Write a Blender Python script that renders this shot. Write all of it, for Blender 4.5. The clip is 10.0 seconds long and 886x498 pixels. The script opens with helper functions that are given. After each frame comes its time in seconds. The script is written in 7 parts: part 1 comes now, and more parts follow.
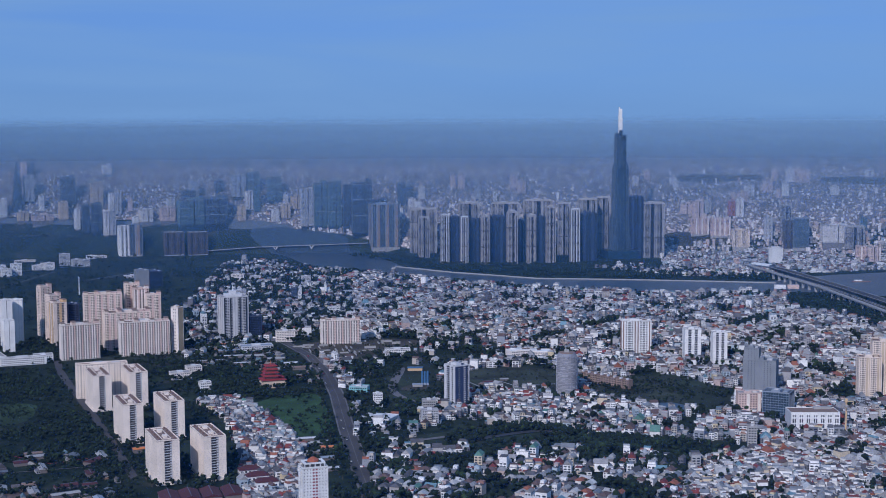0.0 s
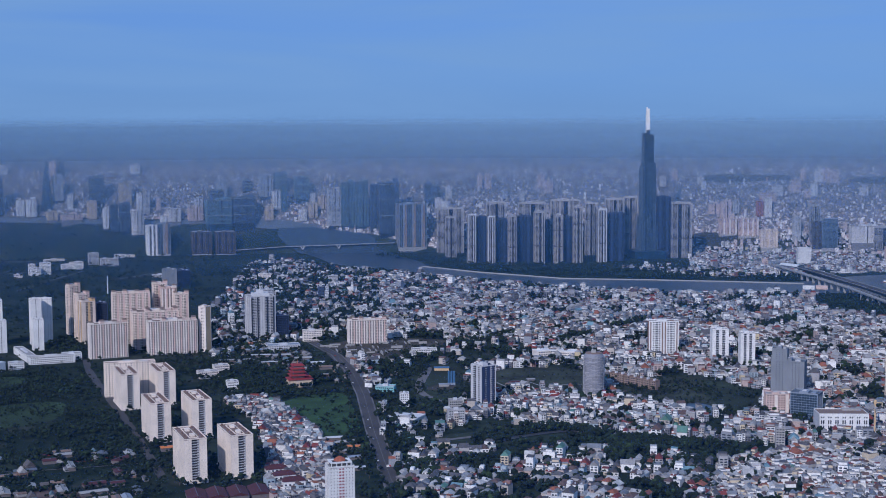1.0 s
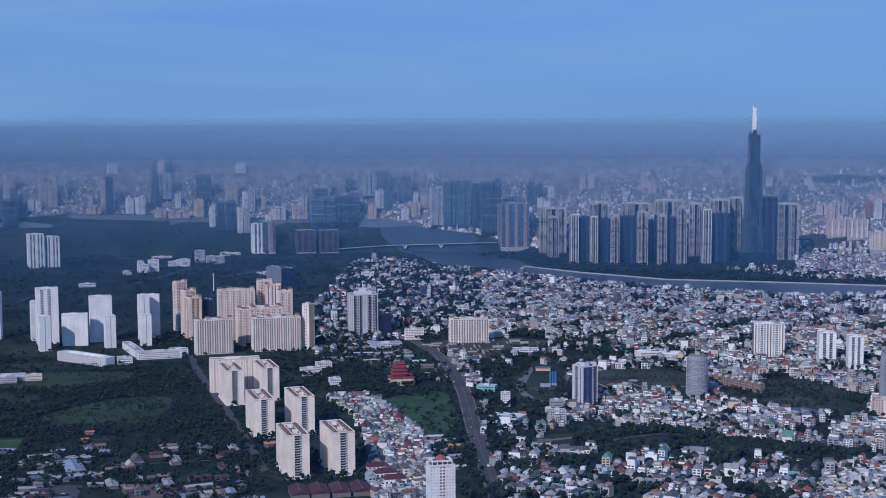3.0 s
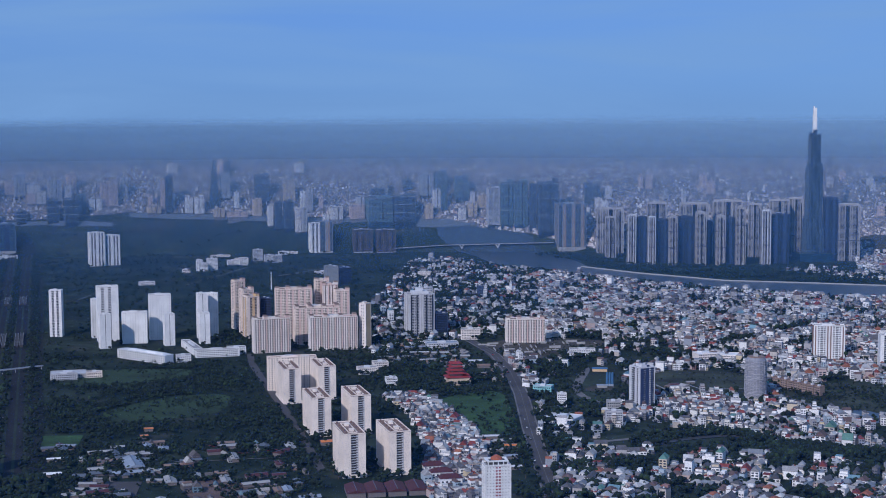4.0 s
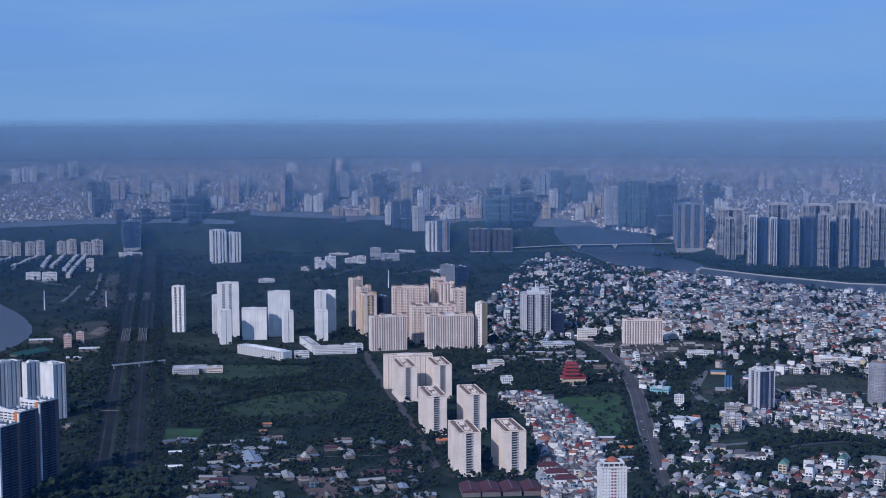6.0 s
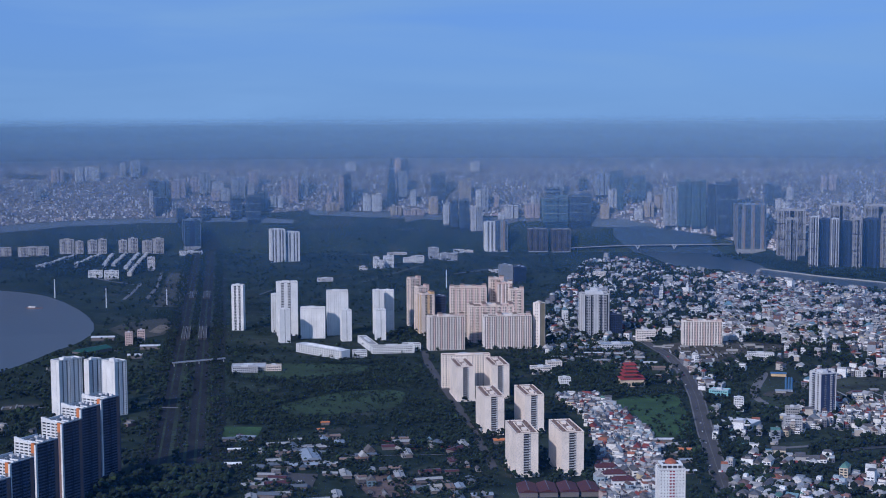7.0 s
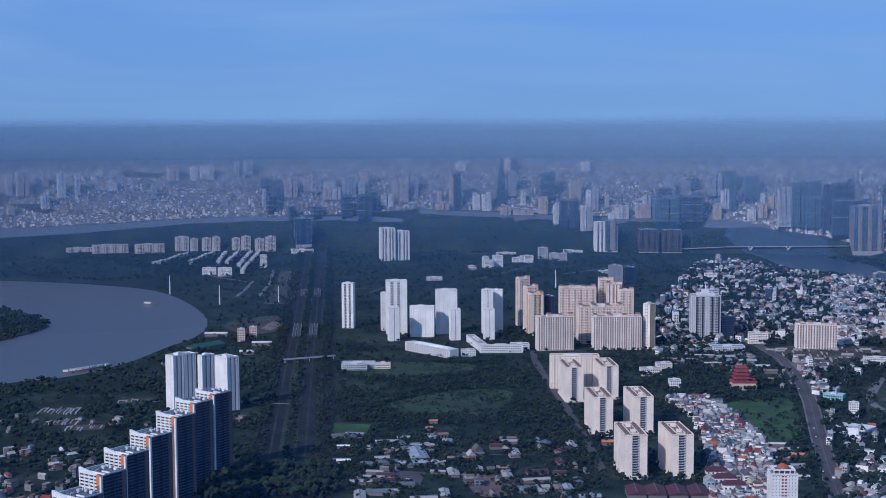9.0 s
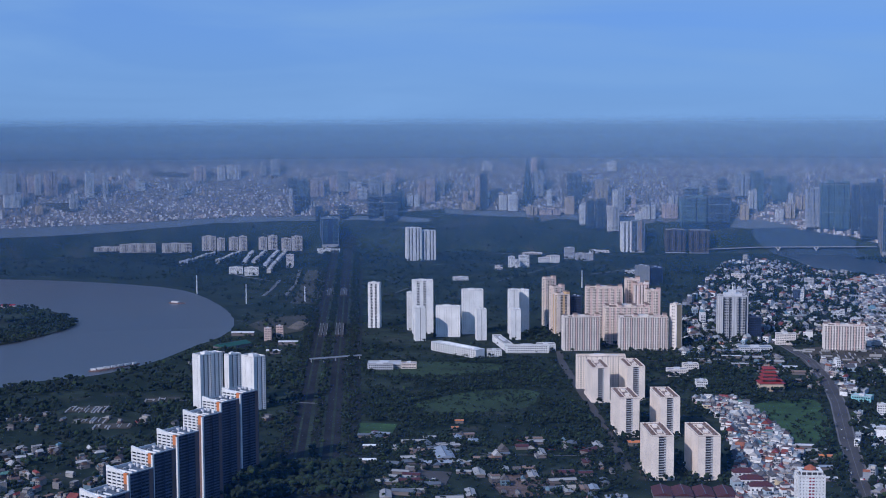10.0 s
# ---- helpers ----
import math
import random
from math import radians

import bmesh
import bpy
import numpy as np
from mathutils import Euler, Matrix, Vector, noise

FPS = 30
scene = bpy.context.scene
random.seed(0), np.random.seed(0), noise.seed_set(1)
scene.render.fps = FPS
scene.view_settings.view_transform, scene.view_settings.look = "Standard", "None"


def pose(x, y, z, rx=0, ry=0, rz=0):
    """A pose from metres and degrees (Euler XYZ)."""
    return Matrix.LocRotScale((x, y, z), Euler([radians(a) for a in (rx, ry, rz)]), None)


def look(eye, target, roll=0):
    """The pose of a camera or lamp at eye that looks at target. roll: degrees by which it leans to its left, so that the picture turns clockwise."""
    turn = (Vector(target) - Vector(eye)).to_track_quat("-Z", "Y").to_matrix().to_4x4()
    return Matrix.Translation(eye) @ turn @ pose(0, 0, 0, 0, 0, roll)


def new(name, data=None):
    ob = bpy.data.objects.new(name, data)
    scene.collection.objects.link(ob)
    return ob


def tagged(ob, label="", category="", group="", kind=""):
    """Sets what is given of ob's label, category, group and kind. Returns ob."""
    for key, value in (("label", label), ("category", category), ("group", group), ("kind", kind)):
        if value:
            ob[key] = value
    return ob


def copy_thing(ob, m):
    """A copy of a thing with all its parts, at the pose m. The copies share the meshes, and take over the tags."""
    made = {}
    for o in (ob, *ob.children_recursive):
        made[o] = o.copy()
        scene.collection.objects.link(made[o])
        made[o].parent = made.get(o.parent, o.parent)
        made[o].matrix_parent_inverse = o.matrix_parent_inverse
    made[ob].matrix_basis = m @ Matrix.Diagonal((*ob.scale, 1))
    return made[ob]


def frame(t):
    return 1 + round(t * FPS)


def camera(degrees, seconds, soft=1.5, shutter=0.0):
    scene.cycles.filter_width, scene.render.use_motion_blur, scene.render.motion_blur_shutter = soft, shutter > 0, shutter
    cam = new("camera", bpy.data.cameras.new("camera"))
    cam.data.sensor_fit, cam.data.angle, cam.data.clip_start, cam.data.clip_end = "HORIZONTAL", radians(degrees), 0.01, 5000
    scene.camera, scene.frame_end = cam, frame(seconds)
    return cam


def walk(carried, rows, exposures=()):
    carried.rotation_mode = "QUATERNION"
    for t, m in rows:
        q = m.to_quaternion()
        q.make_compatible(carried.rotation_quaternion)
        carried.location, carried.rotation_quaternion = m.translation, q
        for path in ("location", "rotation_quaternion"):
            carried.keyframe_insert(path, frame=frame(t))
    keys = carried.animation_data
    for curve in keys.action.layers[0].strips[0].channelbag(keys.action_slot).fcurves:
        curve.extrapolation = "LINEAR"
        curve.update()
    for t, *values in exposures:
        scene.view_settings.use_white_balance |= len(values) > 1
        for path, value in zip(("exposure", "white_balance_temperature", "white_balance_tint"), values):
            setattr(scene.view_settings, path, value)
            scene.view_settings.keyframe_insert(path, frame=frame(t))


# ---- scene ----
# Camera: it hovers in one place and turns slowly to the left.
EYE = 431.5
cam = camera(35.26, 10.0, soft=0.98)
YAWS = [(0.0, 0.0), (0.5, 0.384), (1.0, 1.107), (1.5, 1.837), (2.0, 2.7), (2.5, 3.98), (2.7, 4.522), (3.8, 7.241), (4.0, 7.66), (4.5, 8.817), (5.0, 9.999),
        (5.5, 11.22), (5.7, 11.729), (6.8, 14.386), (7.0, 14.869), (7.5, 16.086), (8.0, 17.27), (8.5, 18.413), (9.0, 19.377), (9.5, 20.209), (10.0, 20.458)]
walk(cam, [(t, pose(0, 0, EYE, 90 - 5.36, 0, yaw) @ pose(0, 0, 0, 0, 0, -0.237)) for t, yaw in YAWS], exposures=[(0.0, -0.17, 5650.0, 14.0), (5.0, -0.11, 5650.0, 14.0), (10.0, -0.01, 5650.0, 14.0)])

# Light: a morning sun behind the camera's left shoulder and a blue sky with thin streaks of cloud.
SUN_BEARING, SUN_HEIGHT = 247.0, 33.0
sun = new("sun", bpy.data.lights.new("sun", "SUN"))
sun.data.energy, sun.data.angle, sun.data.color = 3.2, radians(0.6), (1.0, 0.905, 0.83)
sun_way = Vector((math.cos(radians(SUN_BEARING)) * math.cos(radians(SUN_HEIGHT)), math.sin(radians(SUN_BEARING)) * math.cos(radians(SUN_HEIGHT)), math.sin(radians(SUN_HEIGHT))))
sun.matrix_world = look(sun_way * 3000, (0, 0, 0))

world = bpy.data.worlds.new("sky")
scene.world = world
world.use_nodes = True
wn, wl = world.node_tree.nodes, world.node_tree.links
wn.clear()
sky = wn.new("ShaderNodeTexSky")
sky.sky_type, sky.sun_disc = "NISHITA", False
sky.sun_elevation, sky.sun_rotation = radians(SUN_HEIGHT), radians(90 - SUN_BEARING)
sky.altitude, sky.air_density, sky.dust_density, sky.ozone_density = 400, 1.0, 0.6, 3.0
tint = wn.new("ShaderNodeMix")
tint.data_type, tint.blend_type = "RGBA", "MULTIPLY"
tint.inputs[0].default_value, tint.inputs[7].default_value = 1.0, (0.22, 0.42, 1.0, 1)
wl.new(sky.outputs[0], tint.inputs[6])
coords, stretch = wn.new("ShaderNodeTexCoord"), wn.new("ShaderNodeMapping")
stretch.inputs["Scale"].default_value = (3.0, 3.0, 22.0)
wl.new(coords.outputs["Generated"], stretch.inputs[0])
wisps = wn.new("ShaderNodeTexNoise")
wisps.inputs["Scale"].default_value, wisps.inputs["Detail"].default_value = 1.3, 9.0
wisps.inputs["Distortion"].default_value = 0.6
wl.new(stretch.outputs[0], wisps.inputs[0])
thin = wn.new("ShaderNodeMapRange")
thin.inputs[1].default_value, thin.inputs[2].default_value, thin.inputs[3].default_value, thin.inputs[4].default_value = 0.34, 0.74, 0.62, 1.0
wl.new(wisps.outputs[0], thin.inputs[0])
cloud = wn.new("ShaderNodeMix")
cloud.data_type = "RGBA"
cloud.inputs[7].default_value = (2.2, 3.85, 6.3, 1)
wl.new(thin.outputs[0], cloud.inputs[0])
wl.new(tint.outputs[2], cloud.inputs[6])
back, out = wn.new("ShaderNodeBackground"), wn.new("ShaderNodeOutputWorld")
back.inputs[1].default_value = 0.10
wl.new(cloud.outputs[2], back.inputs[0])
wl.new(back.outputs[0], out.inputs[0])


# ---- materials ----
def material(name, colour, rough=0.8, metal=0.0, vary=0.25, grain=0.35, spots=0.02, island=None, per_object=None, bump=0.0, gloss=0.3):
    """A surface of one base colour with broad stains (spots per metre), fine grain, and a spread of colours from piece to piece."""
    m = bpy.data.materials.new(name)
    m.use_nodes = True
    n, l = m.node_tree.nodes, m.node_tree.links
    b = n["Principled BSDF"]
    b.inputs["Roughness"].default_value, b.inputs["Metallic"].default_value = rough, metal
    b.inputs["Specular IOR Level"].default_value = gloss
    tc = n.new("ShaderNodeTexCoord")
    geo = n.new("ShaderNodeNewGeometry")
    base = n.new("ShaderNodeRGB")
    base.outputs[0].default_value = (*colour, 1)
    source = base.outputs[0]
    spread = island or per_object
    if spread:
        ramp = n.new("ShaderNodeValToRGB")
        ramp.color_ramp.interpolation = "CONSTANT"
        el = ramp.color_ramp.elements
        while len(el) < len(spread):
            el.new(0.5)
        for i, (at, c) in enumerate(spread):
            el[i].position, el[i].color = at, (*c, 1)
        pick = geo.outputs["Random Per Island"] if island else n.new("ShaderNodeObjectInfo").outputs["Random"]
        l.new(pick, ramp.inputs[0])
        source = ramp.outputs[0]
    for scale, amount, detail in ((spots, vary, 4.0), (spots * 14, grain, 2.0)):
        tex = n.new("ShaderNodeTexNoise")
        tex.inputs["Scale"].default_value, tex.inputs["Detail"].default_value = scale, detail
        l.new(geo.outputs["Position"], tex.inputs["Vector"])
        rng = n.new("ShaderNodeMapRange")
        rng.inputs[1].default_value, rng.inputs[2].default_value = 0.3, 0.7
        rng.inputs[3].default_value, rng.inputs[4].default_value = 1 - amount, 1 + amount * 0.6
        l.new(tex.outputs[0], rng.inputs[0])
        mul = n.new("ShaderNodeVectorMath")
        mul.operation = "SCALE"
        l.new(source, mul.inputs[0])
        l.new(rng.outputs[0], mul.inputs["Scale"])
        source = mul.outputs[0]
    l.new(source, b.inputs["Base Color"])
    if bump:
        bp = n.new("ShaderNodeBump")
        bp.inputs["Strength"].default_value, bp.inputs["Distance"].default_value = 0.6, bump
        l.new(tex.outputs[0], bp.inputs["Height"])
        l.new(bp.outputs[0], b.inputs["Normal"])
    return m


M = {}
for nm, col in (("white", (0.78, 0.77, 0.76)), ("warm_white", (0.78, 0.705, 0.65)), ("cream", (0.78, 0.665, 0.575)), ("ochre", (0.66, 0.46, 0.26)), ("pink", (0.66, 0.49, 0.43)),
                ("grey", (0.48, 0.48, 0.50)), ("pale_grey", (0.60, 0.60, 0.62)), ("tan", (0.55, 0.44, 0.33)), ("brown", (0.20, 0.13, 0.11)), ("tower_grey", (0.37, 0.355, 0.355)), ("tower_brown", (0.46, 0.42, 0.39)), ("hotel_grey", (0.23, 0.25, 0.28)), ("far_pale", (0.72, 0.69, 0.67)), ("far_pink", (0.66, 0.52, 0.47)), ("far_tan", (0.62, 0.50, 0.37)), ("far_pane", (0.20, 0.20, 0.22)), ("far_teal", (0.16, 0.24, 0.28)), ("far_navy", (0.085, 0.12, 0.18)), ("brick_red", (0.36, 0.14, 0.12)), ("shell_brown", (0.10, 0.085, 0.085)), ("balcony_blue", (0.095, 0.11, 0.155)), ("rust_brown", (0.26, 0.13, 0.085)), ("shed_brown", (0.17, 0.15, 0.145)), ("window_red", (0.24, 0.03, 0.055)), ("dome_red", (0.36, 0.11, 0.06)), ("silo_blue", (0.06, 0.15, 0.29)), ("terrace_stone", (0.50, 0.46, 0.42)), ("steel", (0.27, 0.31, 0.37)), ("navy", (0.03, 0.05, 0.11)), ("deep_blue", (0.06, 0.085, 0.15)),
                ("maroon", (0.085, 0.03, 0.035)), ("red", (0.42, 0.06, 0.07)), ("temple_red", (0.27, 0.04, 0.042)), ("slab_wall", (0.86, 0.745, 0.645)), ("orange", (0.60, 0.20, 0.07)), ("bronze", (0.30, 0.22, 0.18)), ("concrete", (0.36, 0.35, 0.34)), ("roof_dirt", (0.24, 0.165, 0.13)), ("scaffold_net", (0.25, 0.255, 0.29)), ("scaffold_board", (0.46, 0.46, 0.49)), ("roof_grey", (0.34, 0.33, 0.33)), ("metal_roof", (0.12, 0.14, 0.17))):
    M[nm] = material(nm, col, 0.75, vary=0.14, grain=0.12, spots=0.05)
M["glass"] = material("window_glass", (0.035, 0.05, 0.075), 0.18, vary=0.3, grain=0.5, spots=0.12, gloss=0.6)
M["blue_glass"] = material("blue_glass", (0.02, 0.05, 0.09), 0.3, vary=0.35, grain=0.3, spots=0.06, gloss=0.5)
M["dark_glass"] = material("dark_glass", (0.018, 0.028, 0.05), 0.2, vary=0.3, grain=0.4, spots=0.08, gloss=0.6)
M["tower_glass"] = material("skyscraper_glass", (0.018, 0.042, 0.080), 0.25, vary=0.3, grain=0.4, spots=0.06, gloss=0.6)
M["fin"] = material("metal_fin", (0.11, 0.155, 0.22), 0.4, 0.2, vary=0.2, grain=0.2, spots=0.05)
# Dark colour stands for shade inside balconies, slots and arcades; also dark panes.
M["shade"] = material("shade_and_dark_panes", (0.09, 0.09, 0.10), 0.7, vary=0.4, grain=0.5, spots=0.12)
M["dark_asphalt"] = material("dark_asphalt", (0.020, 0.020, 0.024), 0.95, vary=0.35, grain=0.25, spots=0.02, gloss=0.05)
# Darker than the other roads, so that the avenue reads as a dark band.
M["avenue_asphalt"] = material("avenue_dark_asphalt", (0.028, 0.029, 0.032), 0.92, vary=0.45, grain=0.3, spots=0.015, gloss=0.1)
M["asphalt"] = material("asphalt", (0.075, 0.07, 0.07), 0.9, vary=0.25, grain=0.15, spots=0.02)
M["pale_road"] = material("worn_concrete_road", (0.16, 0.15, 0.15), 0.9, vary=0.3, grain=0.2, spots=0.02)
M["dirt"] = material("bare_earth", (0.075, 0.066, 0.052), 0.95, vary=0.5, grain=0.35, spots=0.02)
M["grass"] = material("rough_grass", (0.032, 0.058, 0.022), 0.95, vary=0.5, grain=0.35, spots=0.014)
M["bright_grass"] = material("mown_grass", (0.036, 0.078, 0.026), 0.95, vary=0.5, grain=0.35, spots=0.03)
M["pink_earth"] = material("pink_earth", (0.15, 0.105, 0.09), 0.95, vary=0.5, grain=0.4, spots=0.04)
M["built_land"] = material("built_land", (0.22, 0.20, 0.20), 0.95, vary=0.5, grain=0.4, spots=0.03)
M["scrub"] = material("scrub", (0.026, 0.038, 0.022), 0.95, vary=0.55, grain=0.45, spots=0.010)
M["leaves"] = material("leaves", (0.04, 0.065, 0.025), 0.9, vary=0.4, grain=0.4, spots=0.03, island=[(0, (0.010, 0.020, 0.014)), (0.3, (0.015, 0.029, 0.016)), (0.6, (0.011, 0.022, 0.014)), (0.85, (0.020, 0.039, 0.018)), (0.96, (0.031, 0.054, 0.021))])
M["weeds"] = material("weedy_earth", (0.042, 0.051, 0.033), 0.95, vary=0.65, grain=0.45, spots=0.025)
M["verge"] = material("dark_verge", (0.013, 0.017, 0.015), 0.95, vary=0.5, grain=0.4, spots=0.02)
M["green_net"] = material("green_netting", (0.02, 0.09, 0.075), 0.9, vary=0.3, grain=0.3, spots=0.05)
M["turquoise"] = material("turquoise_paint", (0.24, 0.50, 0.52), 0.8, vary=0.2, grain=0.2, spots=0.08)
M["sand"] = material("sandy_ground", (0.17, 0.14, 0.11), 0.95, vary=0.5, grain=0.4, spots=0.02)
M["field"] = material("brown_field", (0.060, 0.058, 0.045), 0.95, vary=0.45, grain=0.35, spots=0.012)
M["bark"] = material("bark", (0.10, 0.075, 0.055), 0.95)
WALLS = [(0, (0.82, 0.81, 0.80)), (0.26, (0.38, 0.37, 0.38)), (0.38, (0.50, 0.45, 0.40)), (0.48, (0.16, 0.16, 0.18)), (0.63, (0.76, 0.74, 0.72)), (0.75, (0.48, 0.38, 0.35)), (0.82, (0.28, 0.30, 0.34)), (0.91, (0.40, 0.48, 0.54)), (0.955, (0.58, 0.48, 0.32)), (0.98, (0.26, 0.15, 0.13))]
ROOFS = [(0, (0.32, 0.315, 0.32)), (0.22, (0.10, 0.10, 0.11)), (0.40, (0.50, 0.50, 0.50)), (0.50, (0.22, 0.055, 0.05)), (0.57, (0.44, 0.43, 0.43)), (0.70, (0.13, 0.09, 0.085)), (0.83, (0.29, 0.11, 0.07)), (0.88, (0.20, 0.22, 0.25)), (0.96, (0.17, 0.29, 0.35)), (0.985, (0.12, 0.24, 0.20))]
M["house_wall"] = material("house_wall", (0.7, 0.7, 0.7), 0.8, vary=0.15, grain=0.2, spots=0.08, island=WALLS)
M["villa_wall"] = material("villa_wall", (0.8, 0.8, 0.8), 0.8, vary=0.15, grain=0.2, spots=0.08, island=[(0, (0.86, 0.85, 0.84)), (0.5, (0.74, 0.72, 0.68)), (0.68, (0.42, 0.41, 0.41)), (0.80, (0.20, 0.20, 0.22)), (0.90, (0.64, 0.54, 0.40))])
M["house_roof"] = material("house_roof", (0.4, 0.4, 0.4), 0.8, vary=0.25, grain=0.3, spots=0.1, island=ROOFS)
M["one_wall"] = material("painted_house_wall", (0.7, 0.7, 0.7), 0.8, vary=0.15, grain=0.2, spots=0.08, per_object=WALLS)
M["one_roof"] = material("house_roof_covering", (0.4, 0.4, 0.4), 0.8, vary=0.25, grain=0.3, spots=0.1, per_object=ROOFS)
M["shed_wall"] = material("shed_wall", (0.3, 0.3, 0.3), 0.85, vary=0.3, grain=0.3, spots=0.08, island=[(0, (0.22, 0.21, 0.21)), (0.3, (0.32, 0.30, 0.28)), (0.5, (0.12, 0.11, 0.11)), (0.7, (0.22, 0.14, 0.11)), (0.85, (0.38, 0.37, 0.36)), (0.93, (0.13, 0.20, 0.24))])
M["far_wall"] = material("far_city_wall", (0.6, 0.6, 0.6), 0.85, vary=0.2, grain=0.2, spots=0.02, island=[(0, (0.80, 0.75, 0.72)), (0.26, (0.40, 0.37, 0.37)), (0.45, (0.66, 0.55, 0.50)), (0.6, (0.22, 0.22, 0.24)), (0.76, (0.52, 0.38, 0.34)), (0.86, (0.12, 0.13, 0.15)), (0.95, (0.84, 0.82, 0.80))])


def water_material(name, colour):
    m = bpy.data.materials.new(name)
    m.use_nodes = True
    n, l = m.node_tree.nodes, m.node_tree.links
    b = n["Principled BSDF"]
    b.inputs["Base Color"].default_value, b.inputs["Roughness"].default_value = (*colour, 1), 0.3
    b.inputs["Specular IOR Level"].default_value = 0.5
    geo, tex, bp = n.new("ShaderNodeNewGeometry"), n.new("ShaderNodeTexNoise"), n.new("ShaderNodeBump")
    tex.inputs["Scale"].default_value, tex.inputs["Detail"].default_value = 0.05, 5
    bp.inputs["Strength"].default_value, bp.inputs["Distance"].default_value = 0.08, 1.0
    silt, mix = n.new("ShaderNodeTexNoise"), n.new("ShaderNodeMix")
    silt.inputs["Scale"].default_value, silt.inputs["Detail"].default_value = 0.0035, 4
    mix.data_type = "RGBA"
    mix.inputs[6].default_value, mix.inputs[7].default_value = (colour[0] * 0.75, colour[1] * 0.8, colour[2] * 0.9, 1), (colour[0] * 1.4, colour[1] * 1.25, colour[2] * 1.08, 1)
    l.new(geo.outputs["Position"], silt.inputs["Vector"])
    l.new(silt.outputs[0], mix.inputs[0])
    l.new(mix.outputs[2], b.inputs["Base Color"])
    l.new(geo.outputs["Position"], tex.inputs["Vector"])
    l.new(tex.outputs[0], bp.inputs["Height"])
    l.new(bp.outputs[0], b.inputs["Normal"])
    return m


M["water"] = water_material("river_water", (0.038, 0.058, 0.085))
M["silt_water"] = water_material("silty_river_water", (0.058, 0.062, 0.070))
# Paler matte base stands for the sky reflection lost on the tilted ground.
M["sky_pale_water"] = material("sky_pale_water", (0.13, 0.15, 0.18), 0.5, vary=0.1, grain=0.1, spots=0.01)


def ground_material():
    """Dark scrub, bare earth and built-up grey in patches of several sizes."""
    m = bpy.data.materials.new("ground")
    m.use_nodes = True
    n, l = m.node_tree.nodes, m.node_tree.links
    b = n["Principled BSDF"]
    b.inputs["Roughness"].default_value, b.inputs["Specular IOR Level"].default_value = 0.95, 0.1
    geo = n.new("ShaderNodeNewGeometry")
    source = None
    for scale, lo, hi, a, c in ((0.009, 0.44, 0.62, (0.015, 0.026, 0.018), (0.036, 0.050, 0.035)), (0.017, 0.54, 0.70, None, (0.050, 0.053, 0.044)), (0.06, 0.45, 0.7, None, (0.016, 0.024, 0.016))):
        tex, rng, mix = n.new("ShaderNodeTexNoise"), n.new("ShaderNodeMapRange"), n.new("ShaderNodeMix")
        tex.inputs["Scale"].default_value, tex.inputs["Detail"].default_value = scale, 6
        rng.inputs[1].default_value, rng.inputs[2].default_value = lo, hi
        mix.data_type = "RGBA"
        l.new(geo.outputs["Position"], tex.inputs["Vector"])
        l.new(tex.outputs[0], rng.inputs[0])
        l.new(rng.outputs[0], mix.inputs[0])
        if a:
            mix.inputs[6].default_value = (*a, 1)
        else:
            l.new(source, mix.inputs[6])
        mix.inputs[7].default_value = (*c, 1)
        source = mix.outputs[2]
    l.new(source, b.inputs["Base Color"])
    return m


M["ground"] = ground_material()


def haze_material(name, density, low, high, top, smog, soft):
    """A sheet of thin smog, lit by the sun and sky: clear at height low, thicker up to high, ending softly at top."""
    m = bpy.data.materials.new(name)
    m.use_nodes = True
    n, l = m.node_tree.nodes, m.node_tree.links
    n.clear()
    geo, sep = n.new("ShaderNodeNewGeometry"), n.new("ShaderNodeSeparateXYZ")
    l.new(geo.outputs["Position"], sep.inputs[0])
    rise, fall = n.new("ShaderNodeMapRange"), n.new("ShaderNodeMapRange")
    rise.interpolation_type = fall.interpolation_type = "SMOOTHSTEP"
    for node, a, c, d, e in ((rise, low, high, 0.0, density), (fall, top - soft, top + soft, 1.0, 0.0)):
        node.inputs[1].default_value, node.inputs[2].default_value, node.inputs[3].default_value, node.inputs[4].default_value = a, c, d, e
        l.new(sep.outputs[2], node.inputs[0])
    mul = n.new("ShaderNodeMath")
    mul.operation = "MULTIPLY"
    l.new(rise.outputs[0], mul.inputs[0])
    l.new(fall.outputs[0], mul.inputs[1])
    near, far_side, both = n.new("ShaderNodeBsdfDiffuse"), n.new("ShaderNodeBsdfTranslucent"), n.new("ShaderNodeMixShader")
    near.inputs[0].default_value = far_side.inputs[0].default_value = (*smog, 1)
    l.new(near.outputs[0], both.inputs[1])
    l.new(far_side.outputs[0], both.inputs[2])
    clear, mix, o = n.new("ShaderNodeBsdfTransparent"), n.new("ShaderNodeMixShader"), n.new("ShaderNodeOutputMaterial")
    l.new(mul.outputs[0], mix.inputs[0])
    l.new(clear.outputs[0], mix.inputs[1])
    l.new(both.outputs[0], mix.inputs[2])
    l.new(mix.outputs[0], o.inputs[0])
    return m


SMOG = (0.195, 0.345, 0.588)


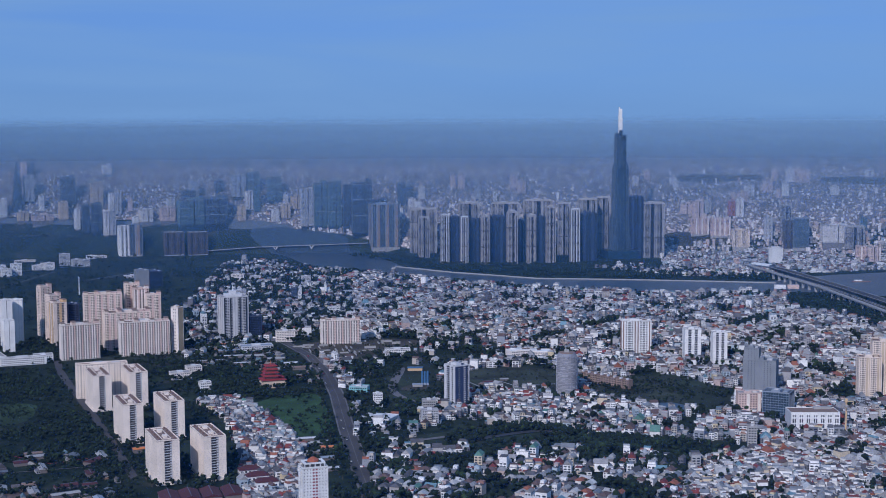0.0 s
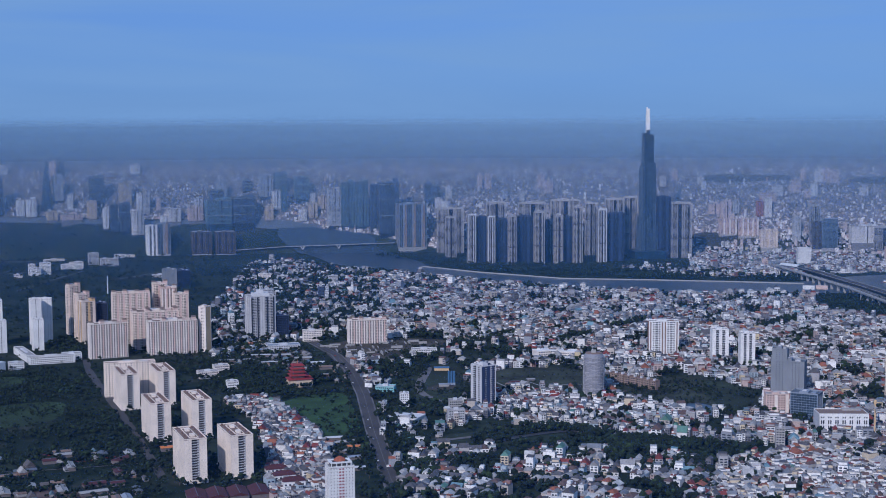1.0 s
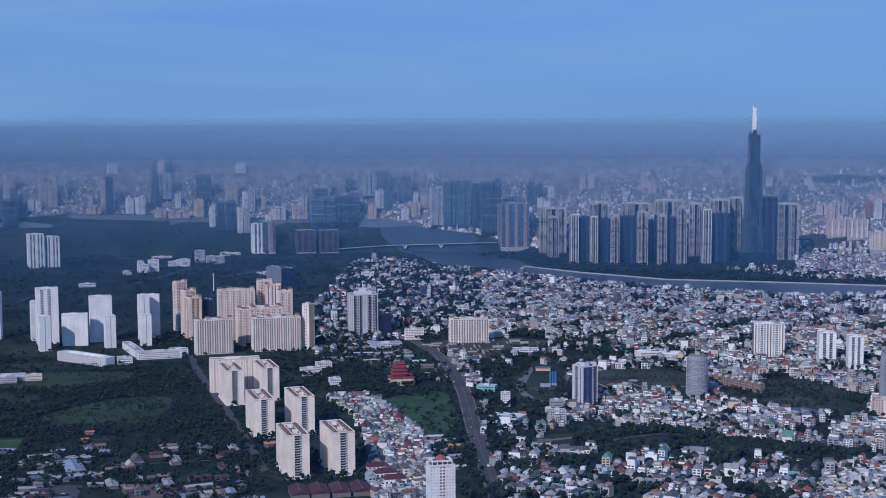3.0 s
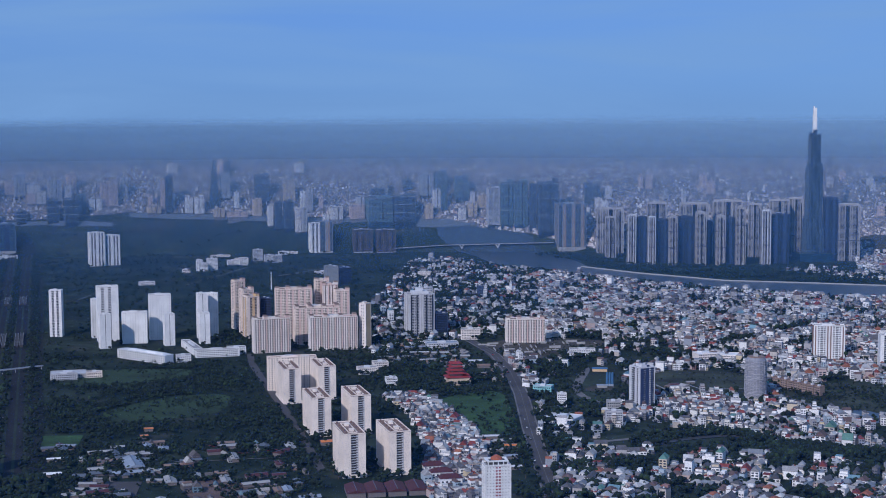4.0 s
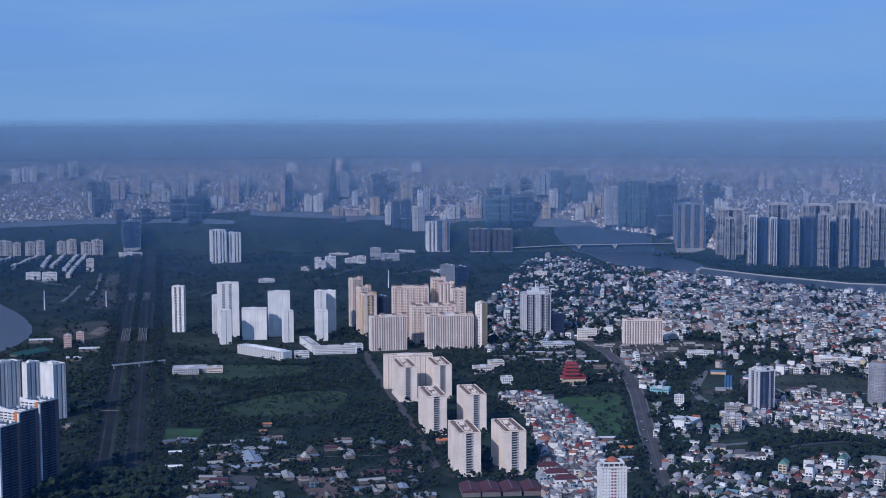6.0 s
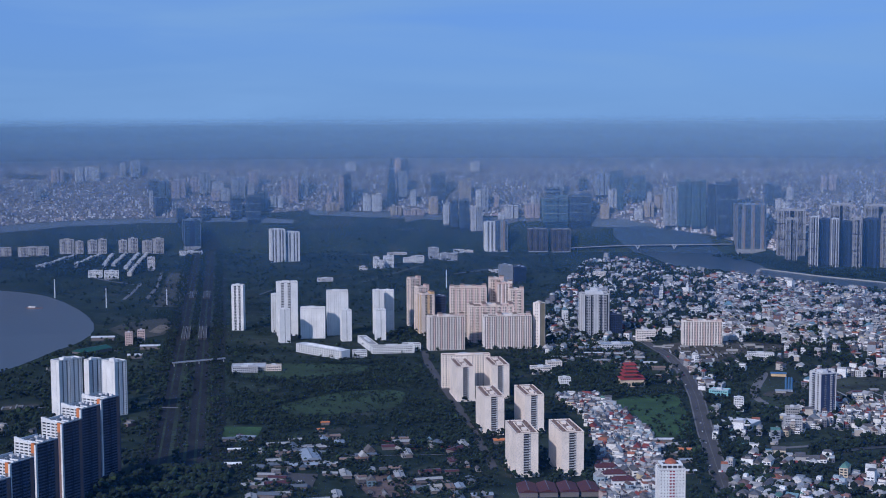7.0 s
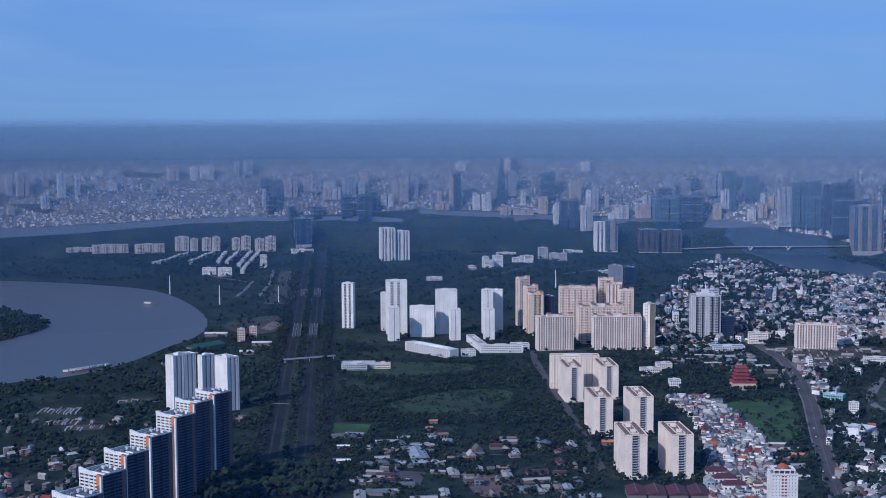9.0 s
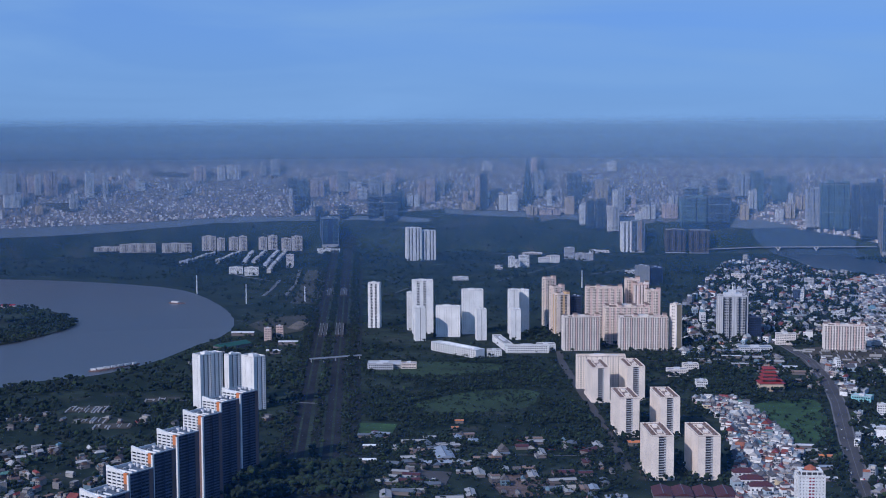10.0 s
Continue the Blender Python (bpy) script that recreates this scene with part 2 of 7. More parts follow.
# ---- mesh helpers ----
class Build:
    """Collects boxes, prisms and quads for one mesh."""

    def __init__(self):
        self.v, self.f, self.m = [], [], []

    def box(self, x0, y0, z0, x1, y1, z1, mat=0, bottom=False):
        k = len(self.v)
        self.v += [(x0, y0, z0), (x1, y0, z0), (x1, y1, z0), (x0, y1, z0), (x0, y0, z1), (x1, y0, z1), (x1, y1, z1), (x0, y1, z1)]
        fs = [(4, 5, 6, 7), (0, 1, 5, 4), (1, 2, 6, 5), (2, 3, 7, 6), (3, 0, 4, 7)] + ([(3, 2, 1, 0)] if bottom else [])
        self.f += [tuple(k + i for i in q) for q in fs]
        self.m += [mat] * len(fs)
        return self

    def ring(self, x0, y0, x1, y1, z0, z1, thick, mat=0):
        self.box(x0, y0, z0, x1, y0 + thick, z1, mat).box(x0, y1 - thick, z0, x1, y1, z1, mat)
        return self.box(x0, y0 + thick, z0, x0 + thick, y1 - thick, z1, mat).box(x1 - thick, y0 + thick, z0, x1, y1 - thick, z1, mat)

    def prism(self, pts, z0, z1, mat=0, top=1.0):
        """An upright prism over pts; top: how far its upper outline is drawn in towards the middle."""
        k, n = len(self.v), len(pts)
        cx, cy = sum(p[0] for p in pts) / n, sum(p[1] for p in pts) / n
        self.v += [(x, y, z0) for x, y in pts] + [(cx + (x - cx) * top, cy + (y - cy) * top, z1) for x, y in pts]
        self.f += [(k + i, k + (i + 1) % n, k + n + (i + 1) % n, k + n + i) for i in range(n)] + [tuple(k + n + i for i in range(n))]
        self.m += [mat] * (n + 1)
        return self

    def gable(self, x0, y0, x1, y1, z0, z1, mat=0):
        """A pitched roof with its ridge along x."""
        k, ym = len(self.v), (y0 + y1) / 2
        self.v += [(x0, y0, z0), (x1, y0, z0), (x1, y1, z0), (x0, y1, z0), (x0, ym, z1), (x1, ym, z1)]
        self.f += [(k, k + 1, k + 5, k + 4), (k + 2, k + 3, k + 4, k + 5), (k + 1, k + 2, k + 5), (k + 3, k, k + 4)]
        self.m += [mat] * 4
        return self

    def hip(self, x0, y0, x1, y1, z0, z1, mat=0, inset=0.35):
        k, ym, g = len(self.v), (y0 + y1) / 2, (x1 - x0) * inset
        self.v += [(x0, y0, z0), (x1, y0, z0), (x1, y1, z0), (x0, y1, z0), (x0 + g, ym, z1), (x1 - g, ym, z1)]
        self.f += [(k, k + 1, k + 5, k + 4), (k + 2, k + 3, k + 4, k + 5), (k + 1, k + 2, k + 5), (k + 3, k, k + 4)]
        self.m += [mat] * 4
        return self

    def mesh(self, name, *mats):
        me = bpy.data.meshes.new(name)
        me.from_pydata(self.v, [], self.f)
        for mt in mats:
            me.materials.append(mt)
        if len(mats) > 1:
            me.polygons.foreach_set("material_index", self.m)
        me.update()
        return me


def circle(r, n=16, cx=0.0, cy=0.0):
    return [(cx + r * math.cos(2 * math.pi * i / n), cy + r * math.sin(2 * math.pi * i / n)) for i in range(n)]


def part(name, built, mats, parent=None, label="", m=None):
    """One mesh object under a thing or a part."""
    mats = mats if isinstance(mats, (list, tuple)) else [mats]
    ob = new(name, built if isinstance(built, bpy.types.Mesh) else built.mesh(name, *mats))
    ob.parent = parent
    if m is not None:
        ob.matrix_basis = m
    return tagged(ob, label)


def thing(name, x, y, rot, label, category, group="", z=0.0):
    ob = new(name)
    ob.matrix_basis = pose(x, y, z, 0, 0, rot)
    return tagged(ob, label, category, group)


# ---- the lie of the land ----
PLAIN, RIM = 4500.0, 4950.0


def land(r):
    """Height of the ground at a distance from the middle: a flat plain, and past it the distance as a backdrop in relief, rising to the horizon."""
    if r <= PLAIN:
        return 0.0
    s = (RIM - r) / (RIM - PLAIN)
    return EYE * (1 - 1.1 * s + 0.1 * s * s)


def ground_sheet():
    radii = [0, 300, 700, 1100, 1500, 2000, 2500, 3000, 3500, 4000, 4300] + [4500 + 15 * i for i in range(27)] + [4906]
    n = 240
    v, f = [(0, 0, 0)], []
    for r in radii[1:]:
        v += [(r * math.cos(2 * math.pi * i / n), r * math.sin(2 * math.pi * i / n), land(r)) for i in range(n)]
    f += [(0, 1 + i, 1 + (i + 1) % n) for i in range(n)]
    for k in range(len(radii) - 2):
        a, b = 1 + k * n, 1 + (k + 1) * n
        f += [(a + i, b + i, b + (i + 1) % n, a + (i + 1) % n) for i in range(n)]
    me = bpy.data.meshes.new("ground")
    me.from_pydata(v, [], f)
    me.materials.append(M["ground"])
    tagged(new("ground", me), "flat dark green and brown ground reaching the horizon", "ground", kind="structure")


ground_sheet()


def inside(poly, x, y):
    """Which of the points lie in the polygon."""
    x, y = np.asarray(x, float), np.asarray(y, float)
    hit = np.zeros(x.shape, bool)
    for (ax, ay), (bx, by) in zip(poly, poly[1:] + poly[:1]):
        if ay != by:
            hit ^= ((ay > y) != (by > y)) & (x < (bx - ax) * (y - ay) / (by - ay) + ax)
    return hit


def rounded(poly, times=2):
    """The outline with its corners cut off, so that banks and field edges run in curves."""
    for _ in range(times):
        poly = [p for (ax, ay), (bx, by) in zip(poly, poly[1:] + poly[:1]) for p in ((ax * 0.78 + bx * 0.22, ay * 0.78 + by * 0.22), (ax * 0.22 + bx * 0.78, ay * 0.22 + by * 0.78))]
    return poly


def sheet(name, poly, mat, label, category, up=0.4, step=0.12, kind="structure"):
    """A thin flat piece of land or water over a polygon, cut into strips along the bearing so that it follows the ground."""
    ang = [math.atan2(-x, y) for x, y in poly]
    lo, hi = min(ang), max(ang)
    n = max(4, int(math.degrees(hi - lo) / step))
    v, f = [], []

    def cross(a, b, t):
        dx, dy = -math.sin(t), math.cos(t)
        ex, ey = b[0] - a[0], b[1] - a[1]
        det = dx * -ey + ex * dy
        return (a[0] * -ey + ex * a[1]) / det if abs(det) > 1e-9 else None

    for i in range(n):
        t0, t1 = lo + (hi - lo) * i / n, lo + (hi - lo) * (i + 1) / n
        tm = (t0 + t1) / 2
        cuts = []
        for k in range(len(poly)):
            a, b, ta, tb = poly[k], poly[(k + 1) % len(poly)], ang[k], ang[(k + 1) % len(poly)]
            if (ta > tm) != (tb > tm):
                u0, u1 = max(t0, min(ta, tb)), min(t1, max(ta, tb))
                cuts.append((cross(a, b, tm), cross(a, b, u0), cross(a, b, u1)))
        cuts.sort()
        for near, far in zip(cuts[::2], cuts[1::2]):
            rows = max(1, int((far[0] - near[0]) / 25)) if far[0] > PLAIN - 60 else 1
            for j in range(rows):
                k = len(v)
                for t, idx in ((t0, 1), (t1, 2)):
                    for q in (j / rows, (j + 1) / rows):
                        r = near[idx] + (far[idx] - near[idx]) * q
                        v.append((-r * math.sin(t), r * math.cos(t), land(r) + up))
                f.append((k, k + 1, k + 3, k + 2))
    me = bpy.data.meshes.new(name)
    me.from_pydata(v, [], f)
    me.materials.append(mat)
    return tagged(new(name, me), label, category, kind=kind)


RIVER = [(1125, 3295), (962, 3387), (861, 3424), (579, 3411), (310, 3523), (170, 3601), (24, 3708), (-133, 3863), (-233, 3969), (-317, 4002), (-399, 4098), (-510, 4410), (-554, 4472), (-602, 4493), (-633, 4528), (-609, 4554), (-526, 4559), (-415, 4554), (-318, 4549), (-308, 4507), (-264, 4494), (-162, 4220), (-113, 4025), (25, 3871), (253, 3739), (476, 3691), (698, 3670), (870, 3639), (989, 3752), (1110, 3803), (1322, 3880)]
WEST_RIVER = [(-1492, 1803), (-1446, 1829), (-1431, 1896), (-1375, 1958), (-1354, 2010), (-1341, 2132), (-1363, 2288), (-1370, 2409), (-1410, 2538), (-1486, 2669), (-1584, 2799), (-1691, 2922), (-1830, 3050), (-1943, 3099), (-2098, 3126), (-2281, 3133), (-2444, 3106), (-2542, 3088)]
ISLET = [(-2182, 2648), (-2074, 2633), (-2012, 2654), (-1904, 2612), (-1772, 2499), (-1729, 2428), (-1718, 2336), (-1713, 2239), (-1724, 2185), (-1751, 2120)]
FAR_RIVER = [(-2919, 3555), (-2841, 3619), (-2705, 3724), (-2563, 3827), (-2371, 3961), (-2232, 4049), (-2002, 4168), (-1762, 4273), (-1653, 4305), (-1649, 4294), (-1860, 4217), (-2095, 4105), (-2286, 3996), (-2435, 3891), (-2619, 3753), (-2823, 3595), (-2900, 3530)]
CITY_RIVER = [(-1615, 4354), (-1327, 4440), (-1068, 4491), (-886, 4531), (-704, 4563), (-593, 4570), (-491, 4564), (-644, 4536), (-883, 4518), (-1322, 4422), (-1610, 4340)]
AVENUE = [(-736, 1390), (-880, 1715), (-1101, 2215), (-1408, 2910), (-1822, 3869), (-1910, 4133), (-1908, 4165), (-1891, 4172), (-1858, 4156), (-1722, 3902), (-1299, 2947), (-996, 2252), (-776, 1752), (-630, 1428)]
ROAD = [(-90, 1539), (-113, 1692), (-145, 1913), (-178, 2153), (-215, 2348), (-258, 2520), (-309, 2649), (-309, 2697), (-232, 2519), (-185, 2337), (-156, 2152), (-126, 1913), (-94, 1692), (-69, 1539)]
LANE = [(-377, 1642), (-443, 1817), (-513, 1994), (-603, 2208), (-663, 2359), (-699, 2471), (-686, 2471), (-659, 2385), (-604, 2246), (-508, 2013), (-437, 1833), (-370, 1655)]
WOOD_WEST = [(-991, 2253), (-720, 2347), (-576, 2123), (-418, 1771), (-378, 1659), (-503, 1572), (-680, 1552)]
WOOD_LANE = [(-1078, 2423), (-671, 2386), (-500, 1975), (-367, 1642), (-343, 1562), (-705, 1567)]
MEADOW = [(-305, 2090), (-203, 2199), (-165, 2006), (-149, 1872), (-201, 1839), (-249, 1915)]
PAGODA_GROVE = [(-488, 2620), (-329, 2636), (-222, 2403), (-182, 2153), (-305, 2090), (-386, 2157), (-440, 2354)]
VACANT = [(18, 2140), (14, 2281), (32, 2343), (64, 2385), (143, 2394), (194, 2365), (206, 2277), (196, 2185), (60, 2180)]
VACANT_EAST = [(214, 2123), (250, 2296), (393, 2309), (454, 2185), (424, 2022), (326, 2009), (262, 2091)]
POND = [(293, 2066), (348, 2090), (377, 2035), (361, 1996), (302, 2009)]
GROVE_MID = [(-152, 2130), (-96, 2457), (-15, 2398), (0, 2195), (-21, 2031), (-123, 2058)]
CANAL_BELT = [(52, 1938), (115, 1937), (168, 1900), (212, 1871), (299, 1836), (386, 1818), (372, 1757), (286, 1762), (192, 1776), (128, 1796), (83, 1790), (47, 1794), (10, 1790), (-22, 1794), (-30, 1804)]
CANAL_SIDE = [(46, 1846), (70, 1872), (124, 1898), (165, 1888), (110, 1842), (60, 1825)]
HOUSING = [(-643, 4108), (-525, 4235), (-363, 3974), (-230, 3910), (-130, 3793), (305, 3465), (572, 3367), (852, 3390), (840, 3135), (958, 2871), (533, 1507), (-78, 1516), (-132, 1913), (-185, 2337), (-232, 2519), (-317, 2718), (-428, 3036), (-576, 3677)]
HOUSE_ROW = [(-381, 2105), (-320, 2134), (-250, 1989), (-184, 1813), (-160, 1540), (-227, 1541), (-265, 1783), (-313, 1971)]
HOUSING_NORTH = [(703, 4501), (929, 4420), (1502, 4312), (1384, 3967), (1010, 3835), (791, 3760), (612, 3794)]
HOUSING_WEST = [(-1224, 1453), (-1126, 1488), (-1035, 1520), (-968, 1450), (-939, 1298), (-1060, 1255)]
SHEDS = [(-754, 1723), (-572, 1787), (-440, 1764), (-391, 1655), (-349, 1508), (-613, 1414)]
BANK_WEST = [(-1478, 1760), (-1419, 1880), (-1342, 1992), (-1322, 2121), (-1356, 2384), (-1334, 2483), (-1205, 2451), (-1101, 2215), (-880, 1715), (-727, 1373), (-1060, 1255)]
OPEN_LAND = [(-2921, 3503), (-2536, 3785), (-2219, 4024), (-1921, 4170), (-1221, 4422), (-963, 4448), (-830, 4428), (-654, 3920), (-549, 3006), (-722, 2616), (-996, 2252), (-1722, 3902), (-1822, 3869), (-1205, 2451), (-1337, 2405), (-1432, 2615), (-1652, 2935), (-1997, 3186), (-2628, 3146)]

SLAB_GREEN = [(-668, 2413), (-460, 2465), (-331, 2091), (-270, 1814), (-234, 1589), (-349, 1591), (-504, 1975)]
SPARSE = [(-186, 2459), (-94, 2712), (104, 2666), (121, 2451), (5, 2387), (41, 2194), (-4, 2003), (-37, 1966), (-63, 1779), (-96, 1720), (-132, 1913)]
SPARSE_NORTH = [(-681, 4241), (-525, 4235), (-360, 3944), (-291, 3320), (-162, 2728), (-94, 2712), (-186, 2459), (-317, 2718), (-428, 3036)]
VILLAS = [(-80, 1836), (-46, 1816), (-22, 1788), (47, 1788), (128, 1790), (192, 1770), (304, 1756), (263, 1533), (-93, 1539)]
DENSE_ROOFS = [(313, 1736), (385, 1777), (457, 1801), (604, 1871), (500, 1530), (266, 1533)]
RED_ROWS = [(43, 2002), (40, 2110), (62, 2166), (188, 2172), (236, 2140), (278, 2078), (255, 1971), (131, 1936)]
NORTH_MIX = [(-462, 2466), (-540, 2900), (-591, 3180), (-652, 4110), (-264, 3941), (-179, 3029), (-324, 2684)]
RUINS = [(-286, 2635), (-205, 2715), (-94, 2712), (-27, 2683), (-99, 2547), (-137, 2487), (-197, 2459)]

sheet("ruins", rounded(RUINS), M["dirt"], "cleared building land with low ruined walls", "field", up=0.5)
FAR_GROUND = [(1513, 4346), (1111, 4435), (704, 4503), (397, 4509), (-118, 4511), (-318, 4549), (-415, 4554), (-526, 4559), (-609, 4554), (-666, 4563), (-886, 4533), (-1328, 4444), (-1616, 4356), (-2002, 4170), (-2233, 4051), (-2372, 3963), (-2564, 3829), (-2706, 3726), (-2920, 3556), (-3092, 3781), (-2384, 4255), (-1672, 4578), (-921, 4784), (2, 4874), (809, 4804), (1594, 4603)]
sheet("far_built_land", FAR_GROUND, M["built_land"], "hazy grey built-up land of the far city", "ground", up=0.8)
EAST_BELT = [(827, 3369), (915, 3366), (1033, 3227), (1047, 2993), (965, 2756), (848, 2982), (782, 3109)]
sheet("river", rounded(RIVER), M["water"], "wide grey-blue river curving past the towers", "river", up=0.5)
sheet("west_river", rounded(WEST_RIVER), M["silt_water"], "broad river bend with still grey-blue water", "river", up=0.5)
sheet("far_river", FAR_RIVER, M["sky_pale_water"], "distant reach of the river below the city", "river", up=1.5)
sheet("city_river", CITY_RIVER, M["sky_pale_water"], "narrow distant river in front of the skyline", "river", up=1.5)
sheet("islet", rounded(ISLET), M["scrub"], "low wooded point of land in the river bend", "land", up=1.6)
sheet("avenue_verge", AVENUE, M["verge"], "wide dark planted strip of the avenue", "verge", up=0.5)
sheet("road", rounded(ROAD), M["asphalt"], "grey two-lane road running through the district", "road", up=0.6, step=0.05)
sheet("estate_lane", LANE, M["asphalt"], "worn concrete lane beside the slab blocks", "road", up=0.6, step=0.04)
sheet("meadow", rounded(MEADOW), M["bright_grass"], "bright green overgrown meadow", "field", up=0.5)
sheet("vacant_land", rounded(VACANT), M["weeds"], "bare brown building land with weeds", "field", up=0.5)
sheet("east_vacant_land", rounded(VACANT_EAST), M["weeds"], "dark bare building land with weeds", "field", up=0.5)
sheet("canal_meadow", [(-39, 1870), (91, 1937), (172, 1950), (169, 1907), (93, 1881), (-30, 1810)], M["scrub"], "grass strip along a canal", "field", up=0.5)
sheet("silo_yard", rounded([(-70, 2192), (-64, 2222), (-50, 2238), (-24, 2244), (-22, 2205), (-45, 2184)]), M["dirt"], "bare earth yard with silos beside a track", "yard", up=0.5)
sheet("grove_grass", [(-149, 2130), (-94, 2428), (-20, 2400), (0, 2195), (-21, 2056), (-123, 2058)], M["scrub"], "dark green rough grass by a track", "field", up=0.4)
WEST_MEADOW = [(-781, 1934), (-712, 2076), (-618, 2108), (-591, 1957), (-664, 1910), (-720, 1870)]
sheet("west_meadow", rounded(WEST_MEADOW), M["grass"], "clearing of rough green grass in woodland", "field", up=0.5)
WEST_CLEARING = [(-986, 2255), (-881, 2291), (-740, 2310), (-729, 2216), (-827, 2149), (-922, 2132)]
sheet("west_clearing", rounded(WEST_CLEARING), M["grass"], "rough grass beside a school", "field", up=0.5)
sheet("east_weeds", [(383, 2273), (434, 2272), (450, 2176), (423, 2035), (379, 2023), (365, 2141)], M["scrub"], "patch of green weeds on vacant land", "field", up=0.8)
sheet("pond", rounded(POND), M["water"], "small flooded pit on vacant land", "pond", up=0.9)


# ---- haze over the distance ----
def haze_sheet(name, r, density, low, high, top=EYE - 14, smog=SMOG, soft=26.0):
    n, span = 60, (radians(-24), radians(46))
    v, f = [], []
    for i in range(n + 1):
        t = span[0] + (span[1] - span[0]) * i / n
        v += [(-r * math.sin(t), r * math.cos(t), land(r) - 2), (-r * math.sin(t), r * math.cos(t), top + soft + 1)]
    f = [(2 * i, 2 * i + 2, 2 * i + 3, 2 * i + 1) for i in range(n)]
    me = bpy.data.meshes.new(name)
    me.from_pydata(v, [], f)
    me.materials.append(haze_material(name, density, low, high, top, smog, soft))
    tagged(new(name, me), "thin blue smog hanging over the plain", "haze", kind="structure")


# Haze is put into the colour of these see-through sheets at set distances.
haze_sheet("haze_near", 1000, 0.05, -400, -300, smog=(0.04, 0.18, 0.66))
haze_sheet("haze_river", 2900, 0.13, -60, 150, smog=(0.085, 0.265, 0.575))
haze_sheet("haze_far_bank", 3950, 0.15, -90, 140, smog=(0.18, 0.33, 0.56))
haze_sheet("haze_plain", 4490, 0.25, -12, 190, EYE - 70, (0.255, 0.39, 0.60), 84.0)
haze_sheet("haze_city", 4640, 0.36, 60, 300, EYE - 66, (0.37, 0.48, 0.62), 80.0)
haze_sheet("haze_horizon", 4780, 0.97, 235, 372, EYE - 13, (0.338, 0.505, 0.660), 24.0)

# ---- high-rise buildings ----
COLUMNS = {}


def column(kind, bay, h, floor, wall, accent):
    """One bay of a facade, full height, standing proud of the glazed core: x across, y = 0 at the core, outwards is -y."""
    key = (kind, round(bay, 1), h, floor, wall, accent)
    if key in COLUMNS:
        return COLUMNS[key]
    b, half, n = Build(), bay / 2, max(1, round(h / floor))
    fh = h / n
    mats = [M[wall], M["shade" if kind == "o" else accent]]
    if kind == "w":
        for x0, x1 in ((-half, -half * 0.55), (half * 0.55, half)):
            b.box(x0, -0.55, 0, x1, 0.1, h)
        for i in range(n):
            b.box(-half * 0.55, -0.55, i * fh - 0.5, half * 0.55, 0.1, i * fh + fh * 0.38)
        b.box(-half * 0.55, -0.55, h - 0.6, half * 0.55, 0.1, h)
    elif kind == "n":
        for x0, x1 in ((-half, -half * 0.25), (half * 0.25, half)):
            b.box(x0, -0.45, 0, x1, 0.1, h)
        for i in range(n):
            b.box(-half * 0.25, -0.45, i * fh - 0.6, half * 0.25, 0.1, i * fh + fh * 0.45)
        b.box(-half * 0.25, -0.45, h - 0.6, half * 0.25, 0.1, h)
    elif kind == "t":
        for x0, x1 in ((-half, -half * 0.2), (half * 0.2, half)):
            b.box(x0, -0.55, 0, x1, 0.1, h)
        for i in range(n):
            b.box(-half * 0.2, -0.35, i * fh - 0.3, half * 0.2, 0.1, i * fh + fh * 0.12)
    elif kind == "b":
        for i in range(n):
            b.box(-half * 0.94, -1.3, i * fh - 0.2, half * 0.94, 0.1, i * fh + 1.05, bottom=True)
        b.box(-half, -0.6, 0, -half * 0.86, 0.1, h).box(-half * 0.94, -1.3, h - 0.5, half * 0.94, 0.1, h, bottom=True)
    elif kind == "v":
        for x0, x1 in ((-half, -half * 0.7), (half * 0.7, half)):
            b.box(x0, -0.55, 0, x1, 0.1, h)
        for i in range(n):
            b.box(-half * 0.7, -0.55, i * fh - 0.4, half * 0.7, 0.1, i * fh + fh * 0.36).box(-half * 0.62, -0.3, i * fh + fh * 0.36, half * 0.62, 0.1, i * fh + fh * 0.86, 1)
        b.box(-half * 0.7, -0.55, h - 0.6, half * 0.7, 0.1, h)
    elif kind == "i":
        b.box(-half, -0.5, 0, half, 0.1, h).box(-half * 0.35, -1.3, 0, half * 0.35, -0.5, h, 1)
    elif kind == "a":
        b.box(-half, -0.55, 0, half, 0.1, h, 1)
    elif kind == "p":
        b.box(-half, -0.55, 0, half, 0.1, h)
    elif kind == "s":
        for i in range(n):
            b.box(-half, -0.25, i * fh - 0.15, half, 0.1, i * fh + 0.55, bottom=True)
    elif kind == "g":
        b.box(-half, -0.3, 0, -half + min(0.5, bay * 0.08), 0.1, h)
        for i in range(n):
            b.box(-half, -0.18, i * fh - 0.25, half, 0.1, i * fh + 0.35, 0, True)
    elif kind == "o":
        b.box(-half, -0.5, 0, half, 0.1, h)
        for i in range(n):
            zc = (i + 0.5) * fh
            ring = [(half * 0.55 * math.cos(a), half * 0.55 * math.sin(a)) for a in [2 * math.pi * j / 10 for j in range(10)]]
            k = len(b.v)
            b.v += [(x, -0.62, zc + y) for x, y in ring] + [(x, -0.4, zc + y) for x, y in ring]
            b.f += [tuple(k + j for j in range(9, -1, -1))] + [(k + j, k + (j + 1) % 10, k + 10 + (j + 1) % 10, k + 10 + j) for j in range(10)]
            b.m += [1] * 11
    COLUMNS[key] = b.mesh("facade_bay", *mats)
    return COLUMNS[key]


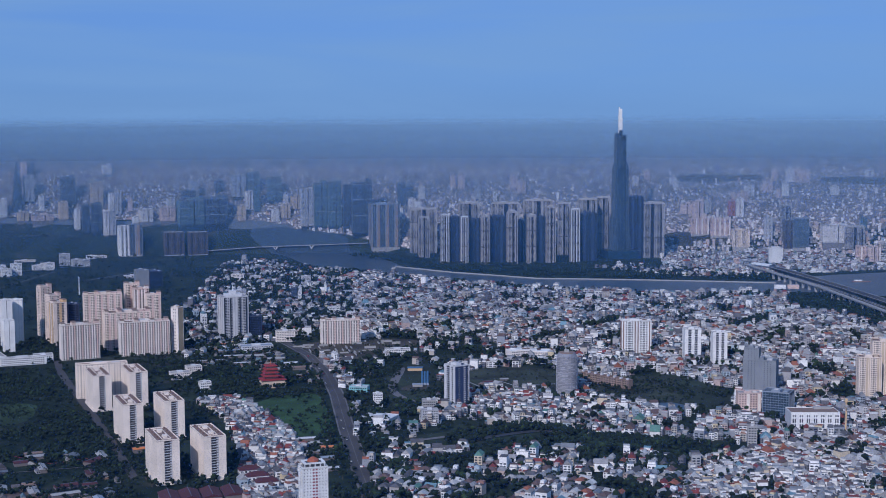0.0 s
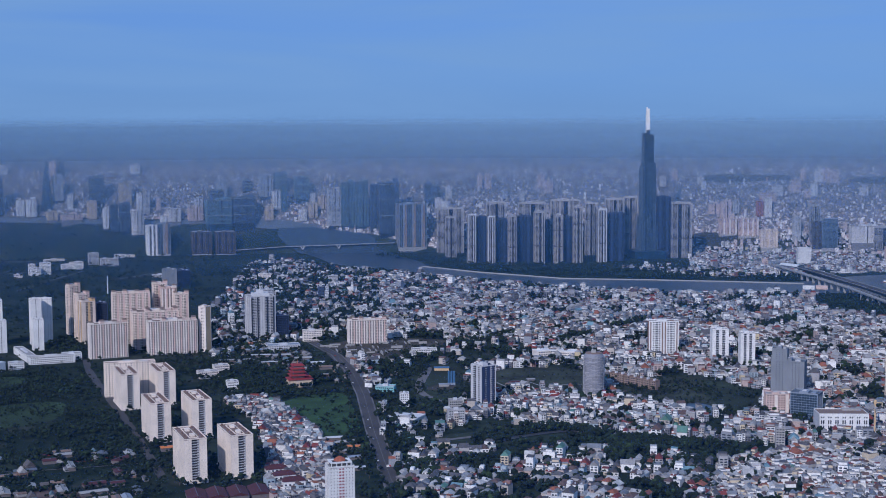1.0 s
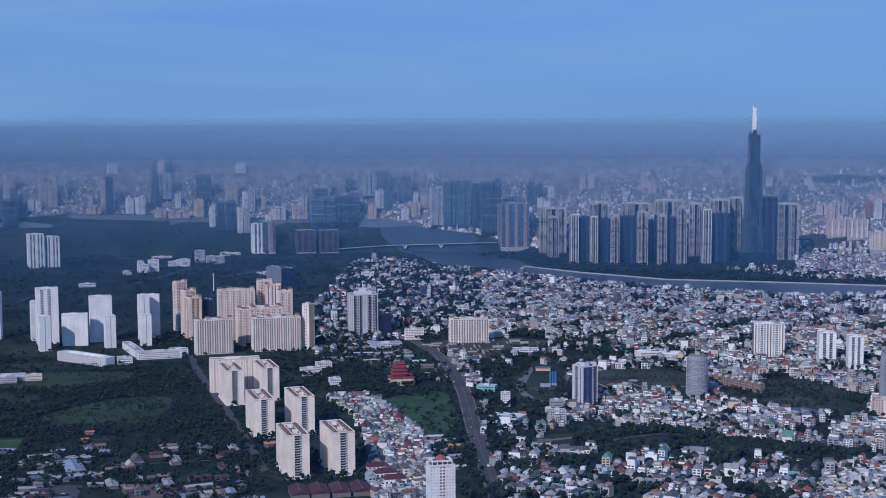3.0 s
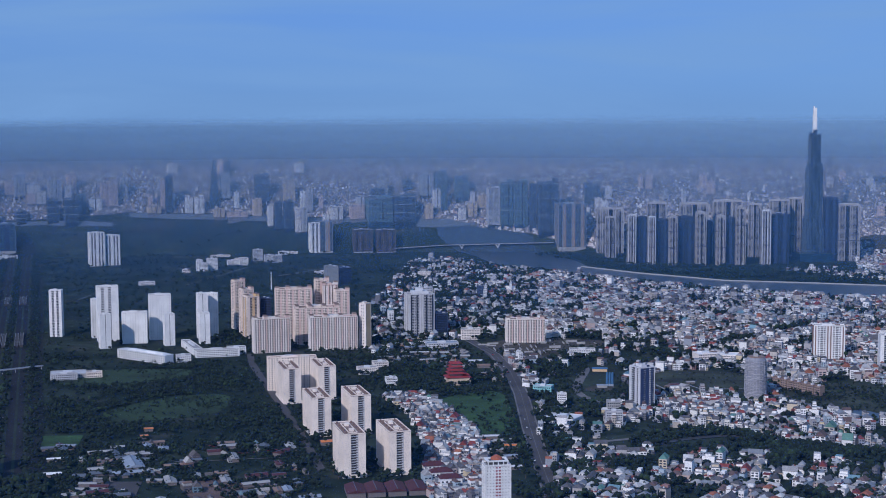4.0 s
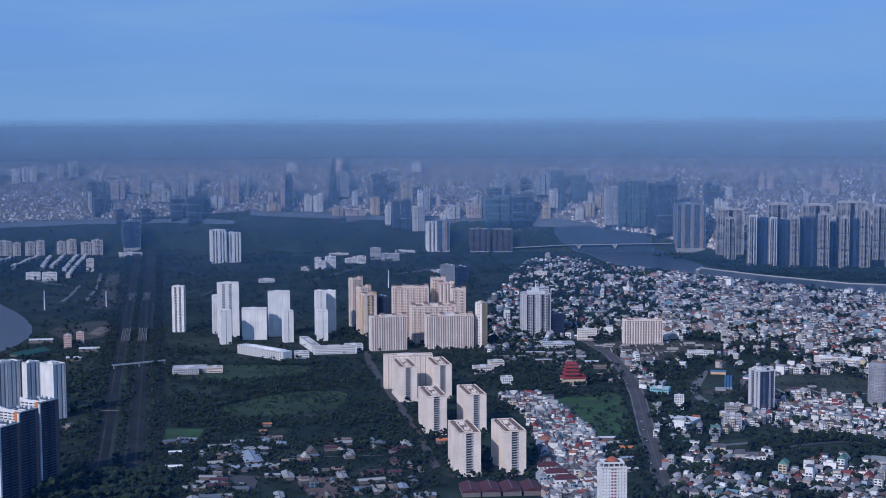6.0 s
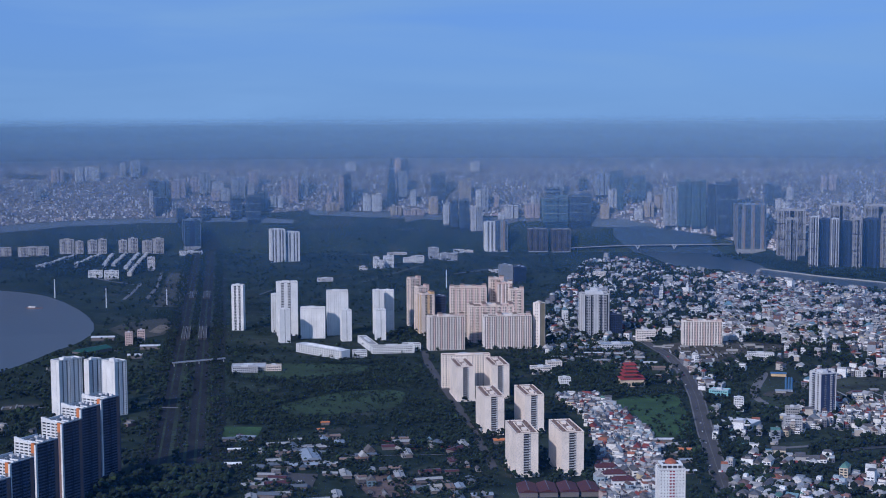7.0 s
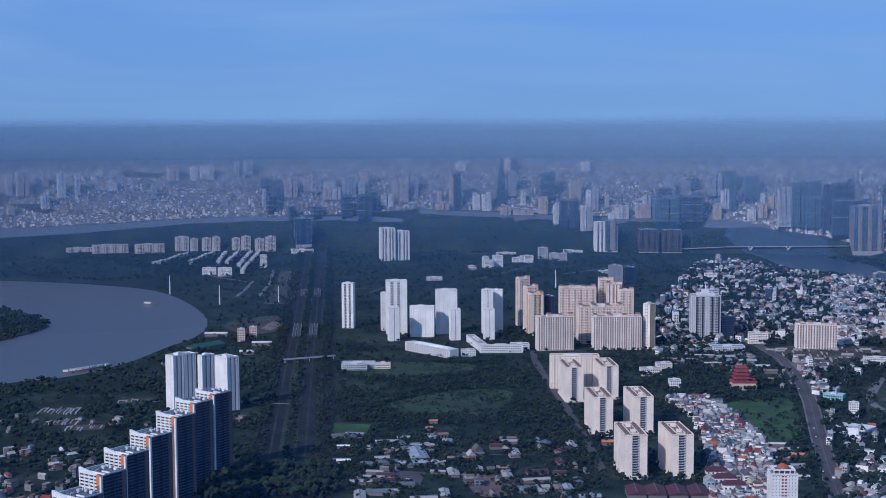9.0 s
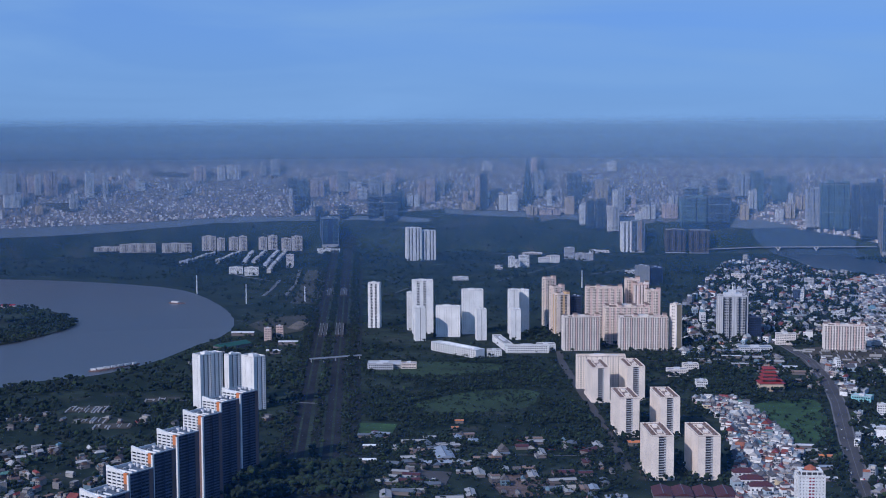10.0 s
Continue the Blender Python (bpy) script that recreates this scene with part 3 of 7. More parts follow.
# name: wall, accent, core, front bays, side bays, bay width, storey, parapet height, roof
STYLES = {
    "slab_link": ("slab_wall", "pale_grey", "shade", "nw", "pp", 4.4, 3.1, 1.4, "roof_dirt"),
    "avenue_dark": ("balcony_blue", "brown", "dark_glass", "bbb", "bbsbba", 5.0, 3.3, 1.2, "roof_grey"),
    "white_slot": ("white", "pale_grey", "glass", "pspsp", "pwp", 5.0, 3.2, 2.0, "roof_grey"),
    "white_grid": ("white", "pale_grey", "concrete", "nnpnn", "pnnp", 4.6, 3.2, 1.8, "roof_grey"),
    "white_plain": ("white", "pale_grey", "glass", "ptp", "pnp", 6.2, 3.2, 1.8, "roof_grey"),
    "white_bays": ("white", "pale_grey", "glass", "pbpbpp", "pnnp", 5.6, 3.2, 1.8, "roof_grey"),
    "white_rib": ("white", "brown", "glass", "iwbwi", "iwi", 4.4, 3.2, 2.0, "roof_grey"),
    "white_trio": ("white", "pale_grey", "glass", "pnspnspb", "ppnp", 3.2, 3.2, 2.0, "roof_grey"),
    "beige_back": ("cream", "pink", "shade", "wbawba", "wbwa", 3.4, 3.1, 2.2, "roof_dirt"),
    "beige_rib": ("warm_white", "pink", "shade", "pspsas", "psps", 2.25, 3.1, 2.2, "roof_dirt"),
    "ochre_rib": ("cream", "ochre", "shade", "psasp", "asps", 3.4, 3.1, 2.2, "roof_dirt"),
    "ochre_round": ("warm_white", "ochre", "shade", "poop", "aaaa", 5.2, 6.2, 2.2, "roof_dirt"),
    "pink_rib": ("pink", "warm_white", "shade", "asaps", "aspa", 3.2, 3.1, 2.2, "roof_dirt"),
    "pink_low": ("pink", "warm_white", "glass", "wwwa", "ww", 4.4, 3.6, 1.2, "roof_grey"),
    "grey_rib": ("grey", "pale_grey", "glass", "ibwbi", "ibwi", 4.8, 3.2, 2.4, "roof_grey"),
    "slate": ("navy", "grey", "dark_glass", "ggg", "gg", 4.5, 3.4, 1.5, "metal_roof"),
    # navy stripes; the front bays also carry that face's shade in navy
    "navy_white": ("pale_grey", "navy", "dark_glass", "aagaabag", "pbspbp", 3.4, 3.2, 2.2, "roof_grey"),
    "steel": ("hotel_grey", "grey", "glass", "pnnnp", "nnn", 4.2, 3.3, 2.5, "metal_roof"),
    "teal": ("steel", "steel", "blue_glass", "gg", "gg", 4.0, 3.6, 1.5, "metal_roof"),
    "cream_grid": ("cream", "tan", "shade", "wbwai", "wbw", 4.2, 3.2, 2.4, "brown"),
    "white_red": ("white", "window_red", "shade", "nnnvvnnn", "nbbn", 3.1, 3.1, 1.6, "roof_grey"),
    "river_front": ("tower_brown", "pale_grey", "dark_glass", "bwbn", "wbw", 6.0, 3.4, 5.0, "roof_grey"),
    "river_edge": ("tower_grey", "white", "dark_glass", "bnib", "bnb", 5.5, 3.4, 5.0, "roof_grey"),
    "river_back": ("tower_grey", "tower_brown", "dark_glass", "bwbbn", "wbn", 7.0, 3.4, 3.5, "roof_grey"),
    # navy and dark glass carry the shade between the lit riverside towers
    "river_shaded": ("navy", "navy", "dark_glass", "gag", "gga", 7.0, 3.4, 3.5, "metal_roof"),
    "blue_glass": ("steel", "bronze", "blue_glass", "ggiag", "ggi", 7.0, 4.0, 3.0, "metal_roof"),
    "brick_dark": ("shell_brown", "concrete", "dark_glass", "wsw", "ws", 6.0, 3.6, 1.0, "concrete"),
    "terrace_far": ("terrace_stone", "grey", "shade", "pwbw", "pw", 6.5, 4.2, 2.0, "roof_grey"),
    "teal_far": ("steel", "navy", "blue_glass", "gag", "ga", 14.0, 8.0, 3.0, "metal_roof"),
}


def block(root, cx, cy, w, d, h, style, z=0.0, roof=True):
    """A glazed core wrapped in facade bays, with roof slab, parapet and plant rooms, all parts of root."""
    wall, accent, core, front, side, bay, floor, para, rf = STYLES[style]
    at = pose(cx, cy, z)
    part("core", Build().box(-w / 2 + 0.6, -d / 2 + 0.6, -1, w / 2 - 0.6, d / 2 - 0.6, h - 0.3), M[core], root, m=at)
    for length, depth, pattern, turn in ((w, d, front, 0), (d, w, side, 90), (w, d, front, 180), (d, w, side, 270)):
        n = max(len(pattern), round((length - 1.2) / bay / len(pattern)) * len(pattern)) if length > bay * len(pattern) * 0.8 else max(2, round(length / bay))
        if turn == 180:
            n = 1
        wide = (length - 1.2) / n
        for i in range(n):
            kind = pattern[i % len(pattern)]
            me = column(kind, wide, h, floor, wall, accent)
            part("facade_bay", me, None, root, m=at @ pose(0, 0, 0, 0, 0, turn) @ pose(-length / 2 + 0.6 + (i + 0.5) * wide, -depth / 2 + 0.6, 0))
    corner = Build()
    for sx in (-1, 1):
        for sy in (-1, 1):
            x, y = sx * (w / 2 - 0.35), sy * (d / 2 - 0.35)
            corner.box(x - 0.5, y - 0.5, -1, x + 0.5, y + 0.5, h)
    part("corner_pier", corner, M[wall], root, m=at)
    if roof:
        part("roof_slab", Build().box(-w / 2, -d / 2, h - 0.2, w / 2, d / 2, h + 0.25, bottom=True), M[rf], root, m=at)
        part("parapet", Build().ring(-w / 2, -d / 2, w / 2, d / 2, h + 0.25, h + 0.25 + min(para, 1.6), 0.5), M[wall], root, m=at)
        k = min(w, d) * 0.28
        plant = part("plant_room", Build().box(-w * 0.22, -k, h + 0.25, w * 0.1, k, h + 0.25 + para * 1.6), M[wall], root, m=at)
        part("vent", Build().box(-w * 0.14, -k * 0.5, h + 0.25 + para * 1.6, w * 0.02, k * 0.5, h + 1.4 + para * 1.6), M["grey"], plant)
        part("stair_head", Build().box(w * 0.2, -k * 0.7, h + 0.25, w * 0.36, k * 0.7, h + para * 1.1), M[accent], root, m=at)


def tower(x, y, w, d, h, rot, style, label, group="", z=0.0):
    ob = thing("apartment_tower" if "office" not in label else "office_tower", x, y, rot, label, "building", group, z)
    block(ob, 0, 0, w, d, h, style)
    if style == "grey_rib":
        part("penthouse", Build().box(-w * 0.3, -d * 0.3, h + 0.3, w * 0.3, d * 0.3, h + 6).box(-w * 0.12, -d * 0.2, h + 6, w * 0.1, d * 0.2, h + 12), M["pale_grey"], ob, "pale stepped penthouse")
        part("mast", Build().prism(circle(0.8, 6), h + 12, h + 24, 0, 0.3), M["white"], ob, "thin white roof mast")
        for u in (-0.42, -0.2, 0.16, 0.4):
            part("balcony_slot", Build().box(w * u, -d / 2 - 1.5, 0, w * u + 2.2, -d / 2 + 0.6, h), M["glass"], ob, "dark glazed balcony slot")
    if style == "white_red":
        part("crown_core", Build().box(-w * 0.36, -d * 0.36, h + 0.3, w * 0.36, d * 0.36, h + 4.4), M["shade"], ob, "dark recessed top storey")
        part("crown_ring", Build().ring(-w * 0.42, -d * 0.42, w * 0.42, d * 0.42, h + 4.2, h + 5.4, 2.6), M["white"], ob, "white cornice")
        for u in (-0.40, -0.2, 0.0, 0.2, 0.37):
            part("crown_pier", Build().box(w * u, -d * 0.42, h + 0.3, w * u + 0.9, -d * 0.42 + 0.9, h + 4.2), M["white"], ob)
        part("dome", Build().prism(circle(w * 0.24, 8), h + 5.4, h + 7.2, 0, 0.92).prism(circle(w * 0.22, 8), h + 7.2, h + 9.6, 0, 0.3), M["dome_red"], ob, "orange-red eight-sided roof")
    if style in ("river_front", "river_edge", "river_back"):
        part("crown", Build().ring(-w * 0.46, -d * 0.46, w * 0.46, d * 0.46, h + 1.5, h + 5.5, 1.2), M["tower_grey"], ob, "open roof crown")
        part("slot", Build().box(-w * 0.07, -d / 2 - 0.8, 0, w * 0.07, -d / 2 + 0.6, h).box(w * 0.33, -d / 2 - 0.7, 0, w * 0.40, -d / 2 + 0.6, h * 0.94), M["dark_glass"], ob, "dark glazed vertical slot")
        for z in (0.36, 0.7):
            part("service_floor", Build().ring(-w / 2 - 0.7, -d / 2 - 0.9, w / 2 + 0.7, d / 2 + 0.9, h * z, h * z + 2.6, 1.6), M["shade"], ob)
    if style == "river_edge":
        for u in (-0.5, 0.42):
            part("edge", Build().box(w * u, -d / 2 - 1.4, 2, w * (u + 0.08), -d / 2 + 0.6, h + 6, 0, True), M["white"], ob, "bright white corner edge")
        part("top_frame", Build().box(-w / 2, -d / 2 - 1.4, h + 3, w / 2, -d / 2, h + 6.5, 0, True), M["white"], ob, "white top frame")
    if style in ("beige_rib", "beige_back", "pink_rib", "ochre_rib"):
        for k, at in enumerate((-0.4, 0.4) if w < 40 else (-0.44, -0.16, 0.16, 0.44)):
            step = part("roof_step", Build().box(w * at - 3.4, -d * 0.42, h + 0.25, w * at + 3.4, d * 0.2, h + 4.6 + 1.6 * (k % 2)), M[STYLES[style][k % 2]], ob)
            part("roof_cap", Build().box(w * at - 4, -d * 0.46, h + 4.6 + 1.6 * (k % 2), w * at + 4, d * 0.24, h + 5.4 + 1.6 * (k % 2), 0, True), M["roof_dirt"], step)
    if z > 1:
        part("foundation", Build().box(-w / 2, -d / 2, -d * 0.9 - 4, w / 2, d / 2, 0), M["concrete"], ob)
    return ob


def slab_block(x, y, rot, label):
    """A long, nearly blank residential slab: a deep balcony slot runs up the middle of each end."""
    ob = thing("slab_block", x, y, rot, label, "building", "row of slab blocks")
    w, d, h, n = 27.0, 72.0, 53.0, 17
    fh = h / n
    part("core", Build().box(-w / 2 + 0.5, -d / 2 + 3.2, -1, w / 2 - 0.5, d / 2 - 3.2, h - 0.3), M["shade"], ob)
    for sy in (-1, 1):
        y0, y1 = sorted((sy * d / 2, sy * (d / 2 - 3.4)))
        for x0, x1 in ((-w / 2, -4.6), (4.6, w / 2)):
            part("end_wall", Build().box(x0, y0, -1, x1, y1, h), M["slab_wall"], ob)
        for i in range(n):
            part("balcony", Build().box(-4.6, y0 + (0.5 if sy < 0 else 0), i * fh, 1.8, y1 - (0.5 if sy > 0 else 0), i * fh + 0.45, 0, True).box(2.4, y0 + 0.2, i * fh, 4.6, y1 - 0.2, i * fh + 1.7, 0, True), M["pale_grey"], ob)
    bays = 16
    wide = (d - 6.8) / bays
    small = column("n", wide, h, fh, "slab_wall", "slab_wall")
    for turn, half in ((90, w / 2), (270, w / 2)):
        for i in range(bays):
            part("facade_bay", small, None, ob, m=pose(0, 0, 0, 0, 0, turn) @ pose(-d / 2 + 3.4 + (i + 0.5) * wide, -half + 0.5, 0))
    part("roof_slab", Build().box(-w / 2, -d / 2, h - 0.2, w / 2, d / 2, h + 0.2), M["roof_dirt"], ob)
    part("parapet", Build().ring(-w / 2, -d / 2, w / 2, d / 2, h + 0.2, h + 1.5, 0.6).ring(-w * 0.2, -d * 0.38, w * 0.2, d * 0.38, h + 0.2, h + 1.3, 0.5), M["slab_wall"], ob)
    for yy in (-d * 0.22, d * 0.2):
        part("stair_head", Build().box(-2.6, yy - 4, h + 0.2, 2.6, yy + 4, h + 3.0), M["slab_wall"], ob)
    for k in range(10):
        part("water_tank", Build().prism(circle(1.2, 8), 0, 2.2).prism(circle(1.2, 8), 2.2, 2.7, 0, 0.3), M["brown"], ob, m=pose(-9 + (k % 2) * 18, -d * 0.4 + (k // 2) * d * 0.2, h + 0.2))
    part("ground_floor", Build().ring(-w / 2 - 1.2, -d / 2 - 1.2, w / 2 + 1.2, d / 2 + 1.2, 0, 4.0, 1.0), M["slab_wall"], ob)
    return ob


def skyscraper(x, y, rot):
    """The tallest tower: a bundle of square glass tubes that end at different heights, with a white open crown."""
    ob = thing("skyscraper", x, y, rot, "very tall dark blue glass skyscraper of stepped tubes with white spire", "skyscraper")
    edges = [-27, -21, -15, -5, 5, 15, 21, 27]
    for j in range(7):
        for i in range(7):
            ring = max(abs(i - 3), abs(j - 3))
            h = {3: 112, 2: 286, 1: 378, 0: 392}[ring] + ((i * 5 + j * 3) % 4 - 2) * {3: 14, 2: 5, 1: 5, 0: 0}[ring]
            if ring == 3 and abs(i - 3) == abs(j - 3):
                h = 62
            x0, x1, y0, y1 = edges[i], edges[i + 1], edges[j], edges[j + 1]
            part("tube", Build().box(x0 + (0.5 if i != 3 else 0), y0 + 0.3 * ((i + j) % 3), 0, x1 - (0.5 if i != 3 else 0), y1, h), M["tower_glass"], ob)
            fins = Build()
            for k in range(3):
                fx, fy = x0 + (x1 - x0) * (k + 0.5) / 3, y0 + (y1 - y0) * (k + 0.5) / 3
                fins.box(fx - 0.45, y0 - 0.6, 0, fx + 0.45, y0 + 0.7, h + 2).box(x0 - 0.6, fy - 0.45, 0, x0 + 0.6, fy + 0.45, h + 2).box(x1 - 0.6, fy - 0.45, 0, x1 + 0.6, fy + 0.45, h + 2)
            for z in range(30 + 17 * ((i + j) % 3), int(h), 62):
                fins.box(x0, y0 - 0.3, z, x1, y0 + 0.7, z + 1.5, 0, True)
            part("fin", fins, M["fin"], ob)
    part("podium", Build().box(-48, -44, 0, 48, 44, 24), M["blue_glass"], ob)
    part("spire", Build().box(-5.6, -3, 374, 4.4, 3, 458).box(-5.0, -2.4, 458, -2.0, 2.4, 463).box(-6.6, -3.4, 374, -5.2, 3.4, 440).box(4.2, -3.4, 374, 5.4, 3.4, 430), M["white"], ob, "white steel crown and spire")
    return ob


def scaffold_tower(x, y):
    """An unfinished round tower behind netting, with scaffold boards at uneven heights and standing poles."""
    ob = thing("tower_under_construction", x, y, 0, "round concrete tower wrapped in grey netting and pale scaffolding", "building")
    gen, r, h = random.Random(5), 16.0, 66.0
    part("netting", Build().prism(circle(r, 24), 0, h - 5).prism(circle(r * 0.97, 24), h - 5, h, 0, 0.86), M["scaffold_net"], ob)
    z = 2.0
    while z < h - 3:
        ring, lift = Build(), gen.uniform(0.25, 0.7)
        for i in range(24):
            if gen.random() < 0.72:
                a, b = 2 * math.pi * i / 24, 2 * math.pi * (i + 1) / 24
                dz = gen.uniform(-0.35, 0.35)
                ring.prism([(q * math.cos(c), q * math.sin(c)) for q, c in ((r - 0.2, a), (r + 0.9, a), (r + 0.9, b), (r - 0.2, b))], z + dz, z + dz + lift)
        tagged(part("scaffold_boards", ring, M["scaffold_board"], ob), kind="stuff")
        z += gen.uniform(1.7, 2.6)
    for i in range(24):
        a = 2 * math.pi * i / 24
        part("pole", Build().box(-0.12, -0.12, 0, 0.12, 0.12, h - gen.uniform(0, 6)), M["scaffold_board"], ob, m=pose((r + 0.8) * math.cos(a), (r + 0.8) * math.sin(a), 0))
    part("roof_slab", Build().prism(circle(r * 0.8, 24), h, h + 1), M["roof_dirt"], ob)
    part("lift_shaft", Build().box(-4, -3, h, 3, 4, h + 5), M["concrete"], ob)


def hall(x, y, rot, w, d, h):
    """A long white hall with rows of tall paired windows over an open ground floor."""
    ob = thing("hall", x, y, rot, "long white five-storey hall with paired tall windows and stained roof", "building")
    part("wall", Build().box(-w / 2, -d / 2, 6, w / 2, d / 2, h, 0, True), M["white"], ob)
    # Solid dark box stands for the shade of the open ground floor.
    part("undercroft", Build().box(-w / 2 + 3, -d / 2 + 3, 0, w / 2 - 3, d / 2, 6), M["shade"], ob)
    for k in range(13):
        part("column", Build().box(-w / 2 + k * (w - 1) / 12, -d / 2, 0, -w / 2 + 1 + k * (w - 1) / 12, -d / 2 + 1, 6), M["white"], ob)
    for z0, z1 in ((7.2, 12.6), (14.4, 20.0), (22.6, 24.8)):
        for k in range(7):
            for o in (-1.45, 1.45):
                cx = -w / 2 + 4.6 + k * (w - 9) / 6 + o
                part("window", Build().box(cx - 0.85, -d / 2 - 0.12, z0, cx + 0.85, -d / 2 + 0.2, z1), M["glass"], ob)
    part("roof", Build().box(-w / 2 + 0.6, -d / 2 + 0.6, h, w / 2 - 0.6, d / 2 - 0.6, h + 0.3), M["roof_dirt"], ob, "stained grey-brown flat roof")
    part("parapet", Build().ring(-w / 2, -d / 2, w / 2, d / 2, h, h + 1.1, 0.5), M["white"], ob)
    part("roof_house", Build().box(w * 0.05, d * 0.2, h + 0.3, w * 0.42, d * 0.42, h + 3.0), M["concrete"], ob)
    # Grey instead of white stands for the weaker light on this side.
    part("side_wall", Build().box(-w / 2 - 0.1, -d / 2, 0, -w / 2 + 0.8, d / 2, h), M["pale_grey"], ob)


scaffold_tower(193, 2153)
hall(509, 1894, -1, 67, 34, 28)
first_slab = slab_block(-340, 1653, 23, "tall off-white residential slab with dark balcony slot in its end")
for x, y in ((-288, 1672), (-428, 1862), (-377, 1884), (-520, 2072), (-472, 2100)):
    copy_thing(first_slab, pose(x, y, 0, 0, 0, 23.5))
link = thing("link_block", -534, 2150, 20, "off-white residential block closing the row of slabs", "building", "row of slab blocks")
block(link, 0, 0, 78, 16, 53, "slab_link")

skyscraper(546, 4292, 8)

tower(-1135, 2636, 24, 19, 92, 11, "white_slot", "slim white apartment tower with two dark glazed slots", group="white estate towers")
tower(-1011, 2591, 41, 21, 107, 27, "white_bays", "tall white apartment tower with dark window bays near the top", group="white estate towers")
tower(-1052, 2629, 14, 17, 76, 28, "white_grid", "white apartment wing set behind a taller tower", group="white estate towers")
tower(-985, 2508, 20, 18, 64, 33, "white_plain", "lower white apartment tower with almost blank walls", group="white estate towers")
tower(-949, 2572, 48, 17, 60, 15, "white_grid", "white mid-rise apartment block linking two towers", group="white estate towers")
tower(-916, 2623, 42, 21, 88, 24, "white_grid", "white apartment tower with regular rows of windows", group="white estate towers")
tower(-874, 2553, 19, 17, 60, 31, "white_plain", "lower white apartment tower with almost blank walls", group="white estate towers")
tower(-838, 2649, 20, 18, 88, 28, "white_plain", "tall white apartment tower with blank end wall", group="white estate towers")
tower(-828, 2683, 23, 19, 84, 13, "white_grid", "white apartment tower partly in its neighbour's shade", group="white estate towers")
tower(-813, 2581, 19, 17, 59, 29, "white_plain", "lower white apartment tower with almost blank walls", group="white estate towers")
tower(-801, 2777, 23, 20, 98, 41, "beige_back", "tall pink and cream apartment tower at the estate's edge", group="beige estate blocks")
tower(-765, 2710, 23, 23, 89, 41, "beige_back", "pink and cream apartment tower stepping down in height", group="beige estate blocks")
tower(-743, 2665, 25, 27, 81, 38, "ochre_rib", "cream and ochre apartment tower with white corner", group="beige estate blocks")
tower(-721, 2690, 21, 21, 75, 25, "slate", "dark grey office block between cream apartment towers", group="beige estate blocks")
tower(-660, 2502, 68, 24, 62, 25, "beige_rib", "long cream apartment block with pink ribs and white piers", group="beige estate blocks")
tower(-658, 2671, 72, 29, 97, 18, "beige_back", "tall cream and pink apartment slab with crown parapet", group="beige estate blocks")
tower(-611, 2714, 27, 24, 110, 21, "beige_back", "tallest cream and pink apartment tower of the estate", group="beige estate blocks")
tower(-591, 2699, 29, 26, 103, 20, "pink_rib", "tall pink apartment tower with cream corner piers", group="beige estate blocks")
tower(-565, 2692, 27, 24, 92, 20, "beige_back", "cream apartment tower with sloping roof terrace", group="beige estate blocks")
tower(-599, 2613, 86, 43, 70, 19, "beige_back", "cream apartment block with roof terraces round a court", group="beige estate blocks")
tower(-552, 2546, 91, 27, 61, 18, "beige_rib", "long cream apartment block with pink ribs and white piers", group="beige estate blocks")
tower(-494, 2565, 17, 15, 84, -30, "ochre_round", "cream end tower with column of round windows and ochre side", group="beige estate blocks")
tower(-417, 2741, 53, 42, 82, 21, "grey_rib", "pale grey apartment tower with white balcony ribs and mast")
tower(-377, 2751, 27, 27, 42, 16, "slate", "dark blue glazed office block beside a grey tower")
tower(-775, 3560, 34, 34, 46, 20, "steel", "grey unfinished office tower beyond an estate")
tower(-740, 3566, 30, 34, 43, 20, "slate", "dark glazed wing of an unfinished office tower")
tower(20, 2088, 27, 27, 59, 36, "navy_white", "white and navy striped apartment tower, shaded face coloured all dark")
tower(-199, 2663, 75, 26, 45, 10, "beige_rib", "wide cream mid-rise apartment block with pink balconies")
tower(355, 2543, 54, 22, 59, -2, "white_rib", "white apartment slab with vertical brown ribs")
tower(446, 2477, 29, 26, 54, 0, "white_slot", "white apartment tower with dark central window strip", group="white twin towers")
tower(484, 2422, 25, 23, 56, -1, "white_slot", "white apartment tower with dark central window strip", group="white twin towers")
tower(491, 2130, 50, 30, 58, -21, "steel", "blue-grey hotel tower with smooth cladding and dark roof")
tower(478, 2132, 23, 19, 76, -21, "steel", "blue-grey stair and lift tower beside a hotel")
tower(485, 1990, 39, 31, 36, -28, "teal", "low dark teal glass office building")
tower(449, 2024, 33, 23, 28, -3, "pink_low", "pink five-storey block with square windows")
tower(658, 2129, 34, 27, 62, -7, "cream_grid", "cream apartment tower with brown roof terrace", group="cream pair")
tower(691, 2154, 43, 34, 83, -10, "cream_grid", "taller cream apartment tower with ochre bays", group="cream pair")
tower(-131, 1370, 26, 20, 85, 17, "white_red", "white apartment tower with red window panels and orange roof")
tower(5, 4158, 23, 20, 140, 14, "river_edge", "slender grey riverside apartment tower with white-edged top", group="riverside towers")
tower(63, 4143, 21, 19, 136, 13, "river_edge", "slender grey riverside apartment tower with white-edged top", group="riverside towers")
tower(125, 4113, 22, 20, 140, 12, "river_front", "slender grey riverside apartment tower with white-edged top", group="riverside towers")
tower(205, 4119, 28, 25, 152, 11, "river_front", "slender grey riverside apartment tower with white-edged top", group="riverside towers")
tower(263, 4134, 24, 22, 140, 10, "river_front", "slender grey riverside apartment tower with white-edged top", group="riverside towers")
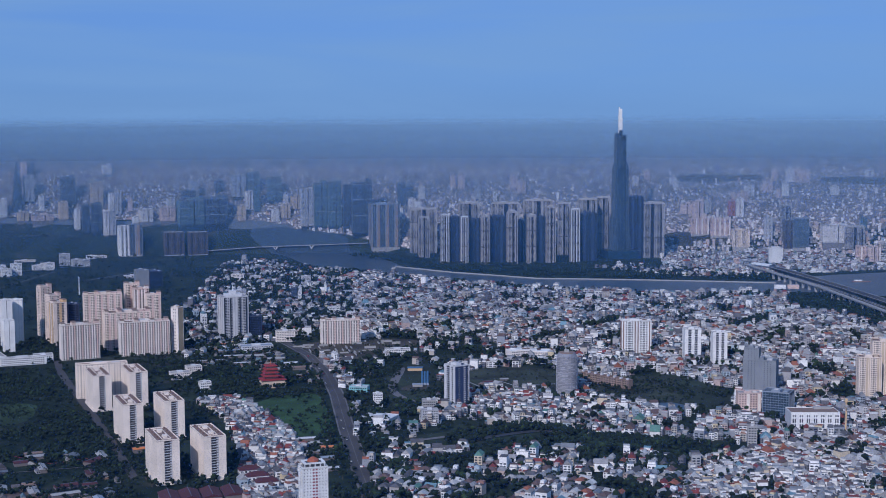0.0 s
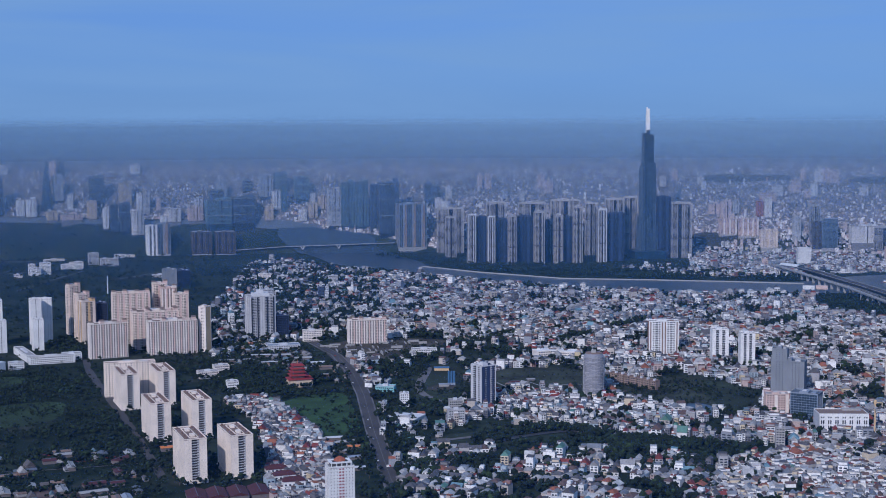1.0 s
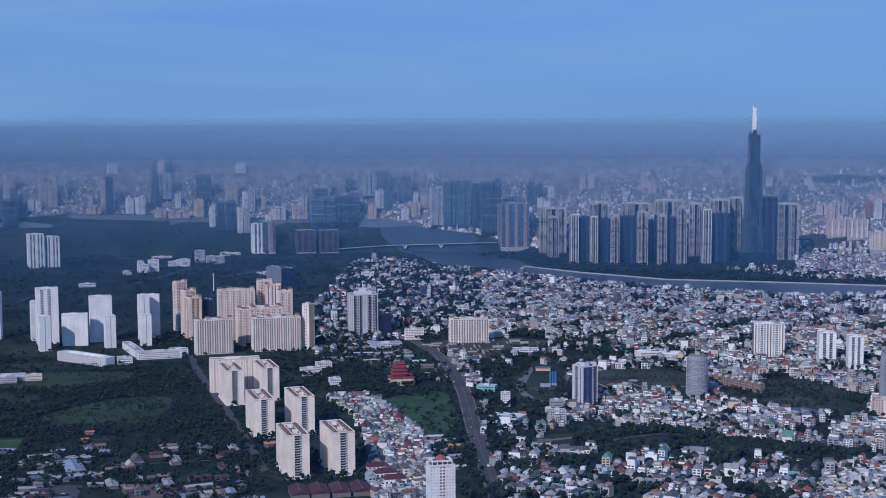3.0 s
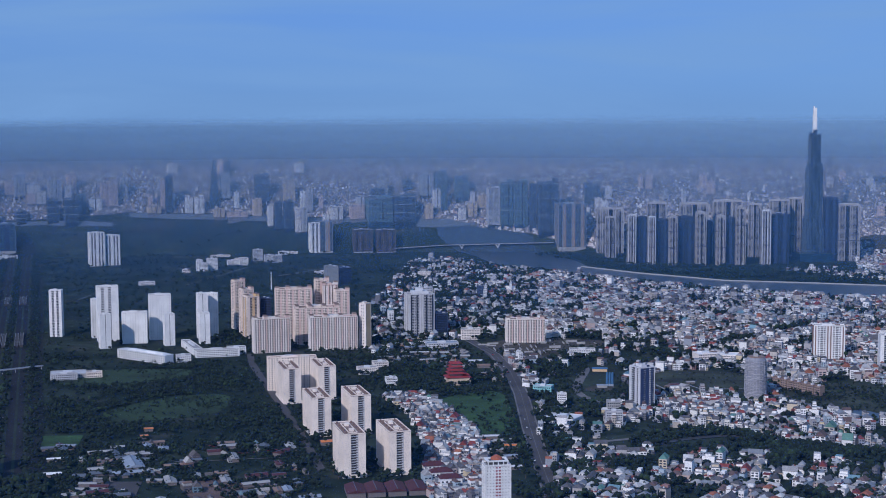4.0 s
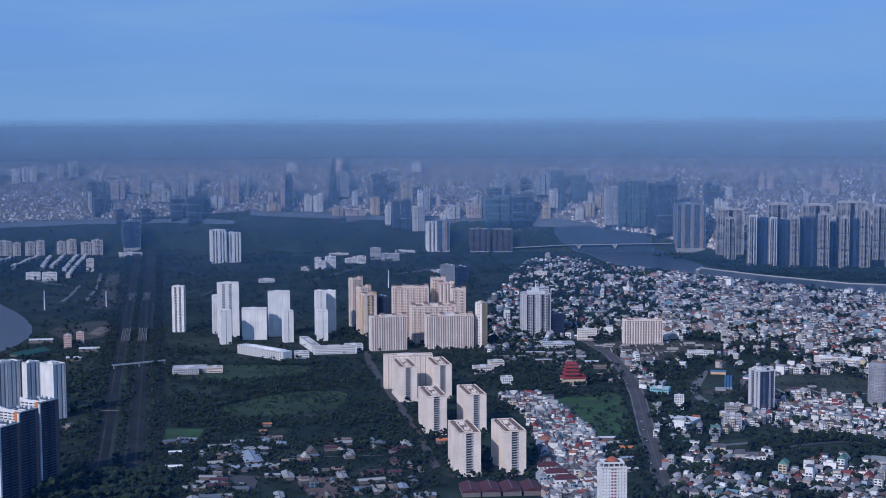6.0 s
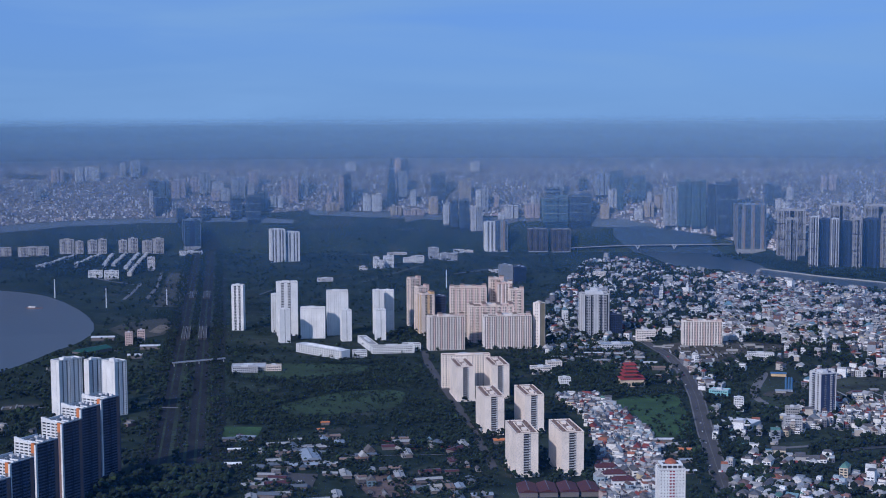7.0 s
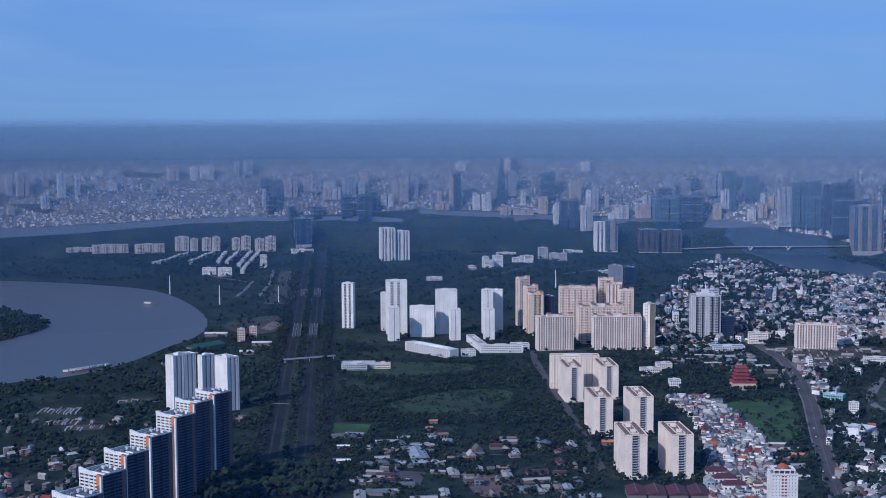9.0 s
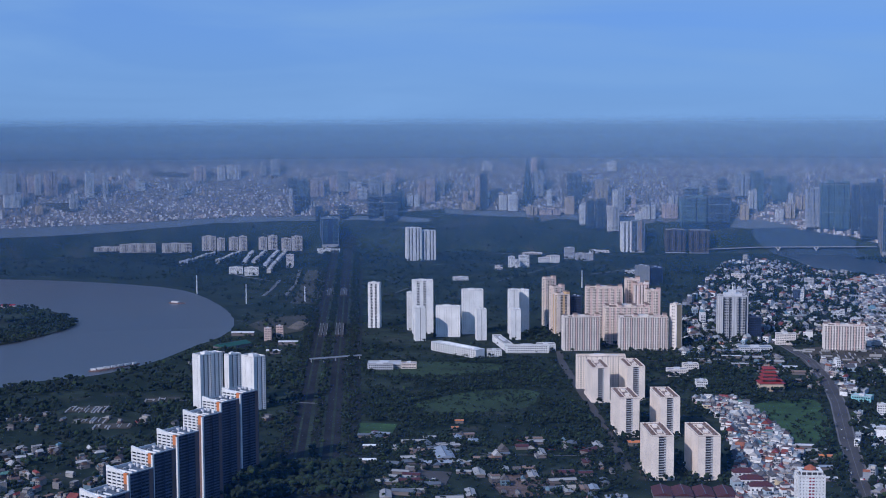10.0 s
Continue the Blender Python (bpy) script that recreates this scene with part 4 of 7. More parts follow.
tower(321, 4154, 27, 24, 164, 10, "river_front", "slender grey riverside apartment tower with white-edged top", group="riverside towers")
tower(395, 4171, 26, 23, 155, 9, "river_edge", "slender grey riverside apartment tower with white-edged top", group="riverside towers")
tower(-63, 4484, 84, 42, 140, 7, "river_back", "broad grey riverside apartment tower in the second row", group="riverside towers")
tower(-59, 4323, 33, 17, 123, 7, "river_back", "broad grey riverside apartment tower in the second row", group="riverside towers")
tower(82, 4318, 60, 30, 168, 5, "river_back", "broad grey riverside apartment tower in the second row", group="riverside towers")
tower(195, 4346, 87, 44, 165, 3, "river_back", "broad grey riverside apartment tower in the second row", group="riverside towers")
tower(247, 4402, 31, 15, 107, 3, "river_back", "broad grey riverside apartment tower in the second row", group="riverside towers")
tower(303, 4440, 89, 45, 168, 2, "river_back", "broad grey riverside apartment tower in the second row", group="riverside towers")
tower(382, 4390, 38, 19, 161, 1, "river_back", "broad grey riverside apartment tower in the second row", group="riverside towers")
tower(453, 4362, 58, 29, 175, 0, "river_back", "broad grey riverside apartment tower in the second row", group="riverside towers")
tower(509, 4413, 43, 22, 178, -1, "river_back", "broad grey riverside apartment tower in the second row", group="riverside towers")
tower(646, 4303, 75, 38, 166, -3, "river_back", "broad grey riverside apartment tower in the second row", group="riverside towers")
# Dark walls stand for the shaded faces beside the pale front towers.
tower(34, 4182, 35, 18, 135, 6, "river_shaded", "riverside tower coloured dark for shade in the gap between paler towers", group="riverside towers")
tower(94, 4176, 37, 19, 129, 5, "river_shaded", "riverside tower coloured dark for shade in the gap between paler towers", group="riverside towers")
tower(163, 4156, 45, 22, 139, 4, "river_shaded", "riverside tower coloured dark for shade in the gap between paler towers", group="riverside towers")
tower(232, 4174, 18, 9, 124, 3, "river_shaded", "riverside tower coloured dark for shade in the gap between paler towers", group="riverside towers")
tower(293, 4162, 26, 13, 136, 2, "river_shaded", "riverside tower coloured dark for shade in the gap between paler towers", group="riverside towers")
tower(440, 4206, 51, 26, 144, 0, "river_shaded", "riverside tower coloured dark for shade in the gap between paler towers", group="riverside towers")
tower(596, 4292, 43, 21, 188, -2, "river_shaded", "riverside tower coloured dark for shade in the gap between paler towers", group="riverside towers")
tower(-192, 4527, 91, 64, 138, 16, "blue_glass", "blue glass and bronze twin-volume riverside tower", z=16)
tower(-1566, 3939, 44, 35, 98, 32, "white_slot", "pale apartment tower on open land", group="open land pair")
tower(-1532, 3969, 46, 36, 88, 31, "white_slot", "pale apartment tower on open land", group="open land pair")
tower(-1927, 4108, 52, 42, 83, 35, "teal_far", "small blue glass office tower beside the avenue", z=26)
tower(-1010, 4392, 33, 26, 95, 27, "white_slot", "white office tower with dark glazed rear wing", z=1)
tower(-975, 4404, 40, 32, 95, 20, "blue_glass", "dark glazed rear wing of an office tower", z=5)
tower(-859, 4428, 61, 43, 71, 19, "brick_dark", "brown tower shell under construction", z=3)
tower(-785, 4441, 61, 43, 71, 18, "brick_dark", "brown tower shell under construction", z=2)
tower(-1049, 1804, 40, 20, 83, 65, "white_trio", "white apartment slab with blue-grey window bays", group="white trio")
tower(-1042, 1868, 23, 12, 72, 64, "white_trio", "white apartment slab behind two others", group="white trio")
tower(-986, 1830, 21, 32, 79, 63, "white_trio", "white apartment tower with bright blank end", group="white trio")
tower(830, 4494, 57, 29, 49, -4, "pink_low", "pink-white mid-rise housing block", group="pink blocks", z=56)
tower(893, 4477, 63, 31, 55, -5, "pink_low", "pink-white mid-rise housing block", group="pink blocks", z=52)
tower(949, 4430, 53, 42, 54, -4, "cream_grid", "tan office block beyond the river", z=20)
tower(1091, 4420, 32, 29, 108, -6, "river_back", "tall grey-white apartment tower beyond the river", z=42)
tower(1092, 4390, 31, 25, 89, -6, "brick_dark", "dark brown tower with glazed side", z=17)
tower(1129, 4388, 48, 38, 91, -6, "teal", "dark blue glass tower behind a brown one", z=21)
tower(1286, 4345, 60, 42, 67, -8, "river_back", "grey-white mid-rise tower beyond the river", z=21)
tower(1281, 4182, 72, 36, 41, -11, "pink_low", "pink apartment block beyond the river")
tower(988, 4125, 39, 31, 44, -7, "white_grid", "white block by the bridge foot")

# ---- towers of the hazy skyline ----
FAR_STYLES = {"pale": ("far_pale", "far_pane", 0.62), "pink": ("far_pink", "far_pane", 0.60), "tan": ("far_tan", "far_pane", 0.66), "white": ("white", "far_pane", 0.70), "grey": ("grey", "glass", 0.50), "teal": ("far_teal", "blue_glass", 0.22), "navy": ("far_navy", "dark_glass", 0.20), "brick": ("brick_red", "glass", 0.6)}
far_kinds = random.Random(21)


def far_tower(x, y, w, h, rot, style, label, z):
    """A distant tower: a glazed core behind piers and floor bands on all sides, with a roof edge and plant rooms of its own."""
    wall, glass, solid = FAR_STYLES[style]
    d = w * far_kinds.uniform(0.6, 0.85)
    glazed = style in ("teal", "navy")
    ob = thing("office_tower" if glazed else "apartment_tower", x, y, rot, label, "building", "distant city skyline", z)
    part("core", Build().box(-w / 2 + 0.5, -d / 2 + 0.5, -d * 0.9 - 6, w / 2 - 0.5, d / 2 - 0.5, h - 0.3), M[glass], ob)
    face = Build()
    bay, floor = far_kinds.uniform(3.6, 5.5), far_kinds.uniform(3.4, 4.6)
    recess = far_kinds.choice([2, 3, 3, 4])
    for length, depth, turn in ((w, d, 0), (d, w, 1), (w, d, 2), (d, w, 3)):
        n = max(2, round(length / bay))
        step = length / n

        def put(u0, u1, out, z0, z1):
            v0, v1 = -depth / 2 - out, -depth / 2 + 0.7
            face.box(*((u0, v0, z0, u1, v1, z1), (-v1, u0, z0, -v0, u1, z1), (-u1, -v1, z0, -u0, -v0, z1), (v0, -u1, z0, v1, -u0, z1))[turn])

        for i in range(n):
            mid = -length / 2 + (i + 0.5) * step
            wide = step * (0.35 if not glazed and i % recess == recess - 1 else solid + 0.2) / 2
            put(mid - wide, mid + wide, 0.0 if glazed else (0.5 if i % recess else 0.9), 0, h) if not glazed else put(mid - step / 2, mid - step / 2 + step * solid, 0.25, 0, h)
        for k in range(int(h / floor)):
            put(-length / 2, length / 2, 0.1, k * floor, k * floor + floor * (0.30 if glazed else 0.42))
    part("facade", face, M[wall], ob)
    if w > 24:
        bands = Build()
        for u in (0.34, 0.67, 0.97):
            bands.ring(-w / 2 - 0.5, -d / 2 - 0.5, w / 2 + 0.5, d / 2 + 0.5, h * u, h * u + 1.3, 0.9)
        part("service_band", bands, M["concrete" if glazed else "far_pane"], ob)
        cut = far_kinds.uniform(0.2, 0.4) * w
        part("raised_wing", Build().box(w / 2 - cut, -d * 0.42, h + 0.2, w / 2 - 1.0, d * 0.42, h + h * far_kinds.uniform(0.04, 0.10)), M[wall], ob)
        part("recess", Build().box(w * 0.08, -d / 2 - 0.6, 0, w * 0.08 + 2.2, -d / 2 + 0.8, h), M["dark_glass"], ob)
    part("roof", Build().box(-w / 2, -d / 2, h - 0.3, w / 2, d / 2, h + 0.2).ring(-w / 2, -d / 2, w / 2, d / 2, h + 0.2, h + 1.6, 0.6), M["roof_grey" if not glazed else "metal_roof"], ob)
    a = far_kinds.uniform(-0.3, 0.0) * w
    part("plant_room", Build().box(a, -d * 0.3, h + 0.2, a + w * 0.34, d * 0.25, h + far_kinds.uniform(2.5, 6.0)), M[wall], ob)


far_tower(-2898, 3714, 20, 67, 49, "pale", "pale apartment tower standing in blue haze", 192)
far_tower(-2877, 3730, 24, 69, 49, "pale", "pale apartment tower standing in blue haze", 191)
far_tower(-2854, 3759, 12, 59, 48, "pink", "pinkish apartment tower standing in blue haze", 199)
far_tower(-2833, 3770, 17, 55, 48, "pink", "pinkish apartment tower standing in blue haze", 196)
far_tower(-2811, 3776, 17, 68, 48, "pale", "pale apartment tower standing in blue haze", 188)
far_tower(-2777, 3800, 37, 77, 47, "pink", "broad pinkish apartment tower with stepped top in haze", 187)
far_tower(-2761, 3856, 17, 28, 47, "pale", "pale apartment tower standing in blue haze", 222)
far_tower(-2737, 3864, 19, 33, 46, "pink", "pinkish apartment tower standing in blue haze", 214)
far_tower(-2673, 3863, 24, 81, 46, "white", "white tower above the distant low city", 178)
far_tower(-2635, 3896, 15, 67, 45, "pale", "pale apartment tower standing in blue haze", 184)
far_tower(-2589, 3948, 15, 43, 44, "grey", "grey tower standing in blue haze", 201)
far_tower(-2573, 3958, 20, 32, 44, "pink", "pinkish apartment tower standing in blue haze", 201)
far_tower(-2554, 3966, 17, 41, 44, "white", "white tower above the distant low city", 197)
far_tower(-2540, 3974, 10, 30, 44, "white", "white tower above the distant low city", 197)
far_tower(-2863, 3688, 22, 42, 49, "white", "white tower above the distant low city", 152)
far_tower(-2842, 3704, 25, 45, 49, "white", "white tower above the distant low city", 152)
far_tower(-2835, 3743, 17, 24, 48, "pink", "pinkish apartment tower standing in blue haze", 177)
far_tower(-2695, 3805, 25, 46, 46, "white", "white tower above the distant low city", 146)
far_tower(-2772, 3727, 18, 29, 48, "tan", "tan block in the hazy skyline", 130)
far_tower(-2422, 4016, 17, 45, 42, "grey", "grey tower standing in blue haze", 172)
far_tower(-2396, 4098, 34, 45, 41, "pink", "pinkish apartment tower standing in blue haze", 227)
far_tower(-2336, 4132, 22, 47, 40, "pale", "pale apartment tower standing in blue haze", 226)
far_tower(-2313, 4151, 19, 46, 40, "pale", "pale apartment tower standing in blue haze", 231)
far_tower(-2291, 4161, 20, 48, 40, "pale", "pale apartment tower standing in blue haze", 229)
far_tower(-2219, 4212, 15, 48, 39, "grey", "grey tower standing in blue haze", 239)
far_tower(-2185, 4233, 26, 50, 38, "grey", "grey tower standing in blue haze", 242)
far_tower(-2099, 4191, 29, 64, 38, "navy", "dark blue glass tower standing in haze", 169)
far_tower(-2067, 4203, 29, 62, 37, "teal", "teal glass tower in the hazy skyline", 165)
far_tower(-2061, 4163, 35, 49, 37, "navy", "dark blue glass tower standing in haze", 130)
far_tower(-2092, 4161, 10, 58, 38, "pale", "pale apartment tower standing in blue haze", 141)
far_tower(-2029, 4229, 42, 57, 37, "pink", "broad pinkish housing block in blue haze", 172)
far_tower(-1987, 4271, 24, 44, 36, "pink", "pinkish apartment tower standing in blue haze", 191)
far_tower(-1956, 4279, 32, 68, 36, "grey", "grey tower standing in blue haze", 186)
far_tower(-1919, 4300, 37, 34, 35, "pale", "pale apartment tower standing in blue haze", 189)
far_tower(-1914, 4271, 24, 32, 35, "pink", "pinkish apartment tower standing in blue haze", 162)
far_tower(-1885, 4283, 27, 38, 35, "pale", "pale apartment tower standing in blue haze", 162)
far_tower(-1848, 4307, 40, 66, 34, "grey", "broad grey tower standing in blue haze", 169)
far_tower(-1830, 4246, 36, 66, 34, "navy", "dark blue glass tower standing in haze", 110)
far_tower(-1775, 4261, 43, 77, 34, "navy", "dark blue glass tower standing in haze", 103)
far_tower(-1759, 4305, 27, 57, 33, "teal", "teal glass tower in the hazy skyline", 134)
far_tower(-1809, 4348, 27, 65, 34, "pink", "pinkish apartment tower standing in blue haze", 190)
far_tower(-1812, 4328, 19, 46, 34, "pale", "pale apartment tower standing in blue haze", 174)
far_tower(-1731, 4324, 18, 36, 33, "white", "white tower above the distant low city", 141)
far_tower(-1707, 4329, 15, 38, 33, "white", "white tower above the distant low city", 138)
far_tower(-1699, 4349, 20, 74, 32, "pink", "tall pinkish tower of a hazy pair", 152)
far_tower(-1672, 4359, 27, 81, 32, "pink", "tall pinkish tower of a hazy pair", 152)
far_tower(-1646, 4393, 19, 70, 32, "grey", "grey tower standing in blue haze", 173)
far_tower(-1990, 4163, 23, 41, 37, "navy", "dark blue glass tower standing in haze", 101)
far_tower(-1918, 4204, 30, 36, 36, "navy", "dark blue glass tower standing in haze", 108)
far_tower(-1516, 4397, 12, 102, 30, "pink", "pinkish apartment tower standing in blue haze", 135)
far_tower(-1496, 4400, 23, 115, 30, "navy", "tall dark slab tower in the hazy skyline", 131)
far_tower(-1559, 4396, 13, 38, 31, "pink", "pinkish apartment tower standing in blue haze", 148)
far_tower(-1542, 4380, 42, 21, 30, "tan", "tan block in the hazy skyline", 128)
far_tower(-1434, 4414, 22, 51, 29, "white", "white-framed block in the hazy skyline", 126)
far_tower(-1402, 4422, 28, 55, 29, "white", "white-framed block in the hazy skyline", 124)
far_tower(-1526, 4524, 31, 27, 30, "pale", "pale apartment tower standing in blue haze", 253)
far_tower(-1372, 4569, 17, 44, 28, "pink", "pinkish apartment tower standing in blue haze", 249)
far_tower(-1335, 4495, 29, 80, 28, "grey", "grey tower standing in blue haze", 170)
far_tower(-1343, 4569, 12, 50, 27, "navy", "dark blue glass tower standing in haze", 241)
far_tower(-1290, 4474, 15, 51, 27, "white", "white tower above the distant low city", 140)
far_tower(-1216, 4518, 45, 85, 26, "navy", "broad dark blue office tower in haze", 161)
far_tower(-1218, 4465, 27, 54, 26, "tan", "ochre civic block in the hazy skyline", 114)
far_tower(-1337, 4428, 32, 26, 28, "tan", "tan block in the hazy skyline", 112)
far_tower(-1281, 4445, 65, 17, 27, "pink", "long low pale block by the far river", 112)
far_tower(-1168, 4443, 16, 65, 26, "white", "white tower above the distant low city", 83)
far_tower(-1140, 4440, 23, 85, 25, "navy", "dark blue glass tower standing in haze", 74)
far_tower(-1108, 4446, 31, 91, 25, "navy", "dark glass tower by the far river", 73)
far_tower(-1076, 4443, 16, 74, 25, "pale", "pale apartment tower standing in blue haze", 63)
far_tower(-1056, 4448, 18, 76, 24, "grey", "grey tower standing in blue haze", 63)
far_tower(-1126, 4532, 35, 72, 25, "tan", "tan tower with stepped top in haze", 153)
far_tower(-1076, 4515, 15, 67, 24, "white", "white tower above the distant low city", 126)
far_tower(-1055, 4520, 20, 75, 24, "grey", "grey tower standing in blue haze", 126)
far_tower(-1019, 4538, 12, 41, 24, "pink", "pinkish apartment tower standing in blue haze", 135)
far_tower(-1117, 4639, 27, 31, 25, "pale", "pale apartment tower standing in blue haze", 250)
far_tower(-964, 4512, 41, 39, 23, "pale", "pale round-topped hall in the hazy skyline", 101)
far_tower(-995, 4499, 18, 22, 23, "white", "white tower above the distant low city", 96)
far_tower(-896, 4528, 45, 43, 22, "pink", "pale unfinished block beside a red crane", 103)
far_tower(-893, 4567, 25, 35, 22, "pale", "pale apartment tower standing in blue haze", 138)
far_tower(-823, 4531, 79, 77, 21, "teal", "broad green-teal glass office block", 93)
far_tower(-742, 4546, 68, 83, 20, "navy", "broad dark teal glass office block", 94)
far_tower(-841, 4604, 44, 34, 21, "navy", "dark blue glass tower standing in haze", 163)
far_tower(-824, 4607, 29, 62, 21, "grey", "grey tower standing in blue haze", 163)
far_tower(-748, 4655, 27, 32, 20, "navy", "dark blue glass tower standing in haze", 195)
far_tower(-641, 4604, 25, 61, 19, "pale", "pale apartment tower standing in blue haze", 133)
far_tower(-615, 4604, 18, 86, 19, "teal", "teal glass tower in the hazy skyline", 129)
far_tower(-660, 4565, 25, 48, 19, "tan", "tan block in the hazy skyline", 100)
far_tower(-681, 4643, 44, 69, 19, "grey", "grey tower standing in blue haze", 174)
far_tower(-635, 4661, 39, 67, 19, "teal", "teal glass tower in the hazy skyline", 185)
far_tower(-563, 4649, 44, 72, 18, "teal", "teal glass tower in the hazy skyline", 165)
far_tower(-522, 4626, 13, 46, 17, "pale", "pale apartment tower standing in blue haze", 139)
far_tower(-519, 4591, 27, 44, 17, "tan", "tan block in the hazy skyline", 107)
far_tower(-489, 4624, 30, 42, 17, "tan", "tan block in the hazy skyline", 134)
far_tower(-551, 4575, 23, 40, 18, "pale", "pale apartment tower standing in blue haze", 96)
far_tower(-447, 4569, 40, 121, 17, "grey", "grey-brown riverside tower across the bend", 81)
far_tower(-404, 4574, 40, 140, 16, "teal", "tall teal glass tower across the bend", 81)
far_tower(-358, 4577, 44, 142, 15, "teal", "tall teal glass tower across the bend", 80)
far_tower(-316, 4564, 21, 150, 15, "navy", "tall dark glass twin tower across the bend", 66)
far_tower(-267, 4561, 64, 162, 14, "navy", "tall dark glass twin tower across the bend", 60)
far_tower(-139, 4660, 23, 70, 13, "navy", "dark blue glass tower standing in haze", 145)
far_tower(-112, 4660, 25, 64, 12, "navy", "dark blue glass tower standing in haze", 145)
far_tower(34, 4716, 15, 44, 11, "pink", "pinkish apartment tower standing in blue haze", 196)
far_tower(62, 4712, 20, 50, 10, "pink", "pinkish apartment tower standing in blue haze", 193)
far_tower(-104, 4645, 22, 34, 12, "pale", "pale apartment tower standing in blue haze", 131)
far_tower(-82, 4645, 17, 25, 12, "white", "white tower above the distant low city", 131)
far_tower(240, 4709, 20, 46, 8, "pink", "pinkish apartment tower standing in blue haze", 196)
far_tower(265, 4691, 24, 42, 8, "pink", "pinkish apartment tower standing in blue haze", 179)
far_tower(797, 4562, 33, 33, 1, "pink", "pinkish apartment tower standing in blue haze", 117)
far_tower(832, 4541, 31, 54, 1, "pink", "pinkish apartment tower standing in blue haze", 104)
far_tower(866, 4552, 20, 41, 0, "grey", "grey tower standing in blue haze", 119)
far_tower(939, 4529, 20, 50, -1, "brick", "reddish tower above the low city", 111)
far_tower(964, 4520, 22, 61, -1, "pale", "pale apartment tower standing in blue haze", 108)
far_tower(1035, 4423, 23, 78, -2, "grey", "grey tower standing in blue haze", 37)
far_tower(1097, 4613, 17, 39, -2, "pink", "pinkish apartment tower standing in blue haze", 221)
far_tower(1143, 4598, 22, 45, -3, "pale", "pale apartment tower standing in blue haze", 218)
far_tower(1166, 4593, 20, 45, -3, "pink", "pinkish apartment tower standing in blue haze", 218)
far_tower(1191, 4585, 25, 41, -4, "pink", "pinkish apartment tower standing in blue haze", 216)
far_tower(1120, 4556, 19, 41, -3, "white", "white tower above the distant low city", 174)
far_tower(1099, 4556, 17, 30, -3, "pink", "pinkish apartment tower standing in blue haze", 168)
far_tower(973, 4570, 49, 32, -1, "pink", "long pinkish block in blue haze", 155)
far_tower(1008, 4581, 27, 33, -1, "pale", "pale apartment tower standing in blue haze", 173)
far_tower(777, 4646, 14, 30, 2, "pale", "pale apartment tower standing in blue haze", 191)
far_tower(770, 4666, 19, 23, 2, "pale", "pale apartment tower standing in blue haze", 209)
far_tower(1068, 4582, 27, 41, -2, "pink", "pinkish apartment tower standing in blue haze", 185)
far_tower(1232, 4374, 78, 52, -5, "pale", "long pale gateway block beyond the river", 39)
far_tower(1329, 4394, 20, 34, -6, "teal", "teal glass tower in the hazy skyline", 80)
far_tower(1282, 4141, 28, 44, -6, "pink", "pinkish apartment tower standing in blue haze", 0)
far_tower(1272, 4522, 24, 28, -5, "pale", "pale apartment tower standing in blue haze", 178)
far_tower(1390, 4551, 26, 22, -6, "pale", "pale apartment tower standing in blue haze", 237)
far_tower(688, 4694, 17, 30, 3, "pink", "pinkish apartment tower standing in blue haze", 223)
far_tower(646, 4677, 20, 34, 3, "pale", "pale apartment tower standing in blue haze", 201)
far_tower(-71, 4680, 20, 42, 12, "pale", "pale apartment tower standing in blue haze", 162)
far_tower(117, 4678, 17, 30, 10, "grey", "grey tower standing in blue haze", 162)
far_tower(175, 4668, 13, 34, 9, "pale", "pale apartment tower standing in blue haze", 154)
far_tower(314, 4642, 18, 30, 7, "pink", "pinkish apartment tower standing in blue haze", 137)
far_tower(-263, 4674, 17, 32, 14, "pink", "pinkish apartment tower standing in blue haze", 164)

# ---- houses and trees ----
rng = np.random.default_rng(7)
CANAL_BANK = [(-72, 1837), (-39, 1870), (92, 1945), (177, 1958), (171, 1893), (92, 1874), (-30, 1804), (-70, 1780)]
BLOCKED = [CANAL_BANK, DENSE_ROOFS, VILLAS, RED_ROWS, NORTH_MIX, EAST_BELT, RUINS, RIVER, ROAD, LANE, MEADOW, VACANT, VACANT_EAST, PAGODA_GROVE, GROVE_MID, CANAL_BELT]
SITES = [(ob.location.x, ob.location.y) for ob in bpy.data.objects if ob.parent is None and ob.get("category") in ("building", "skyscraper")]


def clear_of_sites(x, y, gap=34.0):
    ok = np.ones(len(x), bool)
    for sx, sy in SITES:
        ok &= (x - sx) ** 2 + (y - sy) ** 2 > gap * gap
    return ok


def leafiness(x, y):
    """A smooth, uneven field: high where gardens and trees take the place of houses."""
    return np.sin(x * 0.041 + 1.3 * np.sin(y * 0.027)) + np.sin(y * 0.033 + 1.7 * np.sin(x * 0.021 + 2)) + 0.7 * np.sin(x * 0.11 - y * 0.08 + 1.2 * np.sin(x * 0.05))


